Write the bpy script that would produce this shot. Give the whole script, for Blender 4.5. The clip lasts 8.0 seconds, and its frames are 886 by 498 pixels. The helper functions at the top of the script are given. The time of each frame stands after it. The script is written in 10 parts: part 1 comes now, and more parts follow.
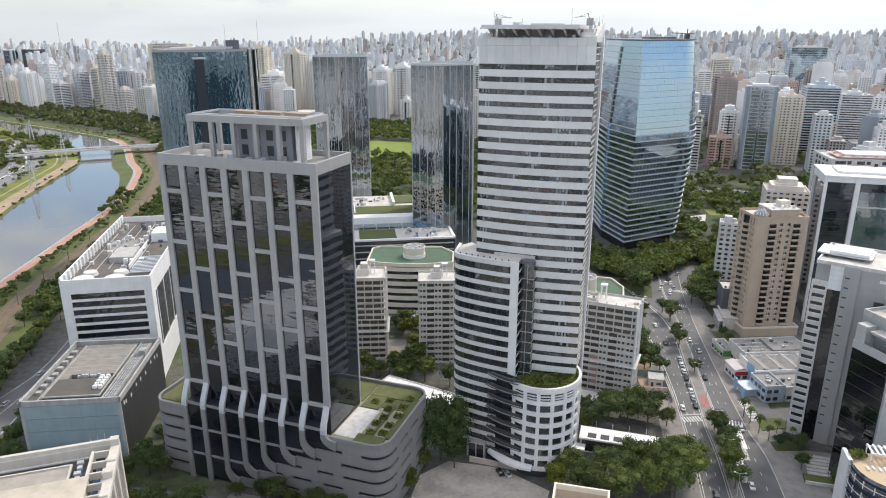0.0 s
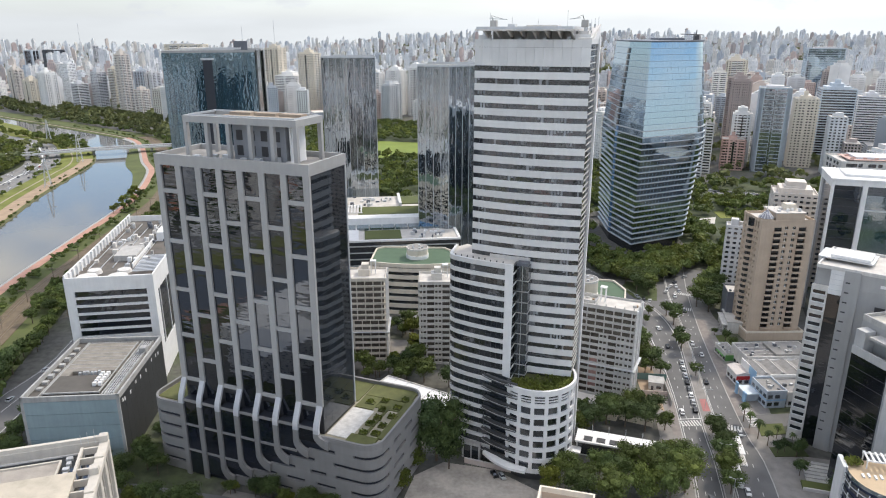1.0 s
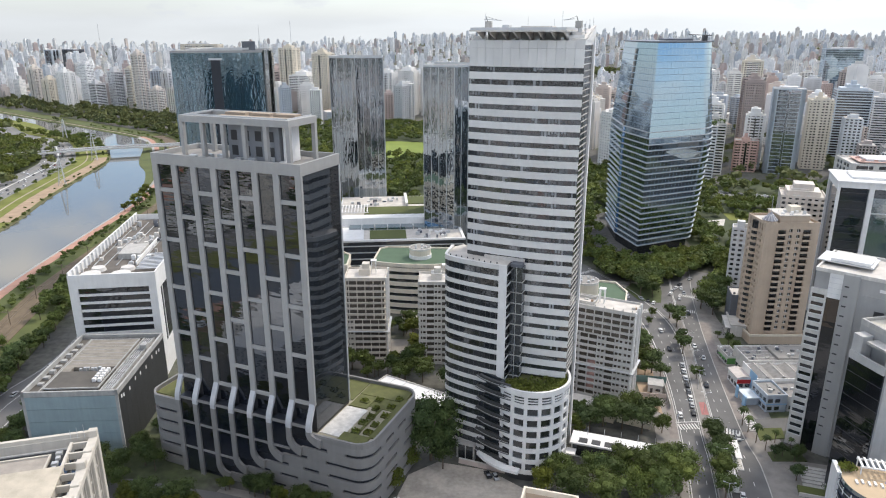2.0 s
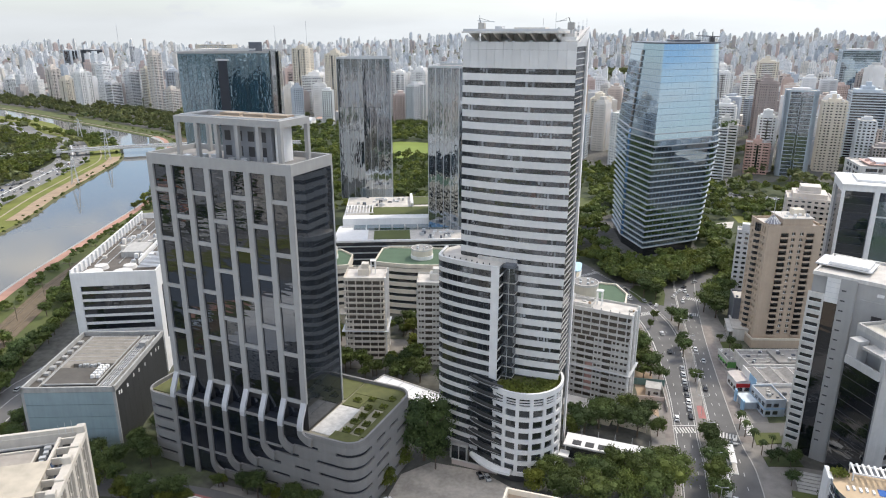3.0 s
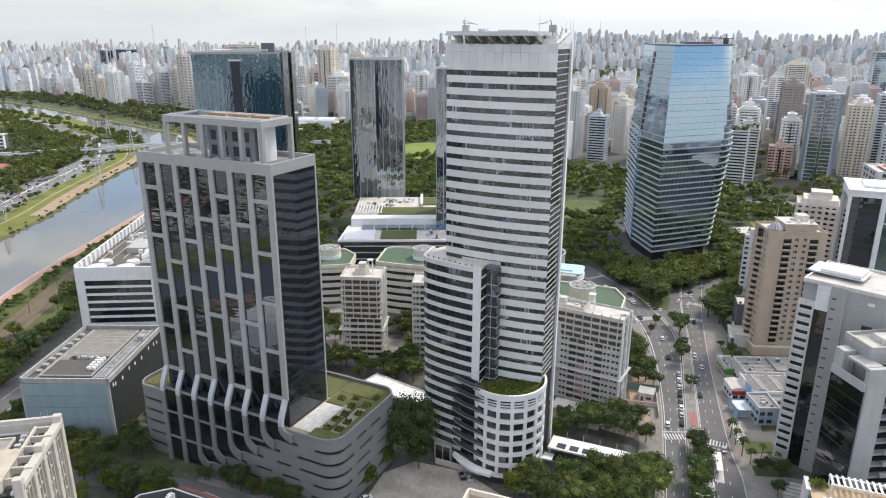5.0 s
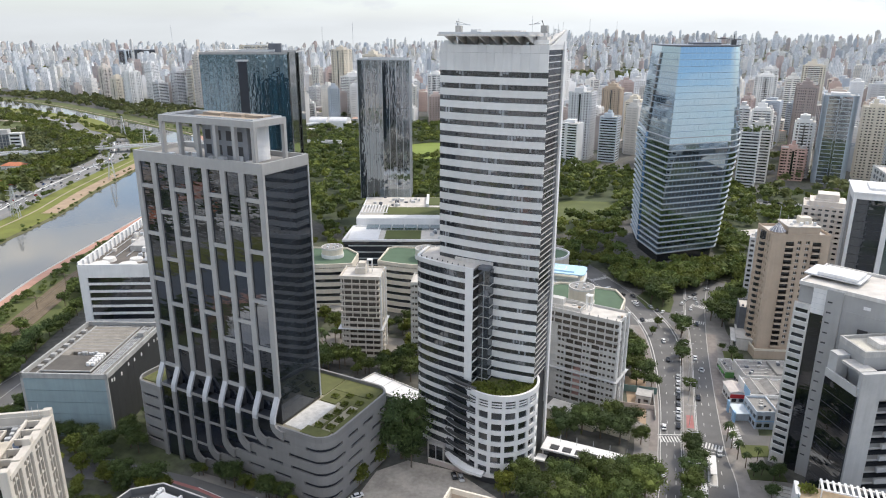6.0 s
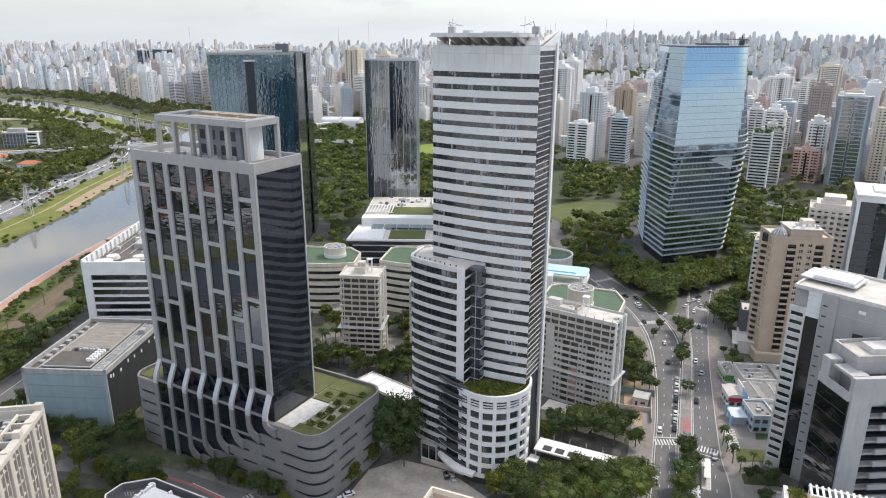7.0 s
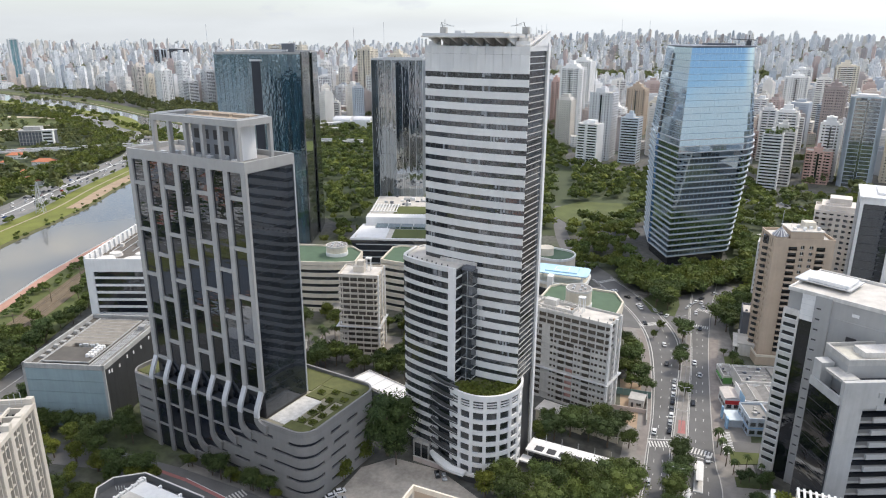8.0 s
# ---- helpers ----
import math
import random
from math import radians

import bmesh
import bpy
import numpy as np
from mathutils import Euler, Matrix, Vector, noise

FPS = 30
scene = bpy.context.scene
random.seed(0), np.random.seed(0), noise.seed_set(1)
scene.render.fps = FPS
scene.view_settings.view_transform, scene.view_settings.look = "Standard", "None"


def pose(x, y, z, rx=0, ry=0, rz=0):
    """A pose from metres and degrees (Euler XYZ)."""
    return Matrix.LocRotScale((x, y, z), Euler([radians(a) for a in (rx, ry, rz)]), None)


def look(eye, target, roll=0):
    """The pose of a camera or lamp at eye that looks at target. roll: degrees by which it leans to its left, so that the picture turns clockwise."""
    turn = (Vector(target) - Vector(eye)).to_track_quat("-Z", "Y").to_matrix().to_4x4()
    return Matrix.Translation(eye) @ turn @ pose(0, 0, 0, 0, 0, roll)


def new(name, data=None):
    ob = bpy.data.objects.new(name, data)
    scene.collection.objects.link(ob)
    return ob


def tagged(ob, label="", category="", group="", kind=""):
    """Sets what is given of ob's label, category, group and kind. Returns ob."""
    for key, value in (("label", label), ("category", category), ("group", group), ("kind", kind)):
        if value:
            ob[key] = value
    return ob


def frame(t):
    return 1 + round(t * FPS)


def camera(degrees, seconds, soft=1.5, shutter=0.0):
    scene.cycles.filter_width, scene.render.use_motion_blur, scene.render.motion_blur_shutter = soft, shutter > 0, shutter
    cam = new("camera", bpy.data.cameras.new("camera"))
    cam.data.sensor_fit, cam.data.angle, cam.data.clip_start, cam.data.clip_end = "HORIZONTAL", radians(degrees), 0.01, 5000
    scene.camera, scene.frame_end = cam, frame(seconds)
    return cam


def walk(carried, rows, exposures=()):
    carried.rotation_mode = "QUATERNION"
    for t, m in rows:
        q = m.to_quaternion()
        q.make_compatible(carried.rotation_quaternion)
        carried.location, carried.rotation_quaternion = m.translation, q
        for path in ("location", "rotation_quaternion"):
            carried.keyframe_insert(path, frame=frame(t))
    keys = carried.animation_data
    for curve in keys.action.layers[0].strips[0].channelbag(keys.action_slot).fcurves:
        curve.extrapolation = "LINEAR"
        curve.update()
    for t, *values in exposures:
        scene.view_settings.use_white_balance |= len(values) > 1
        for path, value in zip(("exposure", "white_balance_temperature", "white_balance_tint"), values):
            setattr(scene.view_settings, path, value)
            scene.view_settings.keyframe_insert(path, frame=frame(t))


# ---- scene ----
# camera and its way
cam = camera(65.8, 8.0, soft=1.1)
METRES, EYE, TILT, LEAN, TURN = 60.0, 148.0, 0.0, 0.0, 0.0
ROWS = [
    (0.0, 0.0, 0.0, 0.0, -0.01, -17.58, 0.02),
    (0.5, 0.0558, -0.0011, 0.0031, 0.67, -17.56, 0.01),
    (1.0, 0.1137, -0.0022, 0.0059, 1.35, -17.54, -0.0),
    (1.5, 0.172, -0.0044, 0.0081, 2.02, -17.55, -0.01),
    (3.0, 0.3538, -0.0069, 0.0136, 4.02, -17.49, -0.06),
    (3.5, 0.4161, -0.0074, 0.0154, 4.6, -17.47, -0.09),
    (4.0, 0.4809, -0.0065, 0.0183, 5.27, -17.47, -0.13),
    (4.5, 0.5456, -0.0048, 0.0204, 5.94, -17.45, -0.15),
    (6.0, 0.7383, 0.0019, 0.023, 7.99, -17.41, -0.2),
    (6.5, 0.8027, 0.0064, 0.0246, 8.68, -17.39, -0.19),
    (7.0, 0.8684, 0.011, 0.0275, 9.37, -17.41, -0.21),
    (7.5, 0.9338, 0.0163, 0.0303, 10.02, -17.43, -0.23),
    (8.0, 0.9984, 0.0216, 0.0328, 10.68, -17.46, -0.24),
]
walk(cam, [(t, pose(0, 0, EYE, TILT, LEAN, TURN) @ pose(METRES * x, METRES * y, METRES * z, 90 + pitch, roll, yaw)) for t, x, y, z, yaw, pitch, roll in ROWS])
scene.view_settings.exposure = 0.57

# sky with thin cloud and haze, and the sun from ahead on the east side
SUN_AZ, SUN_EL = 44.0, 48.0
world = bpy.data.worlds.new("sky")
scene.world = world
world.use_nodes = True
wn, wl = world.node_tree.nodes, world.node_tree.links
wn.clear()
sky = wn.new("ShaderNodeTexSky")
sky.sky_type = "NISHITA"
sky.sun_disc = False
sky.sun_elevation, sky.sun_rotation = radians(SUN_EL), radians(SUN_AZ)
sky.air_density, sky.dust_density, sky.ozone_density = 1.0, 0.8, 3.0
bg_sky = wn.new("ShaderNodeBackground")
bg_sky.inputs[1].default_value = 0.14
wl.new(sky.outputs[0], bg_sky.inputs[0])
bg_cloud = wn.new("ShaderNodeBackground")
tc = wn.new("ShaderNodeTexCoord")
sep = wn.new("ShaderNodeSeparateXYZ")
wl.new(tc.outputs["Generated"], sep.inputs[0])
lift = wn.new("ShaderNodeMapRange")  # thin cloud is brighter overhead than near the horizon
lift.inputs["From Min"].default_value, lift.inputs["From Max"].default_value = 0.06, 0.55
lift.inputs["To Min"].default_value, lift.inputs["To Max"].default_value = 0.66, 1.75
wl.new(sep.outputs[2], lift.inputs[0])
billow = wn.new("ShaderNodeMapRange")  # soft grey and white billows
billow.inputs["From Min"].default_value, billow.inputs["From Max"].default_value = 0.35, 0.62
billow.inputs["To Min"].default_value, billow.inputs["To Max"].default_value = 0.92, 1.0
low = wn.new("ShaderNodeTexNoise")
low.inputs["Scale"].default_value, low.inputs["Detail"].default_value = 5.0, 6
mp2 = wn.new("ShaderNodeMapping")
mp2.inputs["Scale"].default_value = (1, 1, 6)
wl.new(tc.outputs["Generated"], mp2.inputs[0])
wl.new(mp2.outputs[0], low.inputs["Vector"])
wl.new(low.outputs[0], billow.inputs[0])
amount = wn.new("ShaderNodeMath")
amount.operation = "MULTIPLY"
wl.new(lift.outputs[0], amount.inputs[0])
wl.new(billow.outputs[0], amount.inputs[1])
east = wn.new("ShaderNodeMapRange")  # the haze is whiter on the sun's side of the sky
east.inputs["From Min"].default_value, east.inputs["From Max"].default_value = -0.6, 0.6
east.inputs["To Min"].default_value, east.inputs["To Max"].default_value = 0.86, 1.14
wl.new(sep.outputs[0], east.inputs[0])
glow = wn.new("ShaderNodeMath")
glow.operation = "MULTIPLY"
wl.new(amount.outputs[0], glow.inputs[0])
wl.new(east.outputs[0], glow.inputs[1])
wl.new(glow.outputs[0], bg_cloud.inputs[1])
tone = wn.new("ShaderNodeValToRGB")  # blue-grey haze low down, warm white higher up
tone.color_ramp.elements[0].position, tone.color_ramp.elements[0].color = 0.05, (0.915, 0.96, 1.0, 1)
tone.color_ramp.elements[1].position, tone.color_ramp.elements[1].color = 0.15, (1.0, 0.962, 0.915, 1)
wl.new(sep.outputs[2], tone.inputs[0])
wl.new(tone.outputs[0], bg_cloud.inputs[0])
mp = wn.new("ShaderNodeMapping")
mp.inputs["Scale"].default_value = (1, 1, 2.6)
wl.new(tc.outputs["Generated"], mp.inputs[0])
nz = wn.new("ShaderNodeTexNoise")
nz.inputs["Scale"].default_value = 3.2
nz.inputs["Detail"].default_value = 7
nz.inputs["Roughness"].default_value = 0.6
wl.new(mp.outputs[0], nz.inputs["Vector"])
ramp = wn.new("ShaderNodeMapRange")
ramp.inputs["From Min"].default_value, ramp.inputs["From Max"].default_value = 0.44, 0.64
wl.new(nz.outputs[0], ramp.inputs[0])
haze = wn.new("ShaderNodeMapRange")
haze.inputs["From Min"].default_value, haze.inputs["From Max"].default_value = 0.10, 0.015
wl.new(sep.outputs[2], haze.inputs[0])
mx = wn.new("ShaderNodeMath")
mx.operation = "MAXIMUM"
wl.new(ramp.outputs[0], mx.inputs[0])
wl.new(haze.outputs[0], mx.inputs[1])
ms = wn.new("ShaderNodeMixShader")
wl.new(mx.outputs[0], ms.inputs[0])
wl.new(bg_sky.outputs[0], ms.inputs[1])
wl.new(bg_cloud.outputs[0], ms.inputs[2])
wo = wn.new("ShaderNodeOutputWorld")
wl.new(ms.outputs[0], wo.inputs[0])
sun_data = bpy.data.lights.new("sun", "SUN")
sun_data.energy, sun_data.angle, sun_data.color = 1.9, radians(7.0), (1.0, 0.91, 0.78)
sun = new("sun", sun_data)
az, el = radians(SUN_AZ), radians(SUN_EL)
sun.matrix_world = look(Vector((math.sin(az) * math.cos(el), math.cos(az) * math.cos(el), math.sin(el))) * 800, (0, 0, 0))


# ---- materials ----
MATS = {}


def surf(name, col, rough=0.8, var=0.15, scale=0.25, fine=4.0, bump=0.15, metal=0.0, streak=0.0, rnd=0.0, spec=0.5):
    """A worn surface: colour drifting at two scales, fine relief, rain streaks down upright faces."""
    if name in MATS:
        return MATS[name]
    m = bpy.data.materials.new(name)
    m.use_nodes = True
    n, l = m.node_tree.nodes, m.node_tree.links
    p = n["Principled BSDF"]
    p.inputs["Metallic"].default_value = metal
    p.inputs["Specular IOR Level"].default_value = spec
    geo = n.new("ShaderNodeNewGeometry")
    big = n.new("ShaderNodeTexNoise")
    big.inputs["Scale"].default_value = scale
    big.inputs["Detail"].default_value = 5
    l.new(geo.outputs["Position"], big.inputs["Vector"])
    small = n.new("ShaderNodeTexNoise")
    small.inputs["Scale"].default_value = fine
    small.inputs["Detail"].default_value = 3
    l.new(geo.outputs["Position"], small.inputs["Vector"])
    add = n.new("ShaderNodeMath")
    add.operation = "MULTIPLY_ADD"
    add.inputs[1].default_value = 0.65
    l.new(big.outputs[0], add.inputs[0])
    half = n.new("ShaderNodeMath")
    half.operation = "MULTIPLY"
    half.inputs[1].default_value = 0.35
    l.new(small.outputs[0], half.inputs[0])
    l.new(half.outputs[0], add.inputs[2])
    out = add.outputs[0]
    if streak:
        mapn = n.new("ShaderNodeMapping")
        mapn.inputs["Scale"].default_value = (0.9, 0.9, 0.06)
        l.new(geo.outputs["Position"], mapn.inputs[0])
        st = n.new("ShaderNodeTexNoise")
        st.inputs["Scale"].default_value = 1.0
        st.inputs["Detail"].default_value = 4
        l.new(mapn.outputs[0], st.inputs["Vector"])
        mixs = n.new("ShaderNodeMath")
        mixs.operation = "MULTIPLY_ADD"
        mixs.inputs[1].default_value = streak
        l.new(st.outputs[0], mixs.inputs[0])
        l.new(out, mixs.inputs[2])
        out = mixs.outputs[0]
    rng = n.new("ShaderNodeMapRange")
    mid = 0.5 + 0.5 * streak
    rng.inputs["From Min"].default_value, rng.inputs["From Max"].default_value = mid - 0.25, mid + 0.25
    rng.inputs["To Min"].default_value, rng.inputs["To Max"].default_value = 1 - var, 1 + var
    l.new(out, rng.inputs[0])
    fac = rng.outputs[0]
    if rnd:
        oi = n.new("ShaderNodeObjectInfo")
        rr = n.new("ShaderNodeMapRange")
        rr.inputs["To Min"].default_value, rr.inputs["To Max"].default_value = 1 - rnd, 1 + rnd
        l.new(oi.outputs["Random"], rr.inputs[0])
        mul = n.new("ShaderNodeMath")
        mul.operation = "MULTIPLY"
        l.new(fac, mul.inputs[0])
        l.new(rr.outputs[0], mul.inputs[1])
        fac = mul.outputs[0]
    vm = n.new("ShaderNodeVectorMath")
    vm.operation = "SCALE"
    vm.inputs[0].default_value = col
    l.new(fac, vm.inputs["Scale"])
    l.new(vm.outputs[0], p.inputs["Base Color"])
    ro = n.new("ShaderNodeMapRange")
    ro.inputs["To Min"].default_value, ro.inputs["To Max"].default_value = max(0.02, rough - 0.12), min(1, rough + 0.12)
    l.new(small.outputs[0], ro.inputs[0])
    l.new(ro.outputs[0], p.inputs["Roughness"])
    if bump:
        b = n.new("ShaderNodeBump")
        b.inputs["Strength"].default_value = bump
        b.inputs["Distance"].default_value = 0.05
        l.new(small.outputs[0], b.inputs["Height"])
        l.new(b.outputs[0], p.inputs["Normal"])
    MATS[name] = m
    return m


def glass(name, col, refl=0.25, rough=0.03, wave=0.5, wscale=0.35, stretch=(1, 1, 1), rnd=0.5, tilt=0.0, tint=(0.86, 0.92, 1.0)):
    """Coated facade glass: a dark body with a mirror coat, panes a little out of true."""
    if name in MATS:
        return MATS[name]
    m = bpy.data.materials.new(name)
    m.use_nodes = True
    n, l = m.node_tree.nodes, m.node_tree.links
    p = n["Principled BSDF"]
    geo = n.new("ShaderNodeNewGeometry")
    oi = n.new("ShaderNodeObjectInfo")
    rr = n.new("ShaderNodeMapRange")
    rr.inputs["To Min"].default_value, rr.inputs["To Max"].default_value = 1 - rnd, 1 + rnd
    l.new(oi.outputs["Random"], rr.inputs[0])
    vm = n.new("ShaderNodeVectorMath")
    vm.operation = "SCALE"
    vm.inputs[0].default_value = col
    l.new(rr.outputs[0], vm.inputs["Scale"])
    l.new(vm.outputs[0], p.inputs["Base Color"])
    p.inputs["Roughness"].default_value = rough
    p.inputs["IOR"].default_value = 1.52
    coat = n.new("ShaderNodeBsdfGlossy")
    coat.inputs["Color"].default_value = (*tint, 1)
    coat.inputs["Roughness"].default_value = rough
    mapn = n.new("ShaderNodeMapping")
    mapn.inputs["Scale"].default_value = stretch
    l.new(geo.outputs["Position"], mapn.inputs[0])
    nz_ = n.new("ShaderNodeTexNoise")
    nz_.inputs["Scale"].default_value = wscale
    nz_.inputs["Detail"].default_value = 2
    l.new(mapn.outputs[0], nz_.inputs["Vector"])
    b = n.new("ShaderNodeBump")
    b.inputs["Strength"].default_value = wave
    b.inputs["Distance"].default_value = 0.12
    l.new(nz_.outputs[0], b.inputs["Height"])
    normal = b.outputs[0]
    if tilt:
        wnz = n.new("ShaderNodeTexWhiteNoise")
        wnz.noise_dimensions = "1D"
        l.new(oi.outputs["Random"], wnz.inputs["W"])
        sub = n.new("ShaderNodeVectorMath")
        sub.operation = "MULTIPLY_ADD"
        sub.inputs[1].default_value = (2 * tilt, 2 * tilt, 2 * tilt)
        sub.inputs[2].default_value = (-tilt, -tilt, -tilt)
        l.new(wnz.outputs["Color"], sub.inputs[0])
        ad = n.new("ShaderNodeVectorMath")
        l.new(normal, ad.inputs[0])
        l.new(sub.outputs[0], ad.inputs[1])
        nm = n.new("ShaderNodeVectorMath")
        nm.operation = "NORMALIZE"
        l.new(ad.outputs[0], nm.inputs[0])
        normal = nm.outputs[0]
    l.new(normal, p.inputs["Normal"])
    l.new(normal, coat.inputs["Normal"])
    mix = n.new("ShaderNodeMixShader")
    mix.inputs[0].default_value = refl
    l.new(p.outputs[0], mix.inputs[1])
    l.new(coat.outputs[0], mix.inputs[2])
    l.new(mix.outputs[0], n["Material Output"].inputs[0])
    MATS[name] = m
    return m


def leafy(name, col, var=0.35):
    """Foliage: each leaf clump its own green, a little light through it."""
    if name in MATS:
        return MATS[name]
    m = bpy.data.materials.new(name)
    m.use_nodes = True
    n, l = m.node_tree.nodes, m.node_tree.links
    p = n["Principled BSDF"]
    geo = n.new("ShaderNodeNewGeometry")
    oi = n.new("ShaderNodeObjectInfo")
    rr = n.new("ShaderNodeMapRange")
    rr.inputs["To Min"].default_value, rr.inputs["To Max"].default_value = 1 - var, 1 + var
    l.new(geo.outputs["Random Per Island"], rr.inputs[0])
    r2 = n.new("ShaderNodeMapRange")
    r2.inputs["To Min"].default_value, r2.inputs["To Max"].default_value = 0.75, 1.3
    l.new(oi.outputs["Random"], r2.inputs[0])
    big = n.new("ShaderNodeTexNoise")
    big.inputs["Scale"].default_value = 0.07
    big.inputs["Detail"].default_value = 3
    l.new(geo.outputs["Position"], big.inputs["Vector"])
    r3 = n.new("ShaderNodeMapRange")
    r3.inputs["From Min"].default_value, r3.inputs["From Max"].default_value = 0.3, 0.7
    l.new(big.outputs[0], r3.inputs[0])
    warm = n.new("ShaderNodeMix")
    warm.data_type = "RGBA"
    warm.inputs[6].default_value = (*col, 1)
    warm.inputs[7].default_value = (col[0] * 1.4, col[1] * 1.2, col[2] * 0.85, 1)
    l.new(r3.outputs[0], warm.inputs[0])
    mu = n.new("ShaderNodeMath")
    mu.operation = "MULTIPLY"
    l.new(rr.outputs[0], mu.inputs[0])
    l.new(r2.outputs[0], mu.inputs[1])
    vm = n.new("ShaderNodeVectorMath")
    vm.operation = "SCALE"
    l.new(warm.outputs[2], vm.inputs[0])
    l.new(mu.outputs[0], vm.inputs["Scale"])
    l.new(vm.outputs[0], p.inputs["Base Color"])
    p.inputs["Roughness"].default_value = 0.7
    p.inputs["Specular IOR Level"].default_value = 0.25
    tr = n.new("ShaderNodeBsdfTranslucent")
    l.new(vm.outputs[0], tr.inputs[0])
    mix = n.new("ShaderNodeMixShader")
    mix.inputs[0].default_value = 0.3
    l.new(p.outputs[0], mix.inputs[1])
    l.new(tr.outputs[0], mix.inputs[2])
    l.new(mix.outputs[0], n["Material Output"].inputs[0])
    MATS[name] = m
    return m


WHITE = surf("white_paint", (0.75, 0.745, 0.735), 0.6, 0.10, streak=0.5)
PANEL = surf("white_panel", (0.69, 0.685, 0.67), 0.45, 0.08, streak=0.4, rnd=0.06)
CONCRETE = surf("concrete", (0.42, 0.41, 0.39), 0.9, 0.22, streak=0.6)
PALECON = surf("pale_concrete", (0.60, 0.58, 0.55), 0.9, 0.2, streak=0.6)
ROOFGREY = surf("roof_felt", (0.27, 0.26, 0.245), 0.95, 0.35, scale=0.15)
ROOFPALE = surf("roof_screed", (0.55, 0.52, 0.48), 0.95, 0.3, scale=0.2)
GREYCLAD = surf("grey_cladding", (0.36, 0.357, 0.35), 0.5, 0.10, streak=0.4, rnd=0.04)
DARKCLAD = surf("dark_cladding", (0.12, 0.13, 0.15), 0.5, 0.2, streak=0.5)
BEIGE = surf("beige_render", (0.46, 0.37, 0.285), 0.85, 0.12, streak=0.4)
CREAM = surf("cream_render", (0.66, 0.60, 0.50), 0.85, 0.12, streak=0.5)
METAL = surf("painted_metal", (0.55, 0.56, 0.57), 0.4, 0.15, metal=0.3)
DARKMETAL = surf("dark_metal", (0.07, 0.07, 0.074), 0.4, 0.2, metal=0.4)
BLACK = surf("black_rubber", (0.02, 0.02, 0.02), 0.8, 0.2)
GRASS = surf("grass", (0.088, 0.105, 0.030), 0.95, 0.4, scale=0.06, fine=1.5, bump=0.5)
TERRACE = surf("dry_lawn", (0.108, 0.115, 0.04), 0.95, 0.35, scale=0.3, fine=2.5, bump=0.5)
GREENROOF = surf("green_roof_coating", (0.075, 0.125, 0.075), 0.8, 0.2, scale=0.2)
SOIL = surf("bare_soil", (0.34, 0.25, 0.17), 0.95, 0.3, scale=0.15)
REDPAINT = surf("red_lane", (0.36, 0.15, 0.14), 0.85, 0.2, scale=0.5)
ASPHALT = surf("asphalt", (0.135, 0.133, 0.132), 0.9, 0.25, scale=0.12, fine=2)
PAVE = surf("paving", (0.235, 0.22, 0.205), 0.9, 0.3, scale=0.3)
MARK = surf("road_paint", (0.60, 0.60, 0.58), 0.7, 0.15, scale=1.0)
YARD = surf("gravel_yard", (0.42, 0.38, 0.33), 0.95, 0.45, scale=0.12, fine=0.7)
BARK = surf("bark", (0.13, 0.10, 0.075), 0.95, 0.3, scale=1.0)
LEAF = leafy("leaves", (0.080, 0.114, 0.038), 0.34)
LEAF2 = leafy("leaves_deep", (0.062, 0.096, 0.039), 0.34)
# paler, greyer leaf for far trees: distance haze put into its colour
LEAF_HAZE = leafy("leaves_haze", (0.105, 0.128, 0.062), 0.3)
LEAF3 = leafy("leaves_light", (0.12, 0.15, 0.035), 0.28)
LEAF4 = leafy("leaves_mixed", (0.098, 0.128, 0.036), 0.28)
BLUEPAINT = surf("blue_paint", (0.29, 0.48, 0.68), 0.6, 0.1)
REDTILE = surf("clay_tiles", (0.46, 0.17, 0.09), 0.85, 0.25, scale=0.4)
G_DARK = glass("tower_glass", (0.007, 0.009, 0.014), 0.082, 0.012, 0.6, 0.20, (0.45, 0.45, 1.7), rnd=0.3, tilt=0.008)
G_SIDE = glass("side_glass", (0.017, 0.021, 0.027), 0.05, 0.03, 0.05, 0.3, rnd=0.35, tilt=0.002)
G_WIN = glass("window_glass", (0.026, 0.030, 0.034), 0.10, 0.04, 0.4, 0.5, rnd=0.6, tilt=0.02)
G_BLUE = glass("blue_glass", (0.014, 0.02, 0.026), 0.46, 0.03, 0.06, 0.15, rnd=0.15, tilt=0.003, tint=(0.68, 0.86, 1.0))
G_MIRROR = glass("mirror_glass", (0.014, 0.048, 0.068), 0.30, 0.02, 0.75, 0.6, (1, 1, 0.45), rnd=0.6, tilt=0.012, tint=(0.66, 0.86, 1.0))
G_SLIM = glass("slim_tower_glass", (0.018, 0.030, 0.040), 0.36, 0.02, 0.6, 0.5, (1, 1, 0.35), rnd=0.7, tilt=0.010, tint=(0.84, 0.92, 1.0))
G_AQUA = glass("aqua_glass", (0.10, 0.33, 0.38), 0.3, 0.05, 0.2, 0.3, rnd=0.2)
G_TEAL = glass("teal_glass", (0.03, 0.07, 0.08), 0.3, 0.05, 0.2, 0.3, rnd=0.2)


# ---- building helpers ----
def mesh(name, bm):
    me = bpy.data.meshes.new(name)
    bm.to_mesh(me)
    bm.free()
    return me


def part(name, bm, material, parent, label="", loc=None, rz=0.0):
    me = mesh(name, bm) if isinstance(bm, bmesh.types.BMesh) else bm
    if not me.materials:
        me.materials.append(material)
    ob = new(name, me)
    ob.parent = parent
    if loc is not None:
        ob.location = loc
    if rz:
        ob.rotation_euler = (0, 0, radians(rz))
    if label:
        ob["label"] = label
    return ob


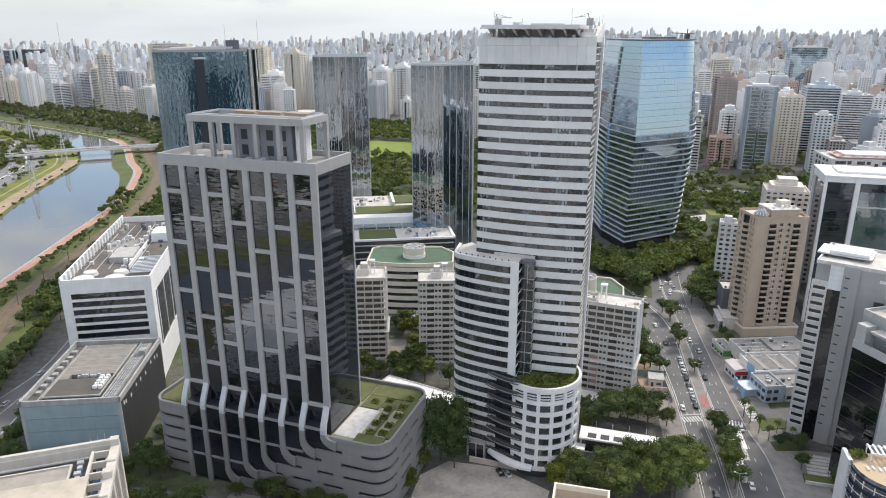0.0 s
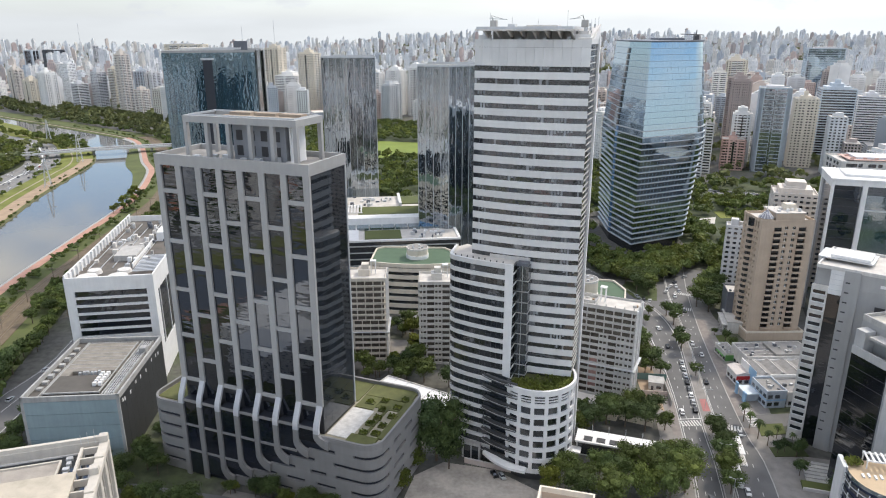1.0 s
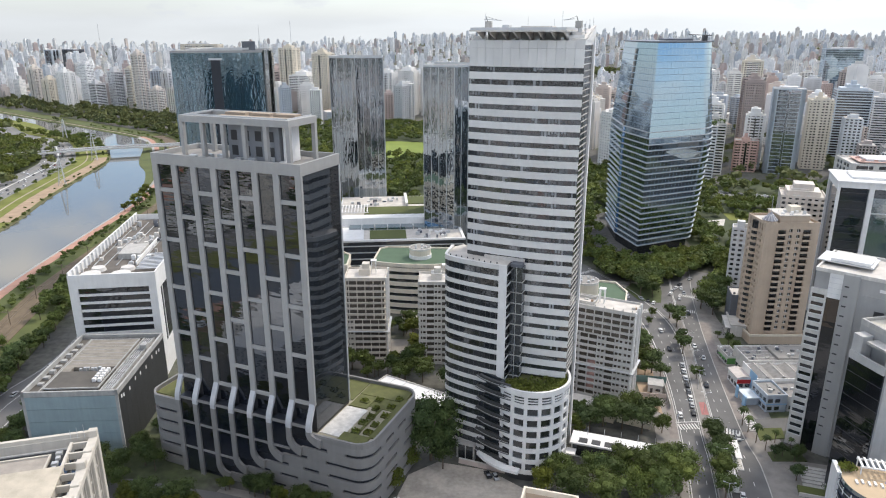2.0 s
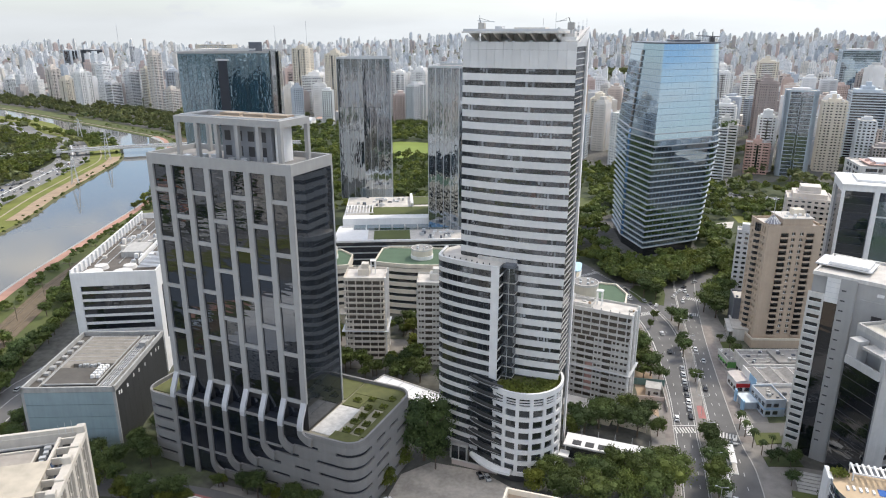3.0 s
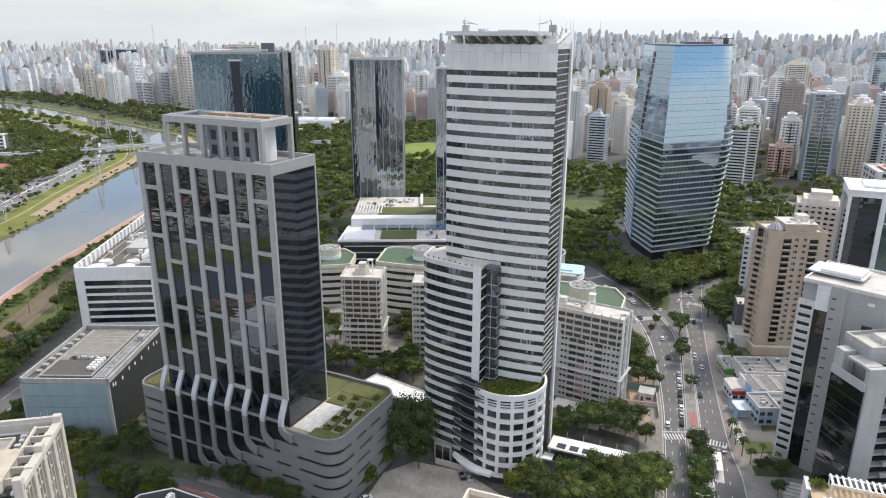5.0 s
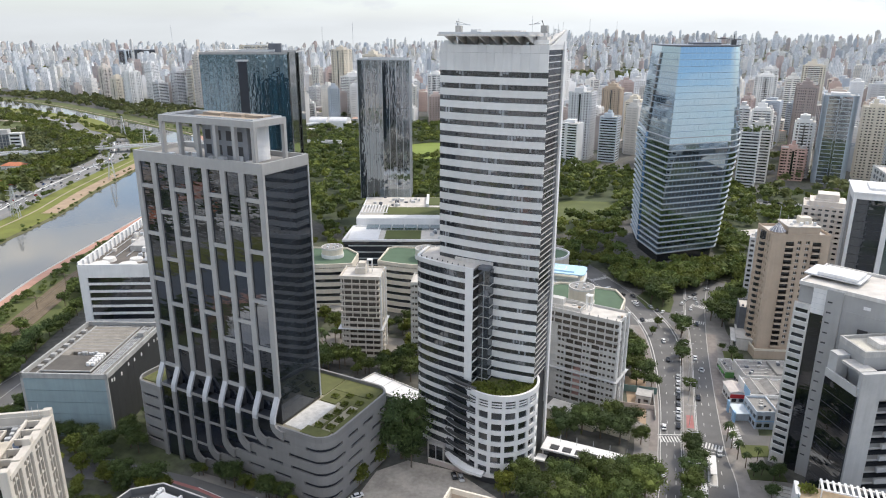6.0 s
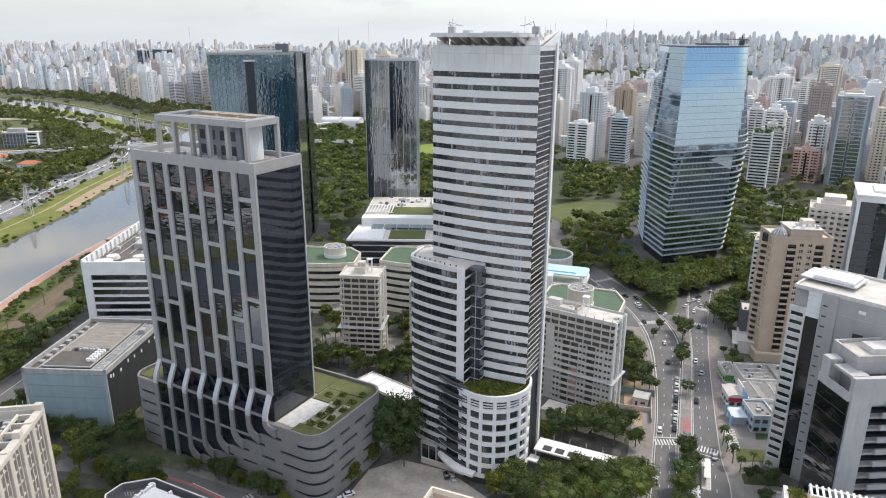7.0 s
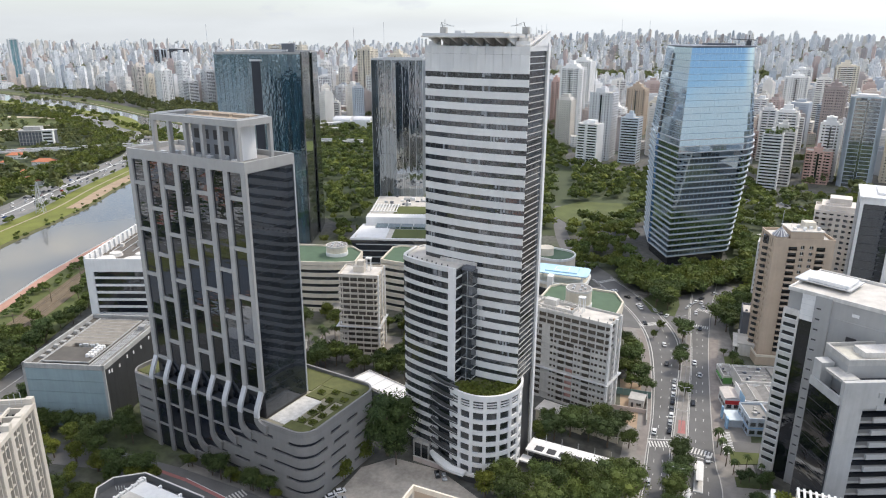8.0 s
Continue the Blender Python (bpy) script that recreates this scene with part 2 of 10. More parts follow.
def thing(name, label, category, x, y, z=0.0, rz=0.0, group="", kind=""):
    ob = new(name)
    ob.location, ob.rotation_euler = (x, y, z), (0, 0, radians(rz))
    ob.empty_display_size = 0.5
    return tagged(ob, label, category, group, kind)


def solid(name, bm, material, label, category, kind="", x=0, y=0, z=0, rz=0, group=""):
    """A thing that is one mesh."""
    ob = part(name, bm, material, None, loc=(x, y, z), rz=rz)
    return tagged(ob, label, category, group, kind)


def bx(bm, x0, x1, y0, y1, z0, z1):
    v = [bm.verts.new((x, y, z)) for z in (z0, z1) for x, y in ((x0, y0), (x1, y0), (x1, y1), (x0, y1))]
    for q in ((3, 2, 1, 0), (4, 5, 6, 7), (0, 1, 5, 4), (1, 2, 6, 5), (2, 3, 7, 6), (3, 0, 4, 7)):
        bm.faces.new([v[i] for i in q])
    return v


def block(x0, x1, y0, y1, z0, z1, bevel=0.0):
    bm = bmesh.new()
    bx(bm, x0, x1, y0, y1, z0, z1)
    if bevel:
        bmesh.ops.bevel(bm, geom=bm.edges[:], offset=bevel, segments=2, affect="EDGES")
    return bm


def prism(bm, pts, z0, z1, top=None):
    a = [bm.verts.new((x, y, z0)) for x, y in pts]
    b = [bm.verts.new((x, y, z1)) for x, y in (top or pts)]
    n = len(pts)
    for i in range(n):
        bm.faces.new((a[i], a[(i + 1) % n], b[(i + 1) % n], b[i]))
    bm.faces.new(b)
    bm.faces.new(a[::-1])


def prism_of(pts, z0, z1, top=None):
    bm = bmesh.new()
    prism(bm, pts, z0, z1, top)
    return bm


def offset(pts, d, closed):
    """The line moved by d to its right-hand side."""
    out, n = [], len(pts)
    for i, p in enumerate(pts):
        a = pts[i - 1] if (i > 0 or closed) else None
        b = pts[(i + 1) % n] if (i < n - 1 or closed) else None
        ns = []
        for s, e in ((a, p), (p, b)):
            if s is not None and e is not None:
                dx, dy = e[0] - s[0], e[1] - s[1]
                k = math.hypot(dx, dy) or 1
                ns.append((dy / k, -dx / k))
        nx, ny = sum(q[0] for q in ns) / len(ns), sum(q[1] for q in ns) / len(ns)
        k = max(0.35, nx * nx + ny * ny)
        out.append((p[0] + d * nx / k, p[1] + d * ny / k))
    return out


def ribbon(bm, pts, o0, o1, z0, z1, closed=False):
    """A wall along a line, from offset o0 to o1 (outwards is to the right of the way)."""
    inn, outp = offset(pts, o0, closed), offset(pts, o1, closed)
    n = len(pts)
    rows = [[bm.verts.new((*q, z)) for q in line] for line, z in ((outp, z0), (outp, z1), (inn, z1), (inn, z0))]
    for i in range(n if closed else n - 1):
        j = (i + 1) % n
        for a, b in ((0, 1), (1, 2), (2, 3), (3, 0)):
            bm.faces.new((rows[a][i], rows[a][j], rows[b][j], rows[b][i]))
    if not closed:
        bm.faces.new([rows[k][0] for k in (3, 2, 1, 0)][::-1])
        bm.faces.new([rows[k][-1] for k in (3, 2, 1, 0)])


def ribbon_of(pts, o0, o1, z0, z1, closed=False):
    bm = bmesh.new()
    ribbon(bm, pts, o0, o1, z0, z1, closed)
    return bm


def arc(cx, cy, r, a0, a1, n, ry=None):
    return [(cx + r * math.cos(radians(a0 + (a1 - a0) * i / n)), cy + (ry or r) * math.sin(radians(a0 + (a1 - a0) * i / n))) for i in range(n + 1)]


def rounded(x0, x1, y0, y1, r, n=5):
    """Counter-clockwise rectangle with round corners."""
    return (arc(x0 + r, y0 + r, r, 180, 270, n) + arc(x1 - r, y0 + r, r, 270, 360, n) + arc(x1 - r, y1 - r, r, 0, 90, n) + arc(x0 + r, y1 - r, r, 90, 180, n))


def rect(x0, x1, y0, y1):
    return [(x0, y0), (x1, y0), (x1, y1), (x0, y1)]


def cyl(bm, x, y, r, z0, z1, n=20, r1=None):
    prism(bm, arc(x, y, r, 0, 360 - 360 / n, n - 1), z0, z1, arc(x, y, r1 if r1 is not None else r, 0, 360 - 360 / n, n - 1))


def cyl_of(x, y, r, z0, z1, n=20, r1=None):
    bm = bmesh.new()
    cyl(bm, x, y, r, z0, z1, n, r1)
    return bm


def beam(bm, a, b, w):
    """A square bar from a to b."""
    a, b = Vector(a), Vector(b)
    d = (b - a).normalized()
    s = d.cross(Vector((0, 0, 1)))
    s = s.normalized() if s.length > 1e-4 else Vector((1, 0, 0))
    u = s.cross(d)
    r = [[bm.verts.new(p + (s * i + u * j) * w / 2) for i, j in ((-1, -1), (1, -1), (1, 1), (-1, 1))] for p in (a, b)]
    for i in range(4):
        bm.faces.new((r[0][i], r[0][(i + 1) % 4], r[1][(i + 1) % 4], r[1][i]))
    bm.faces.new(r[0][::-1])
    bm.faces.new(r[1])


def beam_of(a, b, w):
    bm = bmesh.new()
    beam(bm, a, b, w)
    return bm


# ---- the ground, river and roads ----
def rise(x, y):
    """Height of the land: flat by the river, climbing to the ridges far off."""
    r = math.hypot(x, y)
    k = min(1.0, max(0.0, (r - 2050) / 2750))
    k = k * k * (3 - 2 * k)
    side = 0.5 + 0.5 * math.tanh((x + 0.10 * y) / 900)
    return k * (46 + 70 * side + 14 * math.sin(x / 520 + 1.1) * math.cos(y / 710))


def ground_material():
    m = bpy.data.materials.new("city_ground")
    m.use_nodes = True
    n, l = m.node_tree.nodes, m.node_tree.links
    p = n["Principled BSDF"]
    p.inputs["Roughness"].default_value = 0.95
    geo = n.new("ShaderNodeNewGeometry")
    a = n.new("ShaderNodeTexNoise")
    a.inputs["Scale"].default_value, a.inputs["Detail"].default_value = 0.012, 6
    b = n.new("ShaderNodeTexNoise")
    b.inputs["Scale"].default_value, b.inputs["Detail"].default_value = 0.3, 4
    for q in (a, b):
        l.new(geo.outputs["Position"], q.inputs["Vector"])
    ra = n.new("ShaderNodeValToRGB")
    e = ra.color_ramp.elements
    e[0].position, e[0].color = 0.36, (0.10, 0.10, 0.10, 1)
    e[1].position, e[1].color = 0.66, (0.06, 0.078, 0.028, 1)
    mid = ra.color_ramp.elements.new(0.5)
    mid.color = (0.10, 0.098, 0.085, 1)
    l.new(a.outputs[0], ra.inputs[0])
    r = n.new("ShaderNodeMapRange")
    r.inputs["From Min"].default_value, r.inputs["From Max"].default_value = 0.3, 0.7
    r.inputs["To Min"].default_value, r.inputs["To Max"].default_value = 0.7, 1.35
    l.new(b.outputs[0], r.inputs[0])
    v = n.new("ShaderNodeVectorMath")
    v.operation = "SCALE"
    l.new(ra.outputs[0], v.inputs[0])
    l.new(r.outputs[0], v.inputs["Scale"])
    l.new(v.outputs[0], p.inputs["Base Color"])
    return m


bm = bmesh.new()
radii = [60 * (1.16 ** i) for i in range(30)]
radii = [q for q in radii if q < 4700] + [4940]
NA = 120
centre = bm.verts.new((0, 0, 0))
last = None
for q in radii:
    ring = [bm.verts.new((q * math.sin(2 * math.pi * i / NA), q * math.cos(2 * math.pi * i / NA), rise(q * math.sin(2 * math.pi * i / NA), q * math.cos(2 * math.pi * i / NA)))) for i in range(NA)]
    for i in range(NA):
        j = (i + 1) % NA
        if last:
            bm.faces.new((last[j], last[i], ring[i], ring[j]))
        else:
            bm.faces.new((centre, ring[i], ring[j]))
    last = ring
bmesh.ops.recalc_face_normals(bm, faces=bm.faces[:])
if bm.faces[0].normal.z < 0:
    bmesh.ops.reverse_faces(bm, faces=bm.faces[:])
solid("ground", bm, ground_material(), "city ground of asphalt, soil and worn grass", "ground", "structure")


def sheet(name, left, right, z, material, label, category, kind="structure", zr=None):
    """A strip of ground between two lines of as many points."""
    bm = bmesh.new()
    a = [bm.verts.new((x, y, z)) for x, y in left]
    b = [bm.verts.new((x, y, z if zr is None else zr)) for x, y in right]
    for i in range(len(a) - 1):
        bm.faces.new((a[i], b[i], b[i + 1], a[i + 1]))
    bmesh.ops.recalc_face_normals(bm, faces=bm.faces[:])
    if sum(f.normal.z for f in bm.faces) < 0:
        bmesh.ops.reverse_faces(bm, faces=bm.faces[:])
    return solid(name, bm, material, label, category, kind)


def plate(name, pts, z0, z1, material, label, category, kind="structure"):
    return solid(name, prism_of(pts, z0, z1), material, label, category, kind)


def smooth(pts, k=4):
    """Catmull-Rom through the points."""
    out = []
    for i in range(len(pts) - 1):
        p0, p1, p2, p3 = (Vector(pts[max(0, min(len(pts) - 1, i + d))]) for d in (-1, 0, 1, 2))
        for s in range(k):
            t = s / k
            q = 0.5 * (2 * p1 + (p2 - p0) * t + (2 * p0 - 5 * p1 + 4 * p2 - p3) * t * t + (3 * p1 - p0 - 3 * p2 + p3) * t ** 3)
            out.append((q.x, q.y))
    return out + [tuple(pts[-1])]


BANK_E = smooth([(-130, -300), (-190, 0), (-230, 190), (-258, 314), (-272, 377), (-284, 482), (-299, 605), (-337, 734), (-373, 801), (-431, 917), (-483, 988), (-608, 1083), (-770, 1200), (-1053, 1397), (-1374, 1539), (-2000, 1800)])
BANK_W = smooth([(-205, -300), (-262, 0), (-305, 190), (-330, 340), (-346, 430), (-360, 520), (-384, 605), (-408, 715), (-428, 800), (-475, 885), (-543, 977), (-640, 1040), (-761, 1158), (-1003, 1281), (-1232, 1383), (-1900, 1700)])


def water_material():
    m = bpy.data.materials.new("river_water")
    m.use_nodes = True
    n, l = m.node_tree.nodes, m.node_tree.links
    p = n["Principled BSDF"]
    p.inputs["Base Color"].default_value = (0.13, 0.13, 0.12, 1)
    p.inputs["Roughness"].default_value = 0.04
    p.inputs["IOR"].default_value = 1.45
    geo = n.new("ShaderNodeNewGeometry")
    z = n.new("ShaderNodeTexNoise")
    z.inputs["Scale"].default_value, z.inputs["Detail"].default_value = 0.25, 4
    l.new(geo.outputs["Position"], z.inputs["Vector"])
    b = n.new("ShaderNodeBump")
    b.inputs["Strength"].default_value, b.inputs["Distance"].default_value = 0.04, 0.2
    l.new(z.outputs[0], b.inputs["Height"])
    l.new(b.outputs[0], p.inputs["Normal"])
    return m


sheet("water", BANK_W, BANK_E, 0.12, water_material(), "calm grey-blue river reflecting the sky", "river")


def bank(name, line, o0, o1, z0, z1, material, label, category):
    bm = bmesh.new()
    a, b = offset(line, o0, False), offset(line, o1, False)
    lo, hi = (a, b) if o0 < o1 else (b, a)
    v = [[bm.verts.new((*q, z)) for q in ln] for ln, z in ((lo, 0.0), (lo, z0), (hi, z1), (hi, 0.0))]
    for i in range(len(lo) - 1):
        for k in range(3):
            bm.faces.new((v[k][i], v[k + 1][i], v[k + 1][i + 1], v[k][i + 1]))
    bmesh.ops.recalc_face_normals(bm, faces=bm.faces[:])
    return solid(name, bm, material, label, category, "structure")


CYCLE = surf("cycle_path", (0.42, 0.24, 0.18), 0.9, 0.2, scale=0.2)
BALLAST = surf("ballast", (0.15, 0.115, 0.075), 0.95, 0.35, scale=0.4)
RAILS = surf("rusty_rail", (0.20, 0.16, 0.12), 0.6, 0.2, metal=0.3)
RAIL_E = [p for p in BANK_E if p[1] < 1000]
bank("embankment", RAIL_E, -1.0, 3.0, 0.3, 1.6, CONCRETE, "pale concrete river wall", "river bank")
bank("embankment", [p for p in BANK_E if p[1] > 985], -1.0, 3.0, 0.3, 1.6, GRASS, "grassy slope of the far river bank", "river bank")
bank("path", RAIL_E, 3.0, 9.0, 1.7, 1.7, CYCLE, "reddish cycle path along the river", "path")
bank("path", [p for p in BANK_E if p[1] > 985], 3.0, 6.0, 1.7, 1.7, surf("dust_path", (0.34, 0.29, 0.21), 0.95, 0.2, scale=0.2), "pale path on the far river bank", "path")
bank("verge", RAIL_E, 9.0, 21.0, 1.6, 1.0, GRASS, "grass verge beside the cycle path", "grass")
bank("verge", [p for p in BANK_E if p[1] > 985], 9.0, 40.0, 1.64, 0.9, GRASS, "grassy bank above the far reach of the river", "grass")
bank("trackbed", RAIL_E, 21.0, 36.0, 1.0, 1.0, BALLAST, "brown ballast bed of a railway", "railway")
bank("verge", RAIL_E, 36.0, 52.0, 0.8, 0.3, GRASS, "grass verge beside the railway", "grass")
bank("embankment", BANK_W, -2.0, 0.6, 1.4, 0.3, surf("bank_foot", (0.10, 0.10, 0.045), 0.95, 0.3, scale=0.2), "grassy earth foot of the river bank", "river bank")
bank("verge", BANK_W, -38.0, -2.0, 1.4, 1.5, surf("bank_grass", (0.15, 0.165, 0.03), 0.95, 0.4, scale=0.05, fine=0.8, bump=0.4), "yellow-green grass bank of the river", "grass")
EB = [p for p in BANK_E if 590 < p[1] < 960]
sheet("verge", [(q[0] + (p[0] - q[0]) * (1 - math.sin(math.pi * i / (len(EB) - 1))), q[1] + (p[1] - q[1]) * (1 - math.sin(math.pi * i / (len(EB) - 1)))) for i, (p, q) in enumerate(zip(EB, offset(EB, -17.0, False)))], EB, 0.4, GRASS, "grassy foot of the river wall", "grass", zr=1.4)
bank("path", BANK_W, -26.0, -24.4, 1.56, 1.56, surf("dust_path", (0.34, 0.29, 0.21), 0.95, 0.2, scale=0.2), "pale dirt path on the river bank", "path")
bank("road", BANK_W, -76.0, -38.0, 1.35, 1.35, surf("pale_asphalt", (0.20, 0.20, 0.195), 0.9, 0.25, scale=0.1), "wide riverside expressway of worn asphalt", "road")
bank("earth", BANK_W[20:34], -16.0, -2.6, 1.6, 1.6, SOIL, "bare orange earth on the river bank", "earth")
for k in (-57.6, -46.5, -67.5):
    bank("lane_line", BANK_W, k - 0.9, k + 0.9, 1.43, 1.43, MARK if k == -57.6 else PAVE, "pale dividing strip of the expressway", "road marking")
for k in (23.6, 25.2, 30.4, 32.0):
    bank("rail", RAIL_E, k, k + 0.22, 1.18, 1.18, RAILS, "rusty steel rail", "rail")
ROAD_W = [(-168, 60), (-172, 160), (-180, 244), (-177, 292), (-196, 400), (-222, 560), (-260, 720), (-330, 860)]
W1 = smooth(ROAD_W)
sheet("road", offset(W1, -9, False), offset(W1, 9, False), 0.10, ASPHALT, "asphalt riverside avenue", "road")
for k in (-8.2, -0.1, 8.0):
    sheet("lane_line", offset(W1, k, False), offset(W1, k + 0.25, False), 0.14, MARK, "white painted road line", "road marking")

# the avenue with its two carriageways
AL = smooth([(66, 100), (88.4, 201), (94, 232), (100, 271), (104, 322), (101.7, 358), (92, 392), (78, 425)])
AML = smooth([(76, 100), (98, 202), (103.6, 236.5), (111, 277), (119.7, 330), (116.6, 364), (106, 398), (90, 432)])
AMR = smooth([(80, 100), (102, 202.6), (109.6, 241), (115, 272), (122.8, 317.6), (127, 347), (131, 380), (143, 440)])
AR = smooth([(93, 100), (115.8, 203), (118.6, 234), (123.8, 273), (130.6, 318), (137, 354), (144, 388), (157, 440)])
plate("pavement", [(40, 95), (112, 95), (131, 190), (132, 235), (139, 270), (146, 320), (147, 352), (152, 384), (140, 392), (128, 402), (88, 415), (74, 408), (92, 358), (95, 322), (91, 271), (85, 232), (79, 201)], 0.0, 0.05, PAVE, "worn grey concrete pavement", "pavement")
sheet("road", AL, AML, 0.10, ASPHALT, "asphalt carriageway of the avenue", "road")
sheet("road", AMR, AR, 0.10, ASPHALT, "asphalt carriageway of the avenue", "road")
plate("junction", [(92, 352), (137, 352), (146, 392), (135, 400), (112, 402), (84, 412), (76, 402)], 0.05, 0.115, ASPHALT, "asphalt road junction", "road")
sheet("road", smooth([(128, 392), (142, 412), (156, 430)]), smooth([(140, 384), (153, 404), (168, 424)]), 0.12, ASPHALT, "asphalt side street", "road")
sheet("road", smooth([(78, 425), (60, 470), (50, 540), (48, 620)]), smooth([(92, 432), (72, 476), (60, 540), (58, 620)]), 0.12, ASPHALT, "asphalt street past the park", "road")
sheet("road", [(119, 247), (200, 256), (320, 275)], [(118, 238), (200, 246), (320, 264)], 0.11, ASPHALT, "asphalt side street", "road")
sheet("median", [(x + 0.4, y) for x, y in AML[:len(AML) * 4 // 7]], [(x - 0.4, y) for x, y in AMR[:len(AML) * 4 // 7]], 0.24, PAVE, "raised median strip of the avenue", "median")
sheet("kerb", AML, offset(AML, 0.4, False), 0.26, CONCRETE, "concrete kerb", "kerb")
sheet("kerb", offset(AMR, -0.4, False), AMR, 0.26, CONCRETE, "concrete kerb", "kerb")
sheet("kerb", offset(AL, -0.35, False), AL, 0.20, CONCRETE, "concrete kerb", "kerb")
sheet("kerb", AR, offset(AR, 0.35, False), 0.20, CONCRETE, "concrete kerb", "kerb")

sheet("pavement_strip", offset(AR, 0.4, False)[8:20], offset(AR, 4.6, False)[8:20], 0.10, surf("brown_paving", (0.225, 0.20, 0.185), 0.9, 0.3, scale=0.4), "reddish brown worn pavement beside the avenue", "pavement")
sheet("pavement_strip", offset(AL, -3.6, False)[8:20], offset(AL, -0.4, False)[8:20], 0.10, surf("brown_paving", (0.225, 0.20, 0.185)), "reddish brown worn pavement beside the avenue", "pavement")


def between(a, b, f):
    return [(p[0] + (q[0] - p[0]) * f, p[1] + (q[1] - p[1]) * f) for p, q in zip(a, b)]


def dashes(line, name, length=2.2, gap=6.0, w=0.10, z=0.135):
    bm = bmesh.new()
    carry = 0.0
    for p, q in zip(line, line[1:]):
        s = math.hypot(q[0] - p[0], q[1] - p[1])
        ux, uy = (q[0] - p[0]) / s, (q[1] - p[1]) / s
        k = carry
        while k < s:
            e = min(k + length, s)
            c = [(p[0] + ux * h + uy * w * g, p[1] + uy * h - ux * w * g) for h, g in ((k, -1), (k, 1), (e, 1), (e, -1))]
            bm.faces.new([bm.verts.new((*v, z)) for v in c])
            k += length + gap
        carry = k - s
    bmesh.ops.recalc_face_normals(bm, faces=bm.faces[:])
    return solid(name, bm, MARK, "white dashed lane line", "road marking", "structure")


for f in (0.34, 0.67):
    dashes(between(AL, AML, f)[:22], "lane_line")
    dashes(between(AMR, AR, f)[:22], "lane_line")
sheet("lane_line", between(AL, AML, 0.06), between(AL, AML, 0.085), 0.135, MARK, "white painted edge line", "road marking")
sheet("lane_line", between(AL, AML, 0.925), between(AL, AML, 0.95), 0.135, MARK, "white painted edge line", "road marking")
sheet("lane_line", between(AMR, AR, 0.03), between(AMR, AR, 0.055), 0.135, MARK, "white painted edge line", "road marking")
# red end of the median with its white border
sheet("median_paint", [(107.6, 250), (109.4, 260)], [(110.6, 250), (112.0, 260)], 0.285, REDPAINT, "red painted paving on the median", "road marking")


def crossing(x0, y0, x1, y1, length, step=1.15, w=0.55):
    """Zebra stripes in a row from one kerb to the other."""
    t = thing("zebra_crossing", "white zebra stripes painted on asphalt", "crossing", 0, 0, kind="structure")
    d = math.hypot(x1 - x0, y1 - y0)
    ux, uy = (x1 - x0) / d, (y1 - y0) / d
    ang = math.degrees(math.atan2(uy, ux))
    me = mesh("stripe", block(-w / 2, w / 2, -length / 2, length / 2, 0, 0.012))
    k = w
    while k < d:
        part("stripe", me, MARK, t, loc=(x0 + ux * k, y0 + uy * k, 0.137), rz=ang)
        k += step


crossing(95.6, 240.5, 104.0, 241.5, 4.0)
crossing(110.0, 239.8, 119.0, 236.6, 4.0)
crossing(125.9, 255.0, 125.1, 239.5, 4.2)
crossing(128.0, 362.0, 138.0, 359.0, 4.0)
crossing(136.0, 386.0, 146.0, 380.0, 4.0)
crossing(102.0, 356.0, 116.0, 362.0, 4.0)
crossing(82.0, 420.0, 93.0, 428.0, 3.0)
for a, b in (((95.5, 243.6), (105.2, 244.6)), ((110.6, 235.4), (118.2, 232.4)), ((104.6, 262.0), (108.6, 262.6))):
    sheet("stop_line", [a, b], [(a[0], a[1] + 0.5), (b[0], b[1] + 0.5)], 0.137, MARK, "white painted stop line", "road marking")

# bare yard in front of the white tower, parking and gardens
plate("yard", [(-14, 178), (30, 178), (36, 196), (20, 209), (2, 213), (-8, 205)], 0.0, 0.07, YARD, "pale gravel yard with tyre tracks", "yard")
plate("lawn", [(124.1, 232.4), (134.2, 234.4), (136, 241.6), (125.4, 240.8)], 0.0, 0.30, GRASS, "clipped lawn behind a low kerb", "lawn")
# darker copy of the lawn green, with shade put into the colour
plate("lawn", [(123.4, 219), (136, 219.5), (135.6, 226.6), (123.8, 224.8)], 0.0, 0.30, surf("shaded_lawn", (0.07, 0.09, 0.03), 0.95, 0.3, scale=0.5), "planted bed by a tower, its green darkened for shade", "lawn")
plate("lawn", [(137, 306), (148, 308), (146, 326), (139, 325)], 0.0, 0.12, GRASS, "small lawn by the pavement", "lawn")
plate("forecourt", [(119, 200), (160, 190), (165, 212), (124, 222)], 0.0, 0.08, PAVE, "paved forecourt with steps", "forecourt")


# ---- dark glass tower with grey piers, on its podium ----
NAVY_DECK = surf("navy_metal", (0.022, 0.026, 0.036), 0.45, 0.2)
NAVYGLASS = glass("podium_glass", (0.008, 0.011, 0.018), 0.07, 0.02, 0.15, 0.3, rnd=0.4, tilt=0.004)


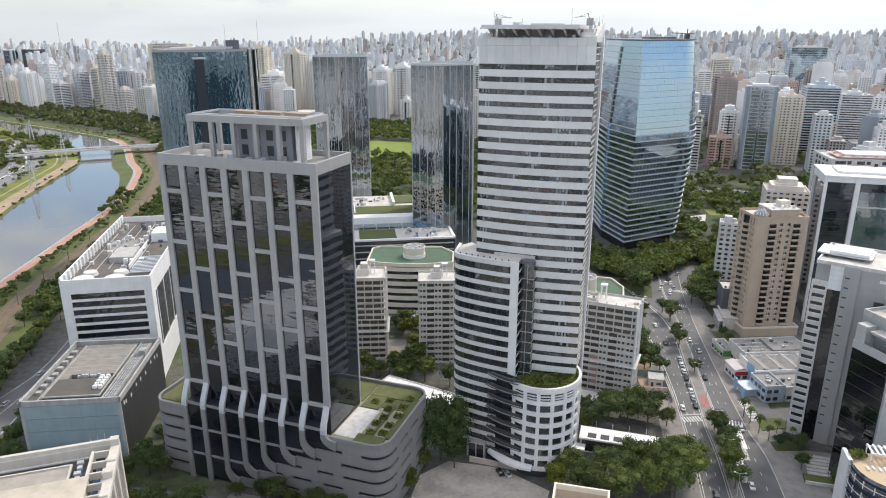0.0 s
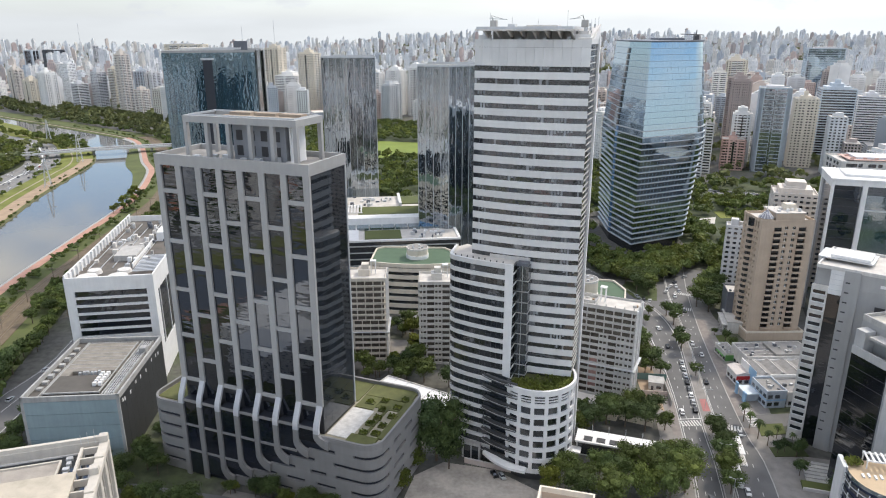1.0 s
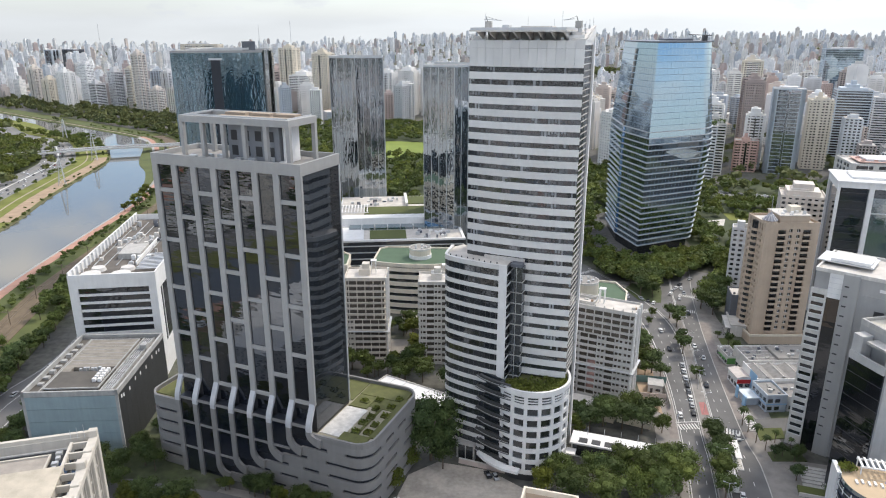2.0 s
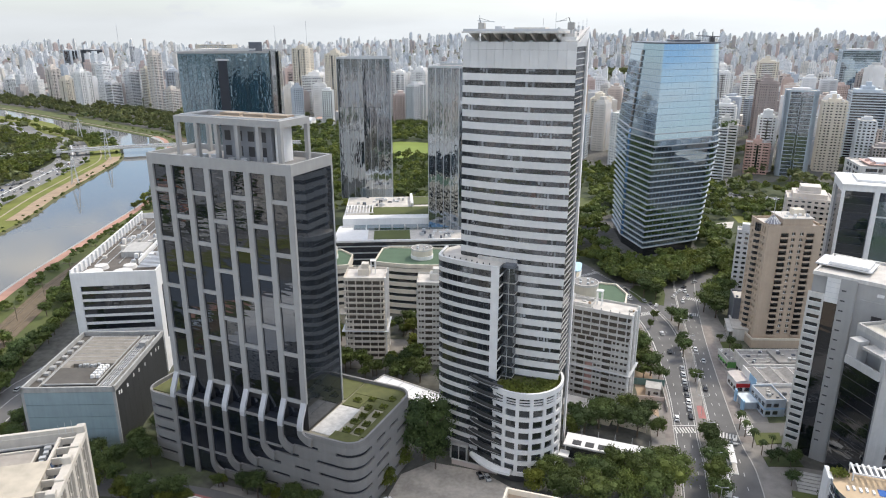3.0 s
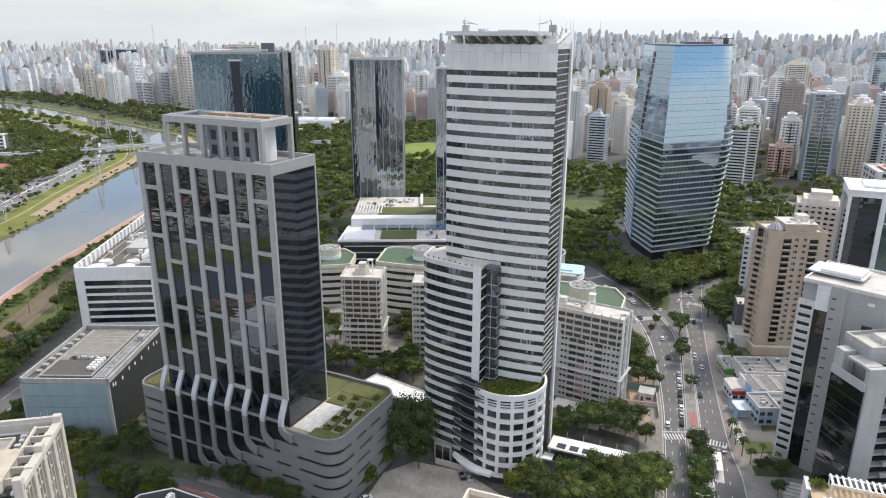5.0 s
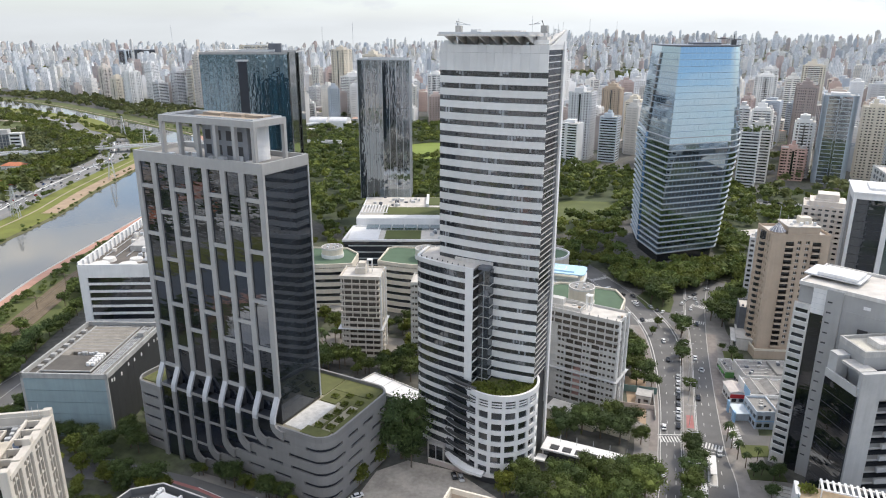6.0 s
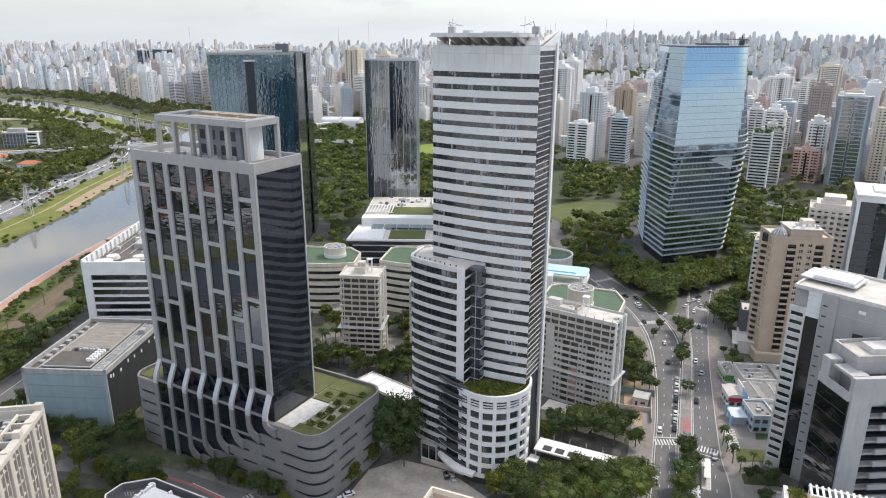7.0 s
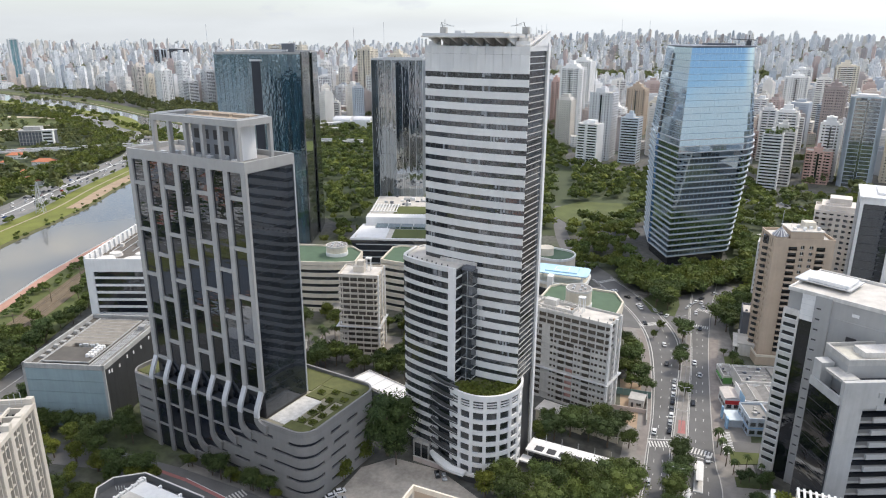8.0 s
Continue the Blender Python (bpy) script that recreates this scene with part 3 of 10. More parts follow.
def dark_tower():
    t = thing("office_tower", "dark glass office tower with staggered grey piers on a grey podium", "tower", -87.2, 207.3, 0, -19.8)
    W, D, H, Z0 = 55.0, 21.5, 113.0, 37.0
    pitch, pw = (W - 2.1) / 7, 2.1
    part("core", block(0.9, W - 0.35, 0.95, D - 0.4, 20.0, 109.4), DARKMETAL, t)
    # front: piers, cross bars and tall panes
    pier = mesh("pier", block(0, pw, 0, 1.0, Z0 - 1.0, 109.6, 0.06))
    for i in range(8):
        part("pier", pier, GREYCLAD, t, loc=(i * pitch, 0, 0))
    bar = mesh("cross_bar", block(pw + 0.004, pitch - 0.004, 0.12, 0.9, -0.65, 0.65, 0.05))
    for i in range(7):
        z = 109.6
        step = 8.1 if i % 2 == 0 else 16.3
        while z > Z0:
            zb = max(z - step, Z0 - 4)
            top = z - (0.65 if z < 109 else 0)
            x0, x1 = i * pitch + pw, (i + 1) * pitch
            n = max(1, round((top - zb) / 4.1))
            zz = [top + (zb + 0.65 - top) * k / n for k in range(n + 1)]
            pane = part("pane", block(0, x1 - x0, 0, 0.06, zb + 0.65, top), G_DARK, t, loc=(x0, 0.62, 0))
            if zb > Z0 - 2:
                part("cross_bar", bar, GREYCLAD, t, loc=(i * pitch, 0, zb))
            z, step = zb, 16.3
    # flared feet of the piers, running down the podium front and bending into its bands
    rows, bh = 6, 26.8 / 6
    rib = surf("pale_rib", (0.50, 0.51, 0.53), 0.45, 0.08)
    # grey darkened so that the shade on the podium sits in its colour
    pod = surf("podium_shaded_grey", (0.235, 0.23, 0.225), 0.55, 0.10, streak=0.5, rnd=0.05)
    for i in range(8):
        u0 = i * pitch
        prof = [(0.0, Z0 - 0.5), (-2.6, 31.0), (-3.0, 29.4), (-3.0, 28.0)]
        zc = (i - 2) * bh + bh * 0.5
        R = 5.2
        foot, low = [(u0, v, z) for v, z in prof], []
        if i < 2:
            low = [(u0, -3.0, 28.0), (u0, -3.0, 0.0)]
        else:
            low = [(u0, -3.0, 28.0), (u0, -3.0, min(27.9, zc + R))]
            for k in range(1, 9):
                a = math.pi / 2 * k / 8
                low.append((u0 + R * (1 - math.cos(a)), -3.0, min(27.9, zc + R) - min(R, 27.9 - zc) * math.sin(a)))
        for nm, line, mat in (("pier_foot", foot, rib), ("pier_rib", low, pod)):
            bm = bmesh.new()
            sect = []
            for k, (u, v, z) in enumerate(line):
                p, q = Vector(line[max(0, k - 1)]), Vector(line[min(len(line) - 1, k + 1)])
                d = q - p
                s = Vector((1, 0, 0)) if nm == "pier_foot" else Vector((-d.z, 0, d.x)).normalized()
                if s.x < 0:
                    s = -s
                w = pw * (0.86 if nm == "pier_rib" else 0.9)
                c = Vector((u, v, z))
                if nm == "pier_rib" and len(line) > 3:  # the rib widens into its band
                    g = max(0, k - 1) / (len(line) - 2)
                    c, w = c - s * 1.61 * g, w * (1 - g) + 3.22 * g
                sect.append([bm.verts.new(x) for x in (c, c + s * w, c + s * w + Vector((0, 0.9, 0)), c + Vector((0, 0.9, 0)))])
            for a, b in zip(sect, sect[1:]):
                for k in range(4):
                    bm.faces.new((a[k], a[(k + 1) % 4], b[(k + 1) % 4], b[k]))
            bm.faces.new(sect[0])
            bm.faces.new(sect[-1])
            bmesh.ops.recalc_face_normals(bm, faces=bm.faces[:])
            part(nm, bm, mat, t, "flared pale foot of a pier" if nm == "pier_foot" else "")
        if i < 7:
            x0, x1 = u0 + pw, u0 + pitch
            part("pane", block(x0, x1, 0.55, 0.61, 30.2, Z0 - 3.4), G_DARK, t)
            part("ledge", block(x0 - 0.1, x1 + 0.1, -2.5, 0.9, 29.2, 29.9), NAVY_DECK, t)
            part("ledge_trim", block(x0, x1, -2.74, -2.5, 29.0, 30.0), pod, t)
            zl = max(0.6, (i - 2) * bh + bh * 0.5 + 4.4)
            for za, zb in ((29.0, 20.4), (19.6, 10.4), (9.6, 0.6)):
                zb = max(zb, zl)
                if za - zb > 1.0:
                    part("podium_window", block(x0 - 0.4, x1 + 0.8, -2.32, -2.24, zb, za), NAVYGLASS, t)
            for zt in (19.6, 9.6):
                if zt > zl - 1:
                    part("podium_bar", block(x0 - 0.4, x1 + 0.6, -2.6, -2.1, zt, zt + 0.8), pod, t)
    # top band and roof
    part("parapet", ribbon_of(rect(0, W, 0, D), -0.8, 0.0, 109.6, H, True), GREYCLAD, t)
    part("roof", block(0.8, W - 0.8, 0.8, D - 0.8, 110.0, 111.4), ROOFGREY, t)
    # side and back curtain walls
    n = 18
    fh = (109.4 - 27.0) / n
    side = mesh("pane", block(0, 0.05, 0, 5.08, 0, fh - 0.10))
    for k in range(n):
        for j in range(4):
            part("pane", side, G_SIDE, t, loc=(W - 0.33, 1.0 + j * 5.12, 27.0 + k * fh))
    lpane = mesh("pane", block(-0.05, 0, 0, 5.08, 0, fh * 3 - 0.1))
    for k in range(6):
        for j in range(4):
            part("pane", lpane, G_SIDE, t, loc=(0.88, 1.0 + j * 5.12, 27.0 + k * fh * 3))
    part("corner_trim", block(W - 0.4, W + 0.02, D - 0.5, D, 27.0, 109.6), METAL, t)
    part("back_wall", block(0.9, W - 0.4, D - 0.4, D - 0.1, 27.0, 109.6), G_SIDE, t)
    # open frame on the roof with the plant room inside
    fx0, fx1, fy0, fy1, fz = 9.5, 49.5, 3.6, 18.4, 124.6
    part("roof_frame", ribbon_of(rect(fx0, fx1, fy0, fy1), -1.3, 0.0, fz - 2.0, fz, True), GREYCLAD, t)
    leg = mesh("frame_leg", block(0, 1.3, 0, 1.3, 111.4, fz - 2.0, 0.05))
    for i in range(6):
        part("frame_leg", leg, GREYCLAD, t, loc=(fx0 + i * (fx1 - fx0 - 1.3) / 5, fy0, 0))
        part("frame_leg", leg, GREYCLAD, t, loc=(fx0 + i * (fx1 - fx0 - 1.3) / 5, fy1 - 1.3, 0))
    plant = part("plant_room", block(25.0, 43.5, 7.0, 15.5, 111.4, 122.8), surf("plant_grey", (0.26, 0.27, 0.29), 0.7, 0.12, streak=0.5), t)
    part("plant_deck", block(19.0, 47.0, 5.6, 16.8, 122.8, 124.3), surf("brown_deck", (0.33, 0.27, 0.21), 0.9, 0.2), t)
    for i in range(4):
        for k in range(2):
            part("louvre", block(26.2 + i * 4.4, 28.4 + i * 4.4, 6.9, 7.1, 113.0 + k * 4.6, 116.0 + k * 4.6), DARKMETAL, plant)
    part("white_wall", block(44.5, 45.2, 7.5, 15.0, 111.4, 123.0), WHITE, t)
    for i in range(7):
        part("duct", block(11.5 + i * 5.6, 14.0 + i * 5.6, 3.9 + (i % 2), 5.4 + (i % 2), 111.4, 112.5 + 0.4 * (i % 3), 0.08), METAL, t)
    part("roof_rail", ribbon_of(rect(11.0, 48.2, 5.0, 17.6), -0.15, 0.15, 124.4, 125.0, True), METAL, t)
    for i in range(3):
        part("deck_joist", block(20.0 + 9.0 * i, 27.6 + 9.0 * i, 12.6, 16.2, 124.3, 125.1), surf("brown_deck", (0.33, 0.27, 0.21), 0.9, 0.2), t)
    # podium: round-cornered, banded, with short dark slots
    pd = [(u, v) for u, v in rounded(-14.0, 74.8, -2.2, 37.0, 6.0)]
    part("podium_core", prism_of(offset(pd, -0.9, True), 0.0, 25.5), NAVY_DECK, t)
    part("podium_rim", ribbon_of(pd, -0.7, 0.02, 25.3, 26.8, True), pod, t)
    turn = arc(68.8, 3.8, 6.0, 270, 360, 6) + arc(68.8, 31.0, 6.0, 0, 90, 6) + arc(-8.0, 31.0, 6.0, 90, 180, 6) + arc(-8.0, 3.8, 6.0, 180, 270, 6)
    for k in range(rows):
        ub = (k + 2) * pitch + 5.0
        line = [(min(ub, 62.0), -2.2)] + turn + [(0.0, -2.2)]
        z0, z1 = k * bh + 0.62, (k + 1) * bh - 0.62
        part("podium_band", ribbon_of(line, -0.7, 0.0, z0, min(z1, 25.3)), pod, t)
    rnd = random.Random(5)
    for k in range(1, rows):
        z = k * bh
        u = (k + 2) * pitch + 7.0
        while u < 66:
            w = rnd.uniform(3.5, 7.0)
            part("podium_panel", block(u, min(u + w, 68.4), -2.17, -1.4, z - 0.63, z + 0.63), pod, t)
            u += w + rnd.uniform(5.5, 8.5)
        v = 5.0 + rnd.uniform(0, 4)
        while v < 28:
            w = rnd.uniform(3.0, 5.5)
            part("podium_panel", block(74.0, 74.77, v, min(v + w, 31.0), z - 0.63, z + 0.63), pod, t)
            v += w + rnd.uniform(5.0, 8.0)
    # terrace: lawns, white paving, planting beds
    part("terrace", prism_of(offset(pd, -0.9, True), 25.5, 25.9), surf("terrace_paving", (0.30, 0.28, 0.21), 0.9, 0.2, scale=0.4), t)
    part("podium_parapet", ribbon_of(pd, -0.75, -0.05, 26.8, 27.3, True), pod, t)
    part("white_terrace", block(55.2, 63.2, 1.4, 19.0, 25.9, 26.1), surf("white_pebbles", (0.58, 0.57, 0.55), 0.9, 0.3, scale=0.6), t)
    part("terrace_lawn", block(-12.5, -3.0, 1.0, 13.0, 25.9, 26.2), TERRACE, t)
    part("terrace_lawn", block(55.5, 72.5, 28.0, 36.0, 25.9, 26.25), TERRACE, t)
    part("terrace_lawn", block(62.5, 72.0, 0.0, 4.5, 25.9, 26.25), TERRACE, t)
    part("terrace_lawn", block(62.4, 71.0, 21.5, 27.8, 25.9, 26.1), TERRACE, t)
    part("terrace_lawn", block(55.6, 62.3, 19.6, 27.8, 25.9, 26.2), TERRACE, t)
    part("terrace_lawn", block(30.0, 55.0, 23.0, 36.0, 25.9, 26.2), TERRACE, t)
    part("terrace_lawn", block(66.4, 67.4, 4.5, 21.5, 25.9, 26.15), TERRACE, t)
    part("terrace_lawn", block(71.2, 73.8, 4.5, 30.0, 25.9, 26.3), TERRACE, t)
    for i, (u, v) in enumerate(((64.6, 4.6), (68.6, 5.6), (64.2, 10.2), (68.6, 10.4), (65.0, 14.2), (69.0, 16.6), (64.2, 19.5), (68.4, 22.4), (58.0, 22.5), (62.6, 25.0), (68.9, 28.0))):
        bed = part("planting_bed", block(u, u + 2.2 + 0.5 * (i % 3), v, v + 1.9 + 0.4 * (i % 2), 25.9, 26.5, 0.08), TERRACE, t)
        bm = bmesh.new()
        r2 = random.Random(i)
        for _ in range(70):
            c = Vector((u + r2.uniform(0.2, 2.7), v + r2.uniform(0.2, 2.2), 26.5 + r2.uniform(0.05, 0.6)))
            leaf_card(bm, c, r2, 0.35)
        part("shrub", bm, LEAF3, bed)
    for i in range(5):
        part("terrace_box", block(-9.5 + 1.6 * i, -8.5 + 1.6 * i, 15.0 + i, 16.2 + i, 25.9, 27.2), surf("rust_box", (0.4, 0.2, 0.1), 0.8), t)
    return t


def leaf_card(bm, c, r, s):
    a = Vector((r.gauss(0, 1), r.gauss(0, 1), r.gauss(0, 0.8)))
    b = Vector((r.gauss(0, 1), r.gauss(0, 1), r.gauss(0, 0.8)))
    a.normalize()
    b = (b - a * b.dot(a)).normalized()
    k = s * r.uniform(0.7, 1.4)
    bm.faces.new([bm.verts.new(c + a * x * k + b * y * k) for x, y in ((-1, -0.5), (0.1, -0.8), (1, 0.3), (-0.2, 0.8))])


dark_tower()


BLADE = surf("blade_metal", (0.085, 0.087, 0.09), 0.45, 0.15, metal=0.2)


# ---- white banded tower with its curved wing and round base ----
def white_tower():
    t = thing("white_tower", "tall white office tower banded with dark ribbon windows", "tower", 12.5, 226.0, 0, -19.6)
    U0, W, D, FH = -0.95, 35.7, 15.0, 3.85
    ZT, CH, GH = 138.4, 8.0, 1.65
    bow = [(U0 + (W - U0) * i / 12, -1.6 * (1 - (i / 6 - 1) ** 2)) for i in range(13)]
    plan = bow + [(W, D), (U0, D)]
    part("core", prism_of(offset(plan, -0.9, True), 0.0, 141.0), DARKMETAL, t)
    n = 27
    for k in range(n):
        z1 = ZT - k * FH
        band = part("spandrel", ribbon_of(plan[:13], -0.5, 0.0, z1 - FH + 0.0, z1 - GH), PANEL, t)
        g = part("window_band", ribbon_of(plan[:13], -0.42, -0.35, z1 - GH, z1), G_WIN, t)
        bm = bmesh.new()
        for i in range(19):
            f = i / 18 * 12
            j = min(11, int(f))
            x = bow[j][0] + (bow[j + 1][0] - bow[j][0]) * (f - j)
            y = bow[j][1] + (bow[j + 1][1] - bow[j][1]) * (f - j)
            bx(bm, x - 0.05, x + 0.05, y + 0.26, y + 0.5, z1 - GH, z1)
        tagged(part("mullion", bm, DARKMETAL, g), kind="stuff")
        # right flank: thin twin bands
        for q in (0.0, 0.5):
            z = z1 - q * FH
            part("flank_band", block(W - 0.45, W - 0.2, 0.5, D - 1.6, z - 1.1, z - 0.86), CONCRETE, t)
        part("flank_glass", block(W - 0.5, W - 0.4, 0.3, D - 1.5, z1 - FH, z1), G_WIN, t)
        part("left_band", block(U0 - 0.02, U0 + 0.45, 0.3, D, z1 - FH, z1 - GH), PANEL, t)
    # blinds let down behind single panes, in loose groups
    BLIND = surf("window_blind", (0.27, 0.28, 0.29), 0.5, 0.2, rnd=0.35)
    rb = random.Random(17)
    slot = (W - U0) / 36
    for k in range(n):
        z1 = ZT - k * FH
        for i in range(36):
            f = (i + 0.5) / 3
            j = min(11, int(f))
            y = bow[j][1] + (bow[j + 1][1] - bow[j][1]) * (f - j)
            if noise.noise(Vector((i * 0.21, k * 0.33, 4.0))) + rb.uniform(-0.22, 0.22) > 0.31:
                drop = rb.choice((0.4, 0.7, 1.0, 1.0)) * (GH - 0.1)
                x0 = U0 + i * slot
                part("blind", block(x0 + 0.08, x0 + slot - 0.08, y + 0.33, y + 0.36, z1 - 0.05 - drop, z1 - 0.05), BLIND, t)
    # blank crown of panels
    k = 13
    for i in range(k):
        f0, f1 = i * 12 / k, (i + 1) * 12 / k
        def at(f):
            j = min(11, int(f))
            return (bow[j][0] + (bow[j + 1][0] - bow[j][0]) * (f - j), bow[j][1] + (bow[j + 1][1] - bow[j][1]) * (f - j))
        a, b = at(f0), at(f1)
        for q in range(2):
            part("crown_panel", ribbon_of([(a[0] + 0.03, a[1]), (b[0] - 0.03, b[1])], -0.5, -0.02 - 0.01 * ((i + q) % 3), ZT + 0.03 + (0 if q == 0 else 5.6), ZT + (5.57 if q == 0 else CH - 0.03)), PANEL, t)
    part("crown_side", block(W - 0.5, W - 0.02, 0.4, D - 1.4, ZT + CH - 1.4, ZT + CH), PANEL, t)
    part("flank_glass", block(W - 0.5, W - 0.4, 0.3, D - 1.5, ZT, ZT + CH - 1.4), G_WIN, t)
    for q in range(3):
        part("flank_band", block(W - 0.45, W - 0.2, 0.5, D - 1.6, ZT + 0.9 + 1.98 * q, ZT + 1.15 + 1.98 * q), METAL, t)
    part("crown_side", block(U0 + 0.02, U0 + 0.5, 0.4, D, ZT, ZT + CH), PANEL, t)
    part("crown_back", block(U0 + 0.5, W - 0.5, D - 0.5, D, 20, ZT + CH), PANEL, t)
    part("roof", block(U0 + 0.6, W - 0.6, 0.7, D - 0.5, 143.0, 144.2), ROOFGREY, t)
    # sloping fin at the far corner
    bm = bmesh.new()
    pr = [(D - 11.5, ZT + CH), (D + 0.6, ZT + CH), (D + 0.6, ZT + CH + 4.4)]
    a = [bm.verts.new((W + 0.1, y, z)) for y, z in pr]
    b = [bm.verts.new((W - 1.0, y, z)) for y, z in pr]
    bm.faces.new(a)
    bm.faces.new(b[::-1])
    for i in range(3):
        bm.faces.new((a[i], b[i], b[(i + 1) % 3], a[(i + 1) % 3]))
    bmesh.ops.recalc_face_normals(bm, faces=bm.faces[:])
    part("corner_fin_top", bm, WHITE, t)
    part("corner_fin", block(W - 0.3, W + 0.4, D - 1.3, D + 0.4, 0, ZT + CH + 1.0), WHITE, t, "bright white edge fin")
    # sloping roof plane between the deck and the corner fin, with small gear on it
    pts = [(31.6, -0.6, 146.7), (W - 0.1, 0.3, 146.8), (W + 0.1, D + 0.4, 151.0), (31.6, D - 1.0, 149.4)]
    bm = bmesh.new()
    a = [bm.verts.new(p) for p in pts]
    b = [bm.verts.new((x, y, z - 0.45)) for x, y, z in pts]
    bm.faces.new(a)
    bm.faces.new(b[::-1])
    for i in range(4):
        bm.faces.new((a[i], b[i], b[(i + 1) % 4], a[(i + 1) % 4]))
    bmesh.ops.recalc_face_normals(bm, faces=bm.faces[:])
    part("corner_roof", bm, PALECON, t, "sloping pale roof plane at the corner")
    for i in range(7):
        y = 1.2 + 2.0 * i
        z = 146.9 + (y + 0.6) * 0.27
        part("roof_gear", block(32.4 + 0.9 * (i % 3), 33.0 + 0.9 * (i % 3), y, y + 0.6, z - 0.4, z + 0.5 + 0.35 * (i % 2), 0.05), METAL, t)
    for i in range(4):
        part("aerial", beam_of((33.2 + 0.7 * i, 6.0 + 2.4 * i, 147.6), (33.2 + 0.7 * i, 6.0 + 2.4 * i, 151.6 + 0.5 * i), 0.1), METAL, t)
    # landing deck on raking brackets
    dz = 149.4
    deck = part("roof_deck", block(0.6, 31.2, -5.0, 13.0, dz - 0.5, dz, 0.05), PALECON, t)
    part("deck_rail", ribbon_of(rect(1.0, 30.8, -4.6, 12.7), -0.08, 0.04, dz, dz + 0.7, True), METAL, deck)
    part("deck_house", block(4.5, 31.0, 2.5, 12.8, 144.2, dz - 0.6), CONCRETE, t)
    part("deck_soffit", block(31.4, 34.4, 1.4, 12.5, 146.6, dz - 0.6), PALECON, t)
    for i in range(8):
        u = 3.0 + i * 3.85
        bm = bmesh.new()
        pr = [(-4.8, dz - 0.55), (2.6, dz - 0.55), (2.6, 145.0), (1.4, 146.4)]
        a = [bm.verts.new((u, y, z)) for y, z in pr]
        b = [bm.verts.new((u + 0.5, y, z)) for y, z in pr]
        bm.faces.new(a)
        bm.faces.new(b[::-1])
        for j in range(4):
            bm.faces.new((a[j], b[j], b[(j + 1) % 4], a[(j + 1) % 4]))
        bmesh.ops.recalc_face_normals(bm, faces=bm.faces[:])
        part("bracket", bm, PALECON, deck)
    for i, (u, h) in enumerate(((13.0, 1.2), (15.2, 1.0), (18.4, 0.8), (20.8, 1.3), (24.0, 0.6), (28.2, 1.6))):
        part("rooftop_unit", block(u, u + 1.0, 0.3, 1.6, 144.2, 145.6 + h, 0.06), METAL, t)
    part("corner_parapet", block(0.0, 4.2, 0.8, 1.4, 144.2, 147.6), PANEL, t)
    part("corner_parapet", block(30.6, 35.2, 0.8, 1.4, 144.2, 147.9), PANEL, t)
    # window cleaning cranes and mast
    for u, s in ((4.4, 1), (33.0, -1)):
        cr = part("roof_crane", cyl_of(u, 3.0, 0.35, 144.2, 150.6, 10), METAL, t)
        part("cab", block(u - 1.1, u + 0.9, 2.2, 3.8, 149.9, 152.0, 0.1), CONCRETE, cr)
        part("jib", beam_of((u - 1.6, 3.0, 152.6), (u + 4.6 * s, 1.6, 152.2), 0.22), METAL, cr)
        part("strut", beam_of((u, 3.0, 150.6), (u - 0.9, 2.8, 153.4), 0.2), DARKMETAL, cr)
        part("tie", beam_of((u - 0.9, 2.8, 153.4), (u + 3.4 * s, 1.9, 152.3), 0.08), DARKMETAL, cr)
    part("roof_hut", block(14.0, 24.0, 6.0, 11.0, 149.4, 150.6), PALECON, t)
    part("roof_hut", block(9.4, 11.6, 1.0, 4.0, 149.4, 150.9), METAL, t)
    part("mast", beam_of((1.2, 9.0, 146), (1.2, 9.0, 154.5), 0.14), METAL, t)
    part("mast", beam_of((26.0, 11.0, 148), (26.0, 11.0, 155.0), 0.12), METAL, t)
    # curved wing in front
    wing = smooth([(-9.0, 6.0), (-8.3, 0.5), (-6.9, -5.2), (-1.0, -7.5), (5.0, -8.6), (11.0, -9.3), (15.6, -9.4)], 3)
    ZW = 76.0
    back = [(15.6, 0.0), (-8.0, 10.0)]
    part("wing_core", prism_of(offset(wing, -0.8, False) + [(15.4, 3.0), (-6.0, 10.0)], 0.0, ZW - 1.2), DARKMETAL, t)
    for k in range(18):
        z1 = ZW - 1.6 - k * FH
        part("spandrel", ribbon_of(wing, -0.5, 0.0, z1 - FH, z1 - 2.4), PANEL, t)
        g = part("window_band", ribbon_of(wing, -0.42, -0.35, z1 - 2.4, z1), G_WIN, t)
        bm = bmesh.new()
        for p in wing[4::1]:
            bx(bm, p[0] - 0.05, p[0] + 0.05, p[1] + 0.2, p[1] + 0.45, z1 - 2.4, z1)
        tagged(part("mullion", bm, DARKMETAL, g), kind="stuff")
    part("wing_parapet", ribbon_of(wing, -0.9, 0.1, ZW - 1.6, ZW, False), PANEL, t)
    part("wing_roof", prism_of(offset(wing, -0.9, False) + [(15.4, 0.0), (-6.0, 10.0)], ZW - 1.2, ZW - 0.7), ROOFPALE, t)
    part("wing_pillar", block(13.7, 16.4, -9.75, -9.0, 33.0, ZW + 0.1, 0.06), WHITE, t)
    part("recess_glass", block(13.9, 16.2, -9.0, -2.0, 33.0, ZW - 1.0), G_WIN, t)
    for k in range(11):
        part("recess_band", block(13.88, 16.26, -8.99, -2.0, 33.6 + k * FH, 34.3 + k * FH), PANEL, t)
    part("planter", block(16.4, 20.2, -5.2, -2.0, 74.5, 75.5), DARKCLAD, t)
    part("recess_glass", block(16.45, 20.5, -5.0, -0.5, 33.0, 74.5), G_WIN, t)
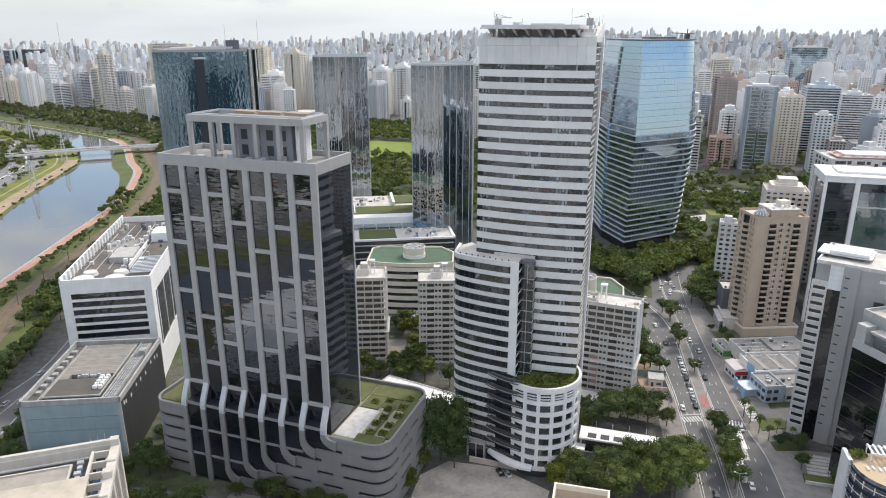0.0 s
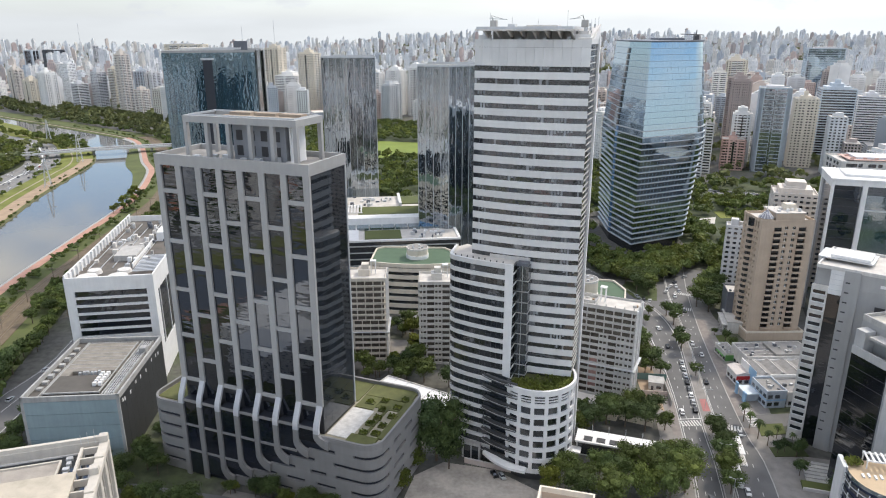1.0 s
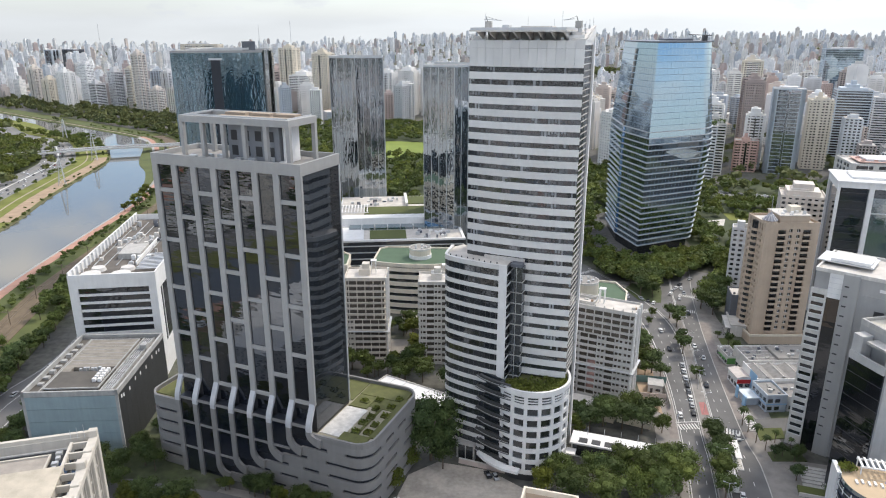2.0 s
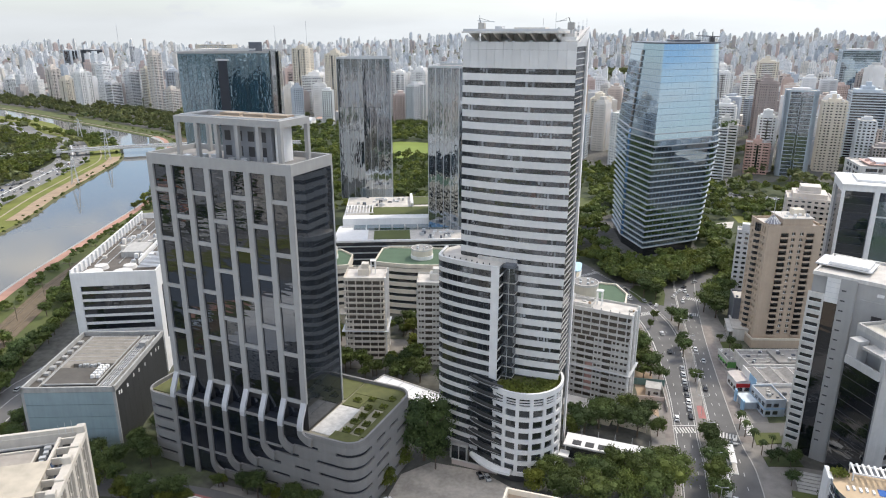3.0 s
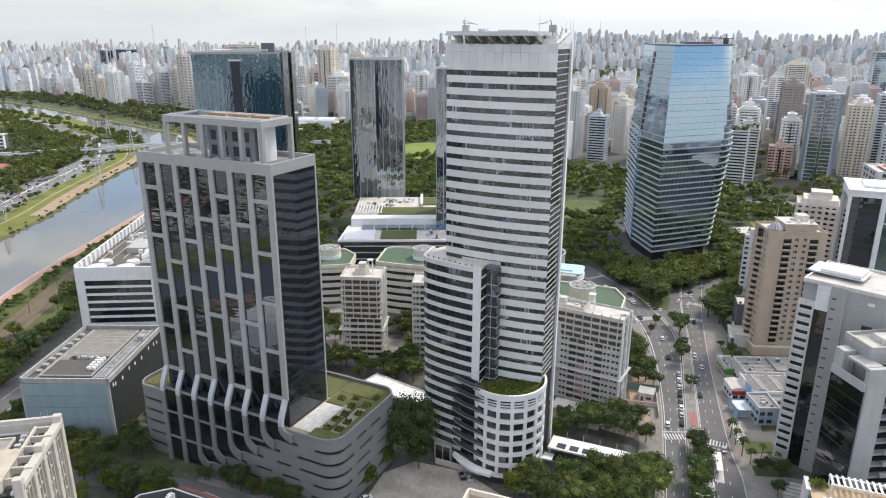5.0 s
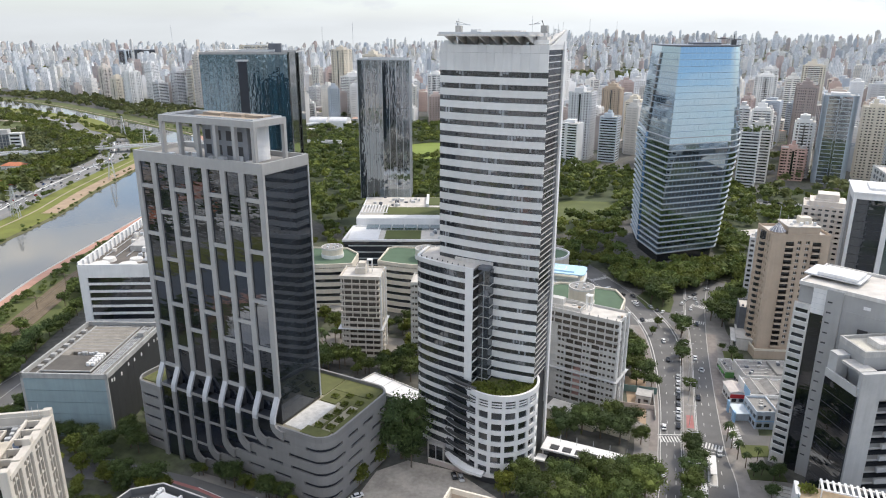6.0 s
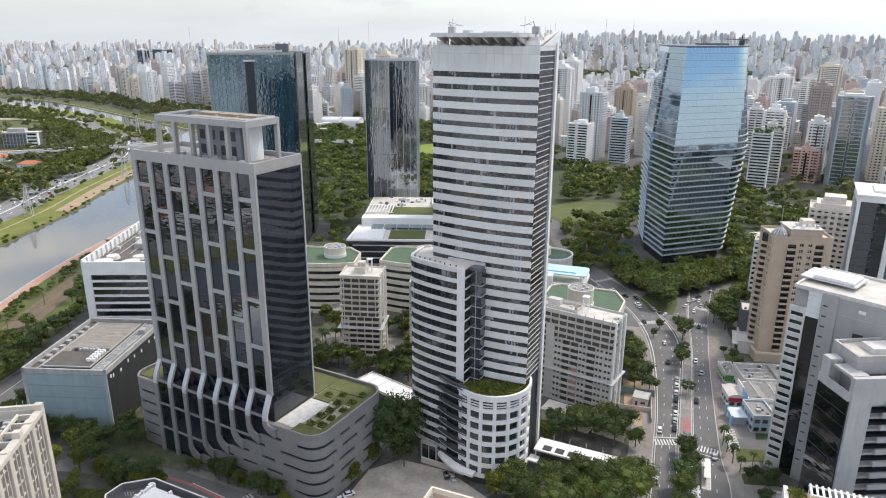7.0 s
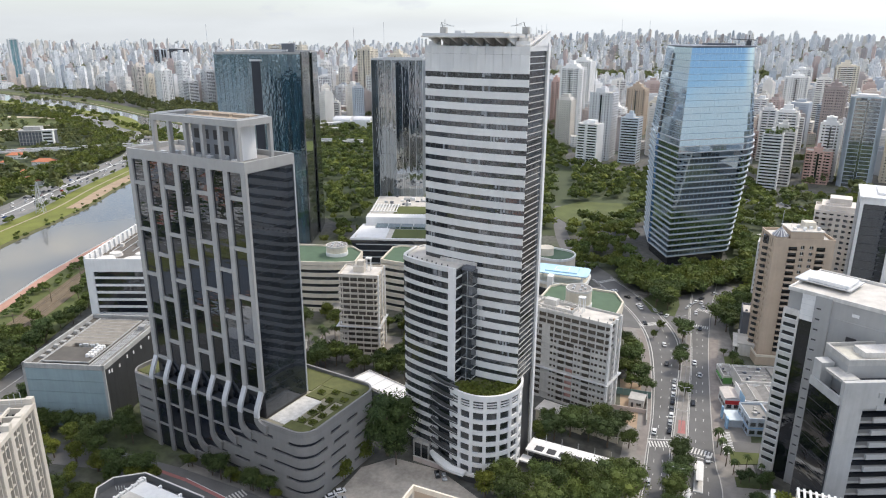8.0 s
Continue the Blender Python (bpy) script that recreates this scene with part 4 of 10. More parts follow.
    for k in range(10):
        part("recess_band", block(16.42, 20.6, -5.12, -0.6, 34.5 + k * FH, 34.8 + k * FH), CONCRETE, t)
    part("recess_mullion", block(18.4, 18.55, -5.08, -4.9, 33.0, 74.4), METAL, t)
    part("roof_curb", block(6.0, 20.0, -1.9, -1.2, 74.8, 76.4), PALECON, t)
    for i in range(9):
        part("roof_lamp", cyl_of(-5.0 + 2.2 * i, -5.5 - 0.35 * i if i < 6 else -8.2, 0.22, ZW, ZW + 0.5, 8), DARKMETAL, t)
    # round white base with a grid of windows
    cx, cy, R = 24.4, -2.0, 13.3
    ring = arc(cx, cy, R, 232, 385, 26)
    rows, ph = 7, 4.25
    z0 = 3.0
    part("base_core", prism_of(arc(cx, cy, R - 0.9, 215, 400, 26) + [(cx, cy + 9)], 0.0, 32.5), DARKMETAL, t)
    for k in range(rows + 1):
        z = z0 + k * ph
        part("base_band", ribbon_of(ring, -0.7, 0.0, z, z + (1.5 if k < rows else 1.9)), WHITE, t)
        if k < rows:
            part("base_glass", ribbon_of(ring, -0.62, -0.52, z + 1.5, z + ph), G_WIN, t)
    for i in range(8):
        a = 236 + i * 20.6
        p = [(cx + R * math.cos(radians(a + d)), cy + R * math.sin(radians(a + d))) for d in (-2.6, 0, 2.6)]
        part("base_pier", ribbon_of(p, -0.72, 0.02, z0, z0 + rows * ph + 1.0), WHITE, t)
    for i in range(7):
        for k in range(rows):
            a = 236 + 2.6 + i * 20.6
            for f in (0.33, 0.66):
                aa = a + 15.4 * f
                p = (cx + (R - 0.45) * math.cos(radians(aa)), cy + (R - 0.45) * math.sin(radians(aa)))
                if k == rows - 1 and f < 0.5:
                    pp = arc(cx, cy, R, a, a + 15.4, 4)
                    for s in range(2):
                        part("slat", ribbon_of(pp, -0.5, -0.15, z0 + k * ph + 2.1 + s, z0 + k * ph + 2.45 + s), WHITE, t)
    part("base_parapet", ribbon_of(arc(cx, cy, R, 228, 405, 30), -0.55, 0.25, 33.2, 35.0), WHITE, t)
    part("garden_deck", prism_of(arc(cx, cy, R - 0.6, 215, 400, 24) + [(cx, cy + 8)], 32.6, 33.4), TERRACE, t)
    bm = bmesh.new()
    r = random.Random(8)
    for _ in range(1900):
        a, q = radians(r.uniform(225, 400)), R - 1.2 - abs(r.gauss(0, 3.6))
        leaf_card(bm, Vector((cx + q * math.cos(a), cy + q * math.sin(a), 33.4 + r.uniform(0, 1.3))), r, 0.45)
    part("roof_garden", bm, LEAF3, t)
    # black sun blades between the wing and the base, a pair to each floor
    part("blade_wall", ribbon_of([(8.0, -9.0), (12.0, -10.6), (17.4, -12.4)], -0.8, -0.5, 3.0, 36.0), G_WIN, t)
    for k in range(8):
        z = 4.6 + k * 4.25
        bl = smooth([(6.2 + 0.5 * (k % 2), -9.9), (9.5, -11.6), (13.5, -13.2), (17.0, -14.0), (20.2, -14.6)], 4)
        part("sun_blade", ribbon_of(bl, -1.3, 0.0, z, z + 0.5), BLADE, t, "black curved sun blade")
        part("sun_blade", ribbon_of(bl[2:], -1.1, -0.15, z + 1.0, z + 1.35), BLADE, t, "black curved sun blade")
        part("blade_edge", ribbon_of(bl, -0.1, 0.06, z + 0.42, z + 0.56), METAL, t)
        for p in bl[1:-1:4]:
            part("blade_bracket", block(p[0] - 0.12, p[0] + 0.12, p[1] + 0.2, p[1] + 1.4, z + 0.5, z + 1.0), DARKMETAL, t)
    # entrance canopy, door bay
    part("canopy", prism_of(smooth([(8.0, -12.4), (13.0, -16.0), (19.0, -18.2), (25.0, -18.4)], 3) + smooth([(25.0, -15.8), (19.0, -15.3), (13.5, -13.0), (8.6, -10.4)], 3), 4.6, 5.6), WHITE, t, "white curved entrance canopy")
    part("portal", block(-0.5, 6.5, -10.2, -8.4, 0, 6.6), CONCRETE, t)
    for u in (0.3, 3.3):
        part("entrance_door", block(u, u + 2.5, -10.35, -10.15, 0.1, 5.6), G_WIN, t)
    return t


white_tower()


GREY_FIN = surf("grey_fin", (0.44, 0.46, 0.48), 0.4, 0.1)
SEAM = glass("seam_glass", (0.10, 0.22, 0.42), 0.35, 0.05, 0.2, 0.3, rnd=0.3, tint=(0.6, 0.8, 1.0))
BLUEGREY_FIN = surf("blue_grey_fin", (0.30, 0.40, 0.50), 0.4, 0.1)


# ---- tall blue glass tower with folded corners ----
def blue_tower():
    t = thing("blue_tower", "faceted blue glass tower with pale floor fins", "tower", 128.0, 462.0, 0, 0)
    # outline at mid height; each face moves in or out along its own normal, so it stays plane
    mid_plan = [(-2, -13), (44, 12), (51, 21), (53, 50), (28, 92), (-10.6, 74), (-11.4, 24)]
    shift = [(0.0, (-11, -9, -9, -2, 0, -2, -5)), (10.0, (-9, -7, -7, -1, 0, -2, -4)), (80.0, (0, 0, 0, 0, 0, 0, 0)), (142.6, (-7.5, -7, -7, -6, -6, -5.5, -5.5))]

    def at(z):
        for (a, p), (b, q) in zip(shift, shift[1:]):
            if z <= b + 1e-6:
                f = (z - a) / (b - a)
                d = [x + (y - x) * f for x, y in zip(p, q)]
                break
        n = len(mid_plan)
        lines = []
        for i in range(n):
            (x0, y0), (x1, y1) = mid_plan[i], mid_plan[(i + 1) % n]
            k = math.hypot(x1 - x0, y1 - y0)
            nx, ny = (y1 - y0) / k, -(x1 - x0) / k
            lines.append((nx, ny, nx * x0 + ny * y0 + d[i]))
        out = []
        for i in range(n):
            (a1, b1, c1), (a2, b2, c2) = lines[i - 1], lines[i]
            det = a1 * b2 - a2 * b1
            out.append(((c1 * b2 - c2 * b1) / det, (a1 * c2 - a2 * c1) / det))
        # the east side turns in one round sweep
        p, q, r, e = (Vector(out[i]) for i in (1, 2, 3, 0))
        a0, a3 = p + (e - p).normalized() * 5.0, q + (r - q).normalized() * 9.0
        sweep = []
        for k in range(8):
            f = k / 7
            g = 1 - f
            w = a0 * g ** 3 + p * 3 * g * g * f + q * 3 * g * f * f + a3 * f ** 3
            sweep.append((w.x, w.y))
        return [out[0]] + sweep + out[3:]
    n, z0 = 34, 7.0
    fh = (142.6 - z0) / n
    part("base", prism_of(offset(at(0), -1.0, True), 0, z0), G_SIDE, t)
    for k in range(n):
        a, b = at(z0 + k * fh), at(z0 + (k + 1) * fh)
        part("storey_glass", prism_of(a, z0 + k * fh, z0 + (k + 1) * fh - 0.02, b), G_BLUE, t)
        w = 0.8 if k < 21 else 0.12
        part("floor_fin", ribbon_of(a, -0.3, w, z0 + k * fh - 0.1, z0 + k * fh + (0.5 if k < 21 else 0.2), True), GREY_FIN if k < 21 else BLUEGREY_FIN, t)
    # slim mullions, one set to a storey
    for k in range(n):
        za, zb = z0 + k * fh, z0 + (k + 1) * fh
        a, b = at(za), at(zb)
        v, f = [], []
        for i in (0, 8, len(a) - 1):
            j = (i + 1) % len(a)
            L = math.hypot(a[j][0] - a[i][0], a[j][1] - a[i][1])
            nx, ny = (a[j][1] - a[i][1]) / L, -(a[j][0] - a[i][0]) / L
            m = int(L / 3.0)
            for s in range(1, m):
                q = s / m
                pa = Vector((a[i][0] + (a[j][0] - a[i][0]) * q, a[i][1] + (a[j][1] - a[i][1]) * q, za))
                pb = Vector((b[i][0] + (b[j][0] - b[i][0]) * q, b[i][1] + (b[j][1] - b[i][1]) * q, zb))
                out, side = Vector((nx, ny, 0)), Vector((-ny, nx, 0)) * 0.022
                c = len(v)
                v += [tuple(x) for x in (pa - side, pa - side + out * 0.05, pa + side + out * 0.05, pa + side, pb - side, pb - side + out * 0.05, pb + side + out * 0.05, pb + side)]
                f += [(c, c + 1, c + 5, c + 4), (c + 1, c + 2, c + 6, c + 5), (c + 2, c + 3, c + 7, c + 6)]
        me = bpy.data.meshes.new("mullion")
        me.from_pydata(v, [], f)
        tagged(part("mullion", me, BLUEGREY_FIN, t), kind="stuff")
    # narrow blue seam down the fold of the west side
    for k in range(n - 1):
        za, zb = z0 + k * fh, z0 + (k + 1) * fh
        a, b = at(za)[-1], at(zb)[-1]
        part("fold_seam", prism_of([(a[0] - 0.5, a[1] - 1.6), (a[0] + 0.6, a[1] - 1.8), (a[0] + 0.6, a[1] + 1.8), (a[0] - 0.5, a[1] + 1.6)], za + 0.55, zb - 0.15, [(b[0] - 0.5, b[1] - 1.6), (b[0] + 0.6, b[1] - 1.8), (b[0] + 0.6, b[1] + 1.8), (b[0] - 0.5, b[1] + 1.6)]), SEAM if k < 20 else G_SIDE, t)
    part("roof_slab", prism_of(offset(at(142.6), 1.2, True), 142.6, 143.4), DARKCLAD, t)
    part("roof_plant", block(16, 34, 36, 56, 143.4, 144.7), DARKCLAD, t)
    cr = part("roof_crane", block(40, 43, 34, 37, 143.4, 146.6), DARKMETAL, t)
    part("jib", beam_of((30, 33, 147.4), (46, 35, 146.8), 0.5), DARKMETAL, cr)
    part("mast", beam_of((41.5, 35.5, 146), (41.5, 35.5, 150), 0.5), DARKMETAL, cr)
    return t


blue_tower()


# ---- a general tower: glass core behind floor bands and piers ----
def tower(name, label, x, y, w, d, h, rz=0.0, wall=WHITE, pane=G_WIN, fh=3.1, bay=3.4, style="grid", sill=0.5, pier=0.45, proud=0.35, top="box", cat="building", seed=1):
    t = thing(name, label, cat, x, y, 0, rz)
    r = random.Random(seed)
    X, Y = w / 2, d / 2
    part("core", block(-X + proud, X - proud, -Y + proud, Y - proud, 0, h - 0.6), pane, t)
    n = max(2, round(h / fh))
    fh = h / n
    ring = rect(-X, X, -Y, Y)
    band = mesh("floor_band", ribbon_of(ring, -proud - 0.1, 0, 0, fh * sill, True))
    for k in range(n):
        part("floor_band", band, wall, t, loc=(0, 0, k * fh))
    if style in ("grid", "balcony", "pier"):
        for length, axis in ((w, 0), (d, 1)):
            c = max(2, round(length / bay))
            b = length / c
            for sgn in (-1, 1):
                for i in range(c + 1):
                    p = -length / 2 + i * b
                    pw = pier * b / 2
                    lo, hi = max(p - pw, -length / 2 + 0.01), min(p + pw, length / 2 - 0.01)
                    e = 0.06 if style == "pier" else -0.03
                    if axis == 0:
                        q = (lo, hi, -Y - e, -Y + proud, 0.02, h - 0.3) if sgn < 0 else (lo, hi, Y - proud, Y + e, 0.02, h - 0.3)
                    else:
                        q = (-X - e, -X + proud, lo, hi, 0.02, h - 0.3) if sgn < 0 else (X - proud, X + e, lo, hi, 0.02, h - 0.3)
                    part("pier", block(*q), wall, t)
    if style == "balcony":
        bw = min(5.0, w * 0.22)
        bal = bmesh.new()
        bx(bal, -bw / 2, bw / 2, -1.4, 0.1, 0, 0.18)
        bx(bal, -bw / 2, bw / 2, -1.4, -1.28, 0.18, 1.1)
        bx(bal, -bw / 2, -bw / 2 + 0.1, -1.28, 0, 0.18, 1.1)
        bx(bal, bw / 2 - 0.1, bw / 2, -1.28, 0, 0.18, 1.1)
        me = mesh("balcony", bal)
        for k in range(1, n):
            for f in (-0.27, 0.27):
                part("balcony", me, wall, t, loc=(f * w, -Y, k * fh))
                part("balcony", me, wall, t, loc=(X, f * d, k * fh), rz=90)
    part("roof", block(-X + 0.3, X - 0.3, -Y + 0.3, Y - 0.3, h - 0.6, h - 0.2), ROOFPALE, t)
    part("parapet", ribbon_of(ring, -0.35, 0.03, h - 0.6, h + 0.9, True), wall, t)
    if top != "flat":
        a, b = 0.28 * w, 0.3 * d
        part("lift_house", block(-a, a * 0.4, -b, b * 0.6, h - 0.2, h + 4.2), wall, t)
        if top == "step":
            part("upper_storey", block(-X * 0.75, X * 0.75, -Y * 0.75, Y * 0.75, h - 0.2, h + 3.2), wall, t)
            part("lift_house", block(-a * 0.8, a * 0.8, -b * 0.8, b * 0.8, h + 3.2, h + 7.0), wall, t)
        part("water_tank", cyl_of(a * 0.9, b * 0.4, min(1.6, a * 0.4), h - 0.2, h + 2.4, 14), PALECON, t)
        for i in range(3):
            u, v = r.uniform(-X * 0.8, X * 0.8), r.uniform(-Y * 0.8, -b - 0.5) if Y * 0.8 > b + 0.5 else -Y * 0.8
            part("roof_unit", block(u - 0.7, u + 0.7, v - 0.5, v + 0.5, h - 0.2, h + 0.9), METAL, t)
    return t


# ---- riverside: white office block, grey box, palazzo-like block ----
def white_office():
    t = thing("white_office", "white office block with dark slot windows and rooftop plant", "office", -159.7, 267.0, 0, 10.8)
    W, D, H = 36.0, 105.0, 49.5
    part("core", block(0.8, W - 0.6, 0.8, D - 0.6, 0, 45.5), G_SIDE, t)
    zb, zt = 21.5, 43.2
    part("front_wall", block(0, W, 0, 0.8, zt, H), WHITE, t)
    part("front_wall", block(0, W, 0, 0.8, 0, zb), WHITE, t)
    part("front_wall", block(0, 3.6, 0, 0.8, zb, zt), WHITE, t)
    part("front_wall", block(W - 3.2, W, 0, 0.8, zb, zt), WHITE, t)
    st = (zt - zb) / 6
    for k in range(6):
        part("front_bar", block(3.6, W - 3.2, 0.05, 0.9, zb + k * st, zb + k * st + 1.0), WHITE, t)
        part("slot_glass", block(3.6, W - 3.2, 0.7, 0.78, zb + k * st + 1.0, zb + (k + 1) * st), G_DARK, t)
    part("side_wall", block(W - 0.6, W, 0.8, D, 40.5, H), WHITE, t)
    part("side_wall", block(W - 0.6, W, 0.8, D, 0, 14.0), WHITE, t)
    part("side_wall", block(W - 0.6, W, 0.8, 6.0, 14.0, 40.5), WHITE, t)
    for k in range(5):
        part("side_glass", block(W - 0.5, W - 0.4, 6.0, D - 4, 14 + k * 5.3, 14 + (k + 1) * 5.3 - 0.25), G_SIDE, t)
    for k in range(6):
        part("side_bar", block(W - 0.42, W - 0.1, 9 + 14 * k, 9.6 + 14 * k, 14, 40.5), WHITE, t)
    part("left_wall", block(0, 0.8, 0.8, D, 0, H), WHITE, t)
    part("back_wall", block(0.8, W, D - 0.6, D, 0, H), WHITE, t)
    part("roof", block(0.8, W - 0.6, 0.8, D - 0.6, 45.5, 46.4), surf("old_felt", (0.125, 0.112, 0.098), 0.95, 0.45, scale=0.2), t, "stained dark felt roof")
    for k in range(20):
        part("screen_post", block(0.8, 1.6, 4 + 5 * k, 4.8 + 5 * k, 46.4, H + 1.2), WHITE, t)
    part("screen", block(0.2, 0.7, 0, D, H, H + 1.2), WHITE, t)
    r = random.Random(3)
    for k in range(4):
        part("dome_tank", cyl_of(8 + 12.5 * (k % 2), 5 + 10 * (k // 2), 4.6 - 1.3 * (k // 2), 46.4, 48.6 - 0.3 * k, 22, 4.0 - 1.2 * (k // 2)), PALECON, t)
    for k in range(58):
        u, v = r.uniform(3, 31), r.uniform(20, 98)
        a, b = r.uniform(0.9, 2.4), r.uniform(0.9, 2.4)
        part("roof_unit", block(u, u + a, v, v + b, 46.4, 47.4 + r.random() * 1.6, 0.06), r.choice((METAL, WHITE, PALECON, CONCRETE, DARKCLAD)), t)
    for k in range(12):
        part("roof_slat", block(25.0, 34.5, 10 + 2.0 * k, 10.8 + 2.0 * k, 47.8, 48.2), METAL, t)
    part("roof_shed", block(12, 22, 30, 46, 46.4, 49.2), CONCRETE, t)
    for k in range(5):
        part("pipe_run", beam_of((4 + 5 * k, 20, 46.9), (4 + 5 * k, 96, 46.9), 0.3), METAL, t)
    part("roof_patch", block(4, 22, 50, 68, 46.4, 46.5), ROOFGREY, t)
    part("roof_patch", block(8, 30, 78, 92, 46.4, 46.5), surf("brown_felt", (0.10, 0.092, 0.082), 0.95, 0.3, scale=0.25), t)
    part("roof_shed", block(24, 34, 62, 75, 46.4, 51.0), WHITE, t)
    part("roof_wall", block(22.5, 23.0, 20, 60, 46.4, 48.4), WHITE, t)
    return t


white_office()


def grey_box():
    t = thing("grey_hall", "windowless hall with pale blue-grey cladding and flat roof", "building", -145.8, 208.0, 0, 6.0)
    W, D, H = 33.5, 49.0, 27.0
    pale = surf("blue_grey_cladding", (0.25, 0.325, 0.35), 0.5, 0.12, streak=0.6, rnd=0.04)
    felt = surf("brown_felt", (0.10, 0.092, 0.082), 0.95, 0.3, scale=0.25)
    worn = surf("worn_screed", (0.24, 0.22, 0.19), 0.95, 0.35, scale=0.3)
    rimm = surf("weathered_rim", (0.36, 0.36, 0.35), 0.9, 0.25, streak=0.5)
    part("core", block(0.4, W - 0.4, 0.4, D, 0, 24.6), DARKCLAD, t)
    for k in range(5):
        z0, z1 = k * 5.0, (k + 1) * 5.0 - 0.15
        part("front_panel", block(1.0, W - 1.0, 0, 0.4, z0, z1), pale, t)
        part("left_panel", block(0, 0.4, 0.4, D, z0, z1), pale, t)
    part("corner_post", block(-0.05, 1.0, -0.05, 0.45, 0, H), rimm, t)
    part("corner_post", block(W - 1.0, W + 0.05, -0.05, 0.45, 0, H), rimm, t)
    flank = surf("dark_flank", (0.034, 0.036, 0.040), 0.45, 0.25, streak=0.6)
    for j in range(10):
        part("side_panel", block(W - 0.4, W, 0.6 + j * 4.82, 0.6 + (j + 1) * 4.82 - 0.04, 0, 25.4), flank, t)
    for j, v in enumerate((2.6, 4.4, 10.0, 16.0, 21.0, 27.0, 34.0, 39.0, 42.0)):
        part("side_window", block(W - 0.02, W + 0.05, v, v + 0.9, 22.4 - (j % 3) * 0.5, 23.8 - (j % 3) * 0.5), WHITE, t)
    part("parapet", ribbon_of(rect(0, W, 0, D), -0.7, 0.05, 25.0, H, True), rimm, t)
    part("roof", block(0.7, W - 0.7, 0.7, D - 0.7, 24.6, 25.2), felt, t)
    # raised middle with a sunk gangway, low walls along both sides
    part("raised_roof", block(6.6, 25.6, 3.0, 16.0, 25.2, 26.7), felt, t)
    part("raised_roof", block(6.6, 25.6, 19.4, 44.0, 25.2, 26.7), worn, t)
    part("raised_roof", block(6.6, 10.0, 16.0, 19.4, 25.2, 26.7), worn, t)
    part("roof_edge", ribbon_of(rect(6.6, 25.6, 3.0, 44.0), -0.15, 0.25, 26.4, 26.9, True), rimm, t)
    for i in range(7):
        part("roof_seam", block(6.9, 25.3, 22.0 + 3.1 * i, 22.25 + 3.1 * i, 26.7, 26.8), rimm, t)
    part("gutter_wall", block(5.2, 5.5, 1, 46, 25.2, 26.4), rimm, t)
    part("gutter_wall", block(26.8, 27.2, 1, 46, 25.2, 26.6), rimm, t)
    part("gutter_wall", block(30.8, 31.1, 1, 46, 25.2, 26.5), rimm, t)
    for i in range(4):
        part("pipe_run", beam_of((27.7 + 0.8 * i, 2, 25.9), (27.7 + 0.8 * i, 46, 25.9), 0.3), METAL, t)
    for i in range(11):
        part("pipe_support", block(27.3, 30.7, 3 + 4 * i, 3.3 + 4 * i, 25.2, 26.2), rimm, t)
    for i in range(5):
        for j in range(2):
            part("condenser", block(21.8 + 1.9 * j, 23.1 + 1.9 * j, 7.2 + 2.0 * i, 8.4 + 2.0 * i, 26.7, 28.0, 0.08), WHITE, t)
    for i in range(7):
        part("condenser", block(12.6 + 1.4 * i, 13.6 + 1.4 * i, 17.6 + 0.3 * (i % 2), 18.6 + 0.3 * (i % 2), 25.2, 26.9 + 0.2 * (i % 3), 0.08), METAL, t)
    for i in range(8):
        part("stair_unit", block(1.6, 3.6, 8 + 4.6 * i, 9.8 + 4.6 * i, 25.2, 25.9 + 0.25 * (i % 3)), rimm, t)
    part("roof_hatch", block(29.0, 31.5, 35.0, 38.0, 25.2, 28.0), rimm, t)
    return t


grey_box()


